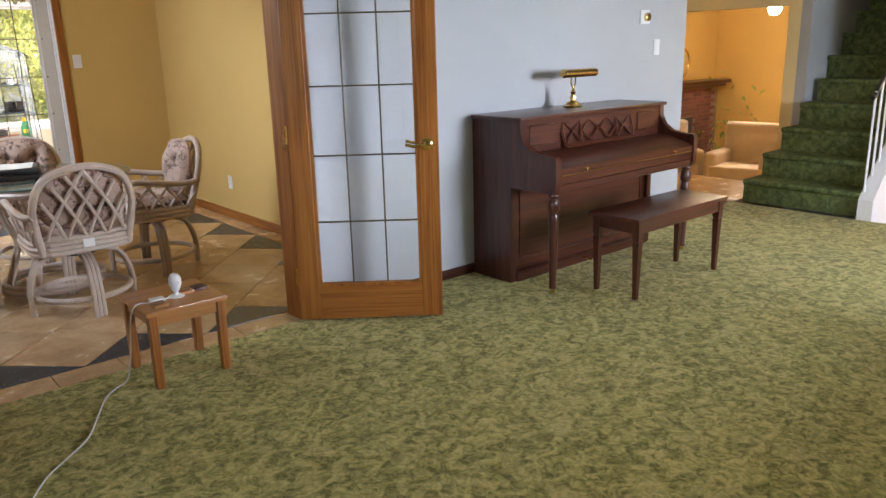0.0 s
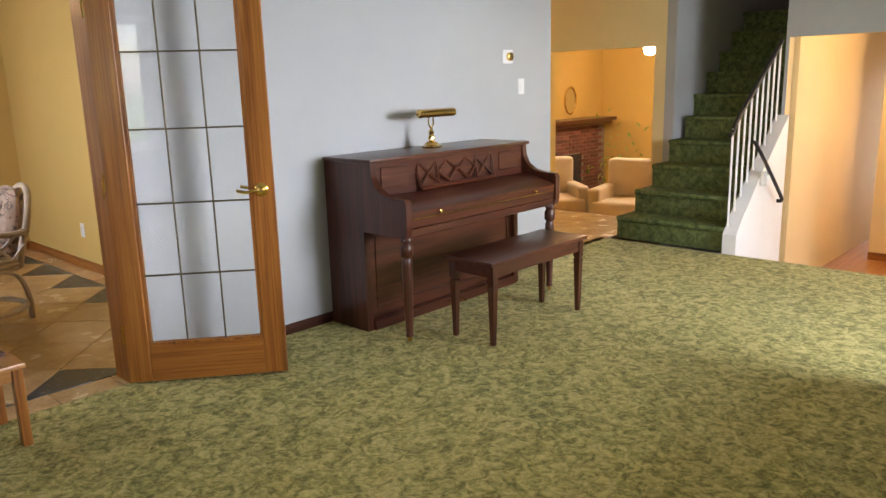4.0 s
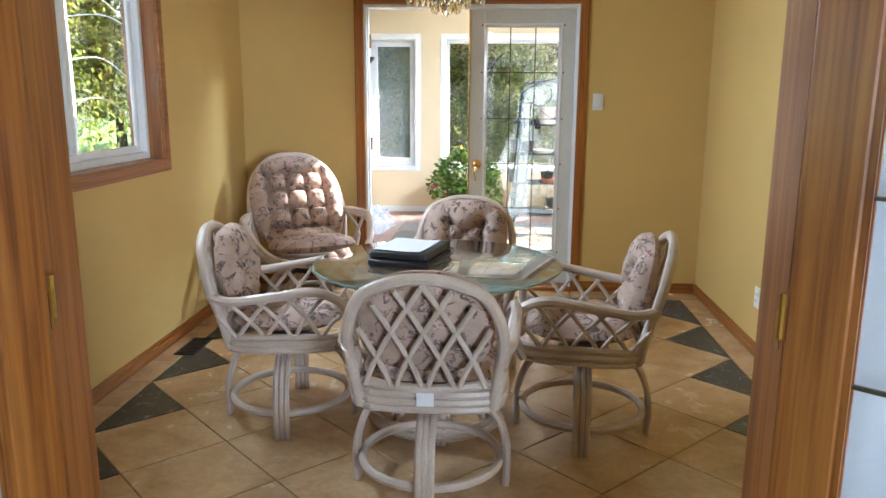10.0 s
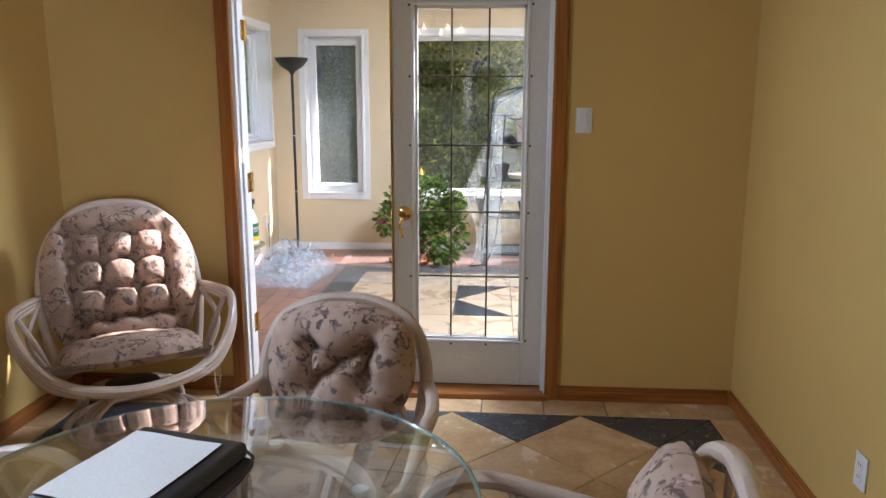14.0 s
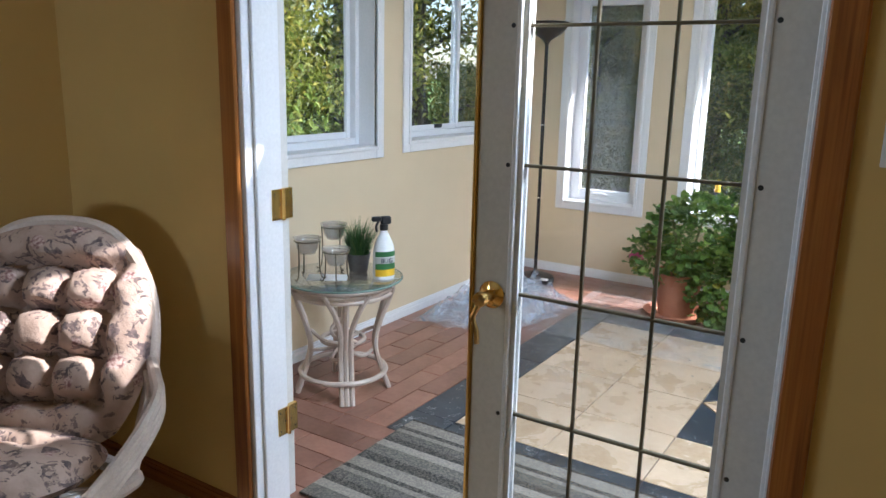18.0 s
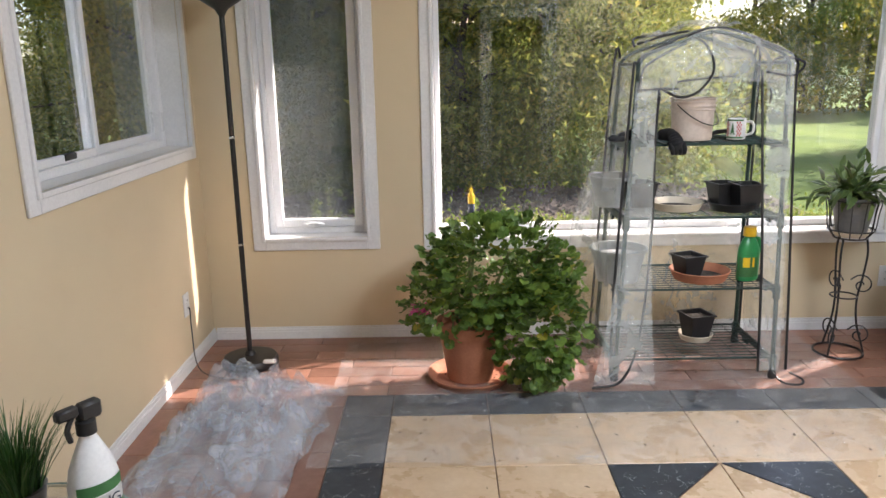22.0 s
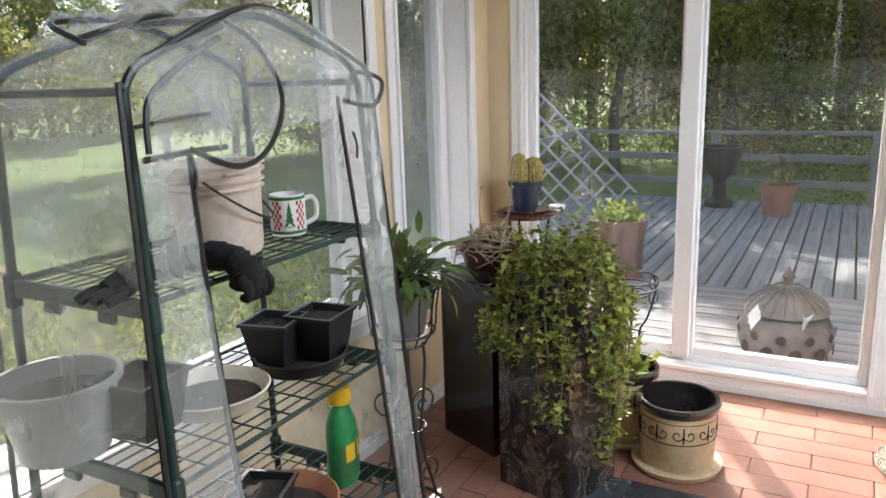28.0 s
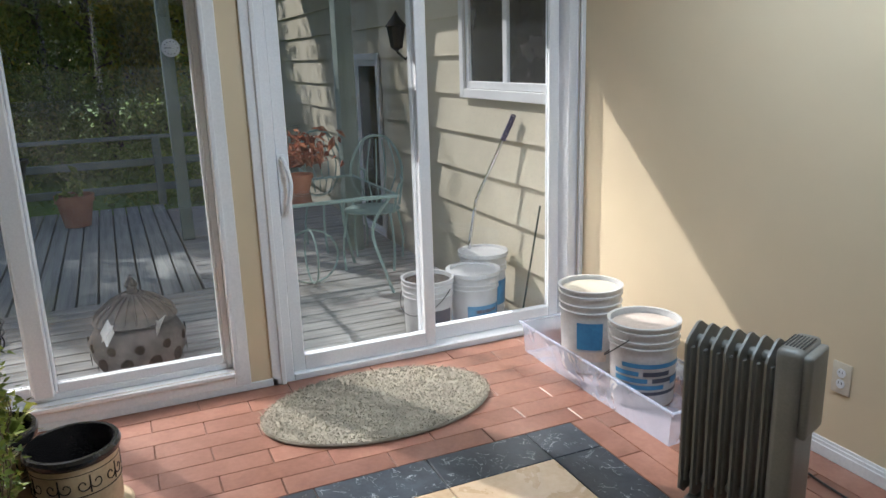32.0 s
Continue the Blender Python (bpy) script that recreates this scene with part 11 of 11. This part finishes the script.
# sunroom floor: terracotta planks round a dark-framed panel of pale tiles with a diamond
fs = bpy.data.objects["floor_sunroom"]
PX0, PX1, PY0, PY1 = 0.335, 3.262, 8.118, 10.252
IX0, IX1, IY0, IY1 = 0.549, 3.050, 8.330, 10.040
NI, NJ = 6, 4
tw, th = (IX1 - IX0) / NI, (IY1 - IY0) / NJ
for i in range(NI):
    for j in range(NJ):
        cx, cy = IX0 + tw * (i + 0.5), IY0 + th * (j + 0.5)
        if i in (2, 3) and j in (1, 2):
            sx, sy = (1 if i == 3 else -1), (1 if j == 2 else -1)
            q = [(sx * (tw / 2 - 0.002), sy * (th / 2 - 0.002)), (sx * (tw / 2 - 0.002), sy * (0.008 - th / 2)), (sx * (0.008 - tw / 2), sy * (th / 2 - 0.002))]
            r = [(sx * (0.002 - tw / 2), sy * (0.002 - th / 2)), (sx * (tw / 2 - 0.008), sy * (0.002 - th / 2)), (sx * (0.002 - tw / 2), sy * (th / 2 - 0.008))]
            if sx * sy < 0:
                q, r = q[::-1], r[::-1]
            tile(fs, "dark_tile", q, M["tile_dark"], (cx, cy))
            tile(fs, "pale_tile", r, M["tile_sun_beige"], (cx, cy))
        else:
            tile(fs, "pale_tile", rect(tw, th), M["tile_sun_beige"], (cx, cy))
for y0, y1 in ((PY0, IY0), (IY1, PY1)):
    for i in range(NI):
        tile(fs, "dark_tile", rect(tw, y1 - y0), M["tile_dark"], (IX0 + tw * (i + 0.5), (y0 + y1) / 2))
    for x0, x1 in ((PX0, IX0), (IX1, PX1)):
        tile(fs, "dark_tile", rect(x1 - x0, y1 - y0), M["tile_dark"], ((x0 + x1) / 2, (y0 + y1) / 2))
for x0, x1 in ((PX0, IX0), (IX1, PX1)):
    for j in range(NJ):
        tile(fs, "dark_tile", rect(x1 - x0, th), M["tile_dark"], ((x0 + x1) / 2, IY0 + th * (j + 0.5)))


def planks(x0, x1, y0, y1, shift, across=False):
    """Terracotta planks in broken bond, lengthwise along y, or along x where across is set."""
    if across:
        x0, x1, y0, y1 = y0, y1, x0, x1
    n = max(1, round((x1 - x0) / 0.113))
    w = (x1 - x0) / n
    for i in range(n):
        y = y0 - (0.203 if (i + shift) % 2 else 0.0)
        while y < y1 - 0.01:
            a, b = max(y, y0), min(y + 0.405, y1)
            if b - a > 0.02:
                u, v = x0 + w * (i + 0.5), (a + b) / 2
                tile(fs, "plank_tile", rect(b - a, w) if across else rect(w, b - a), M["tile_terra"], (v, u) if across else (u, v))
            y += 0.405


planks(-0.493, PX0, PY0, PY1, 0)
planks(PX1, 4.198, 7.452, 11.018, 1)
planks(-0.493, PX1, 7.452, PY0, 0, True)
planks(-0.493, PX1, PY1, 11.018, 1, True)
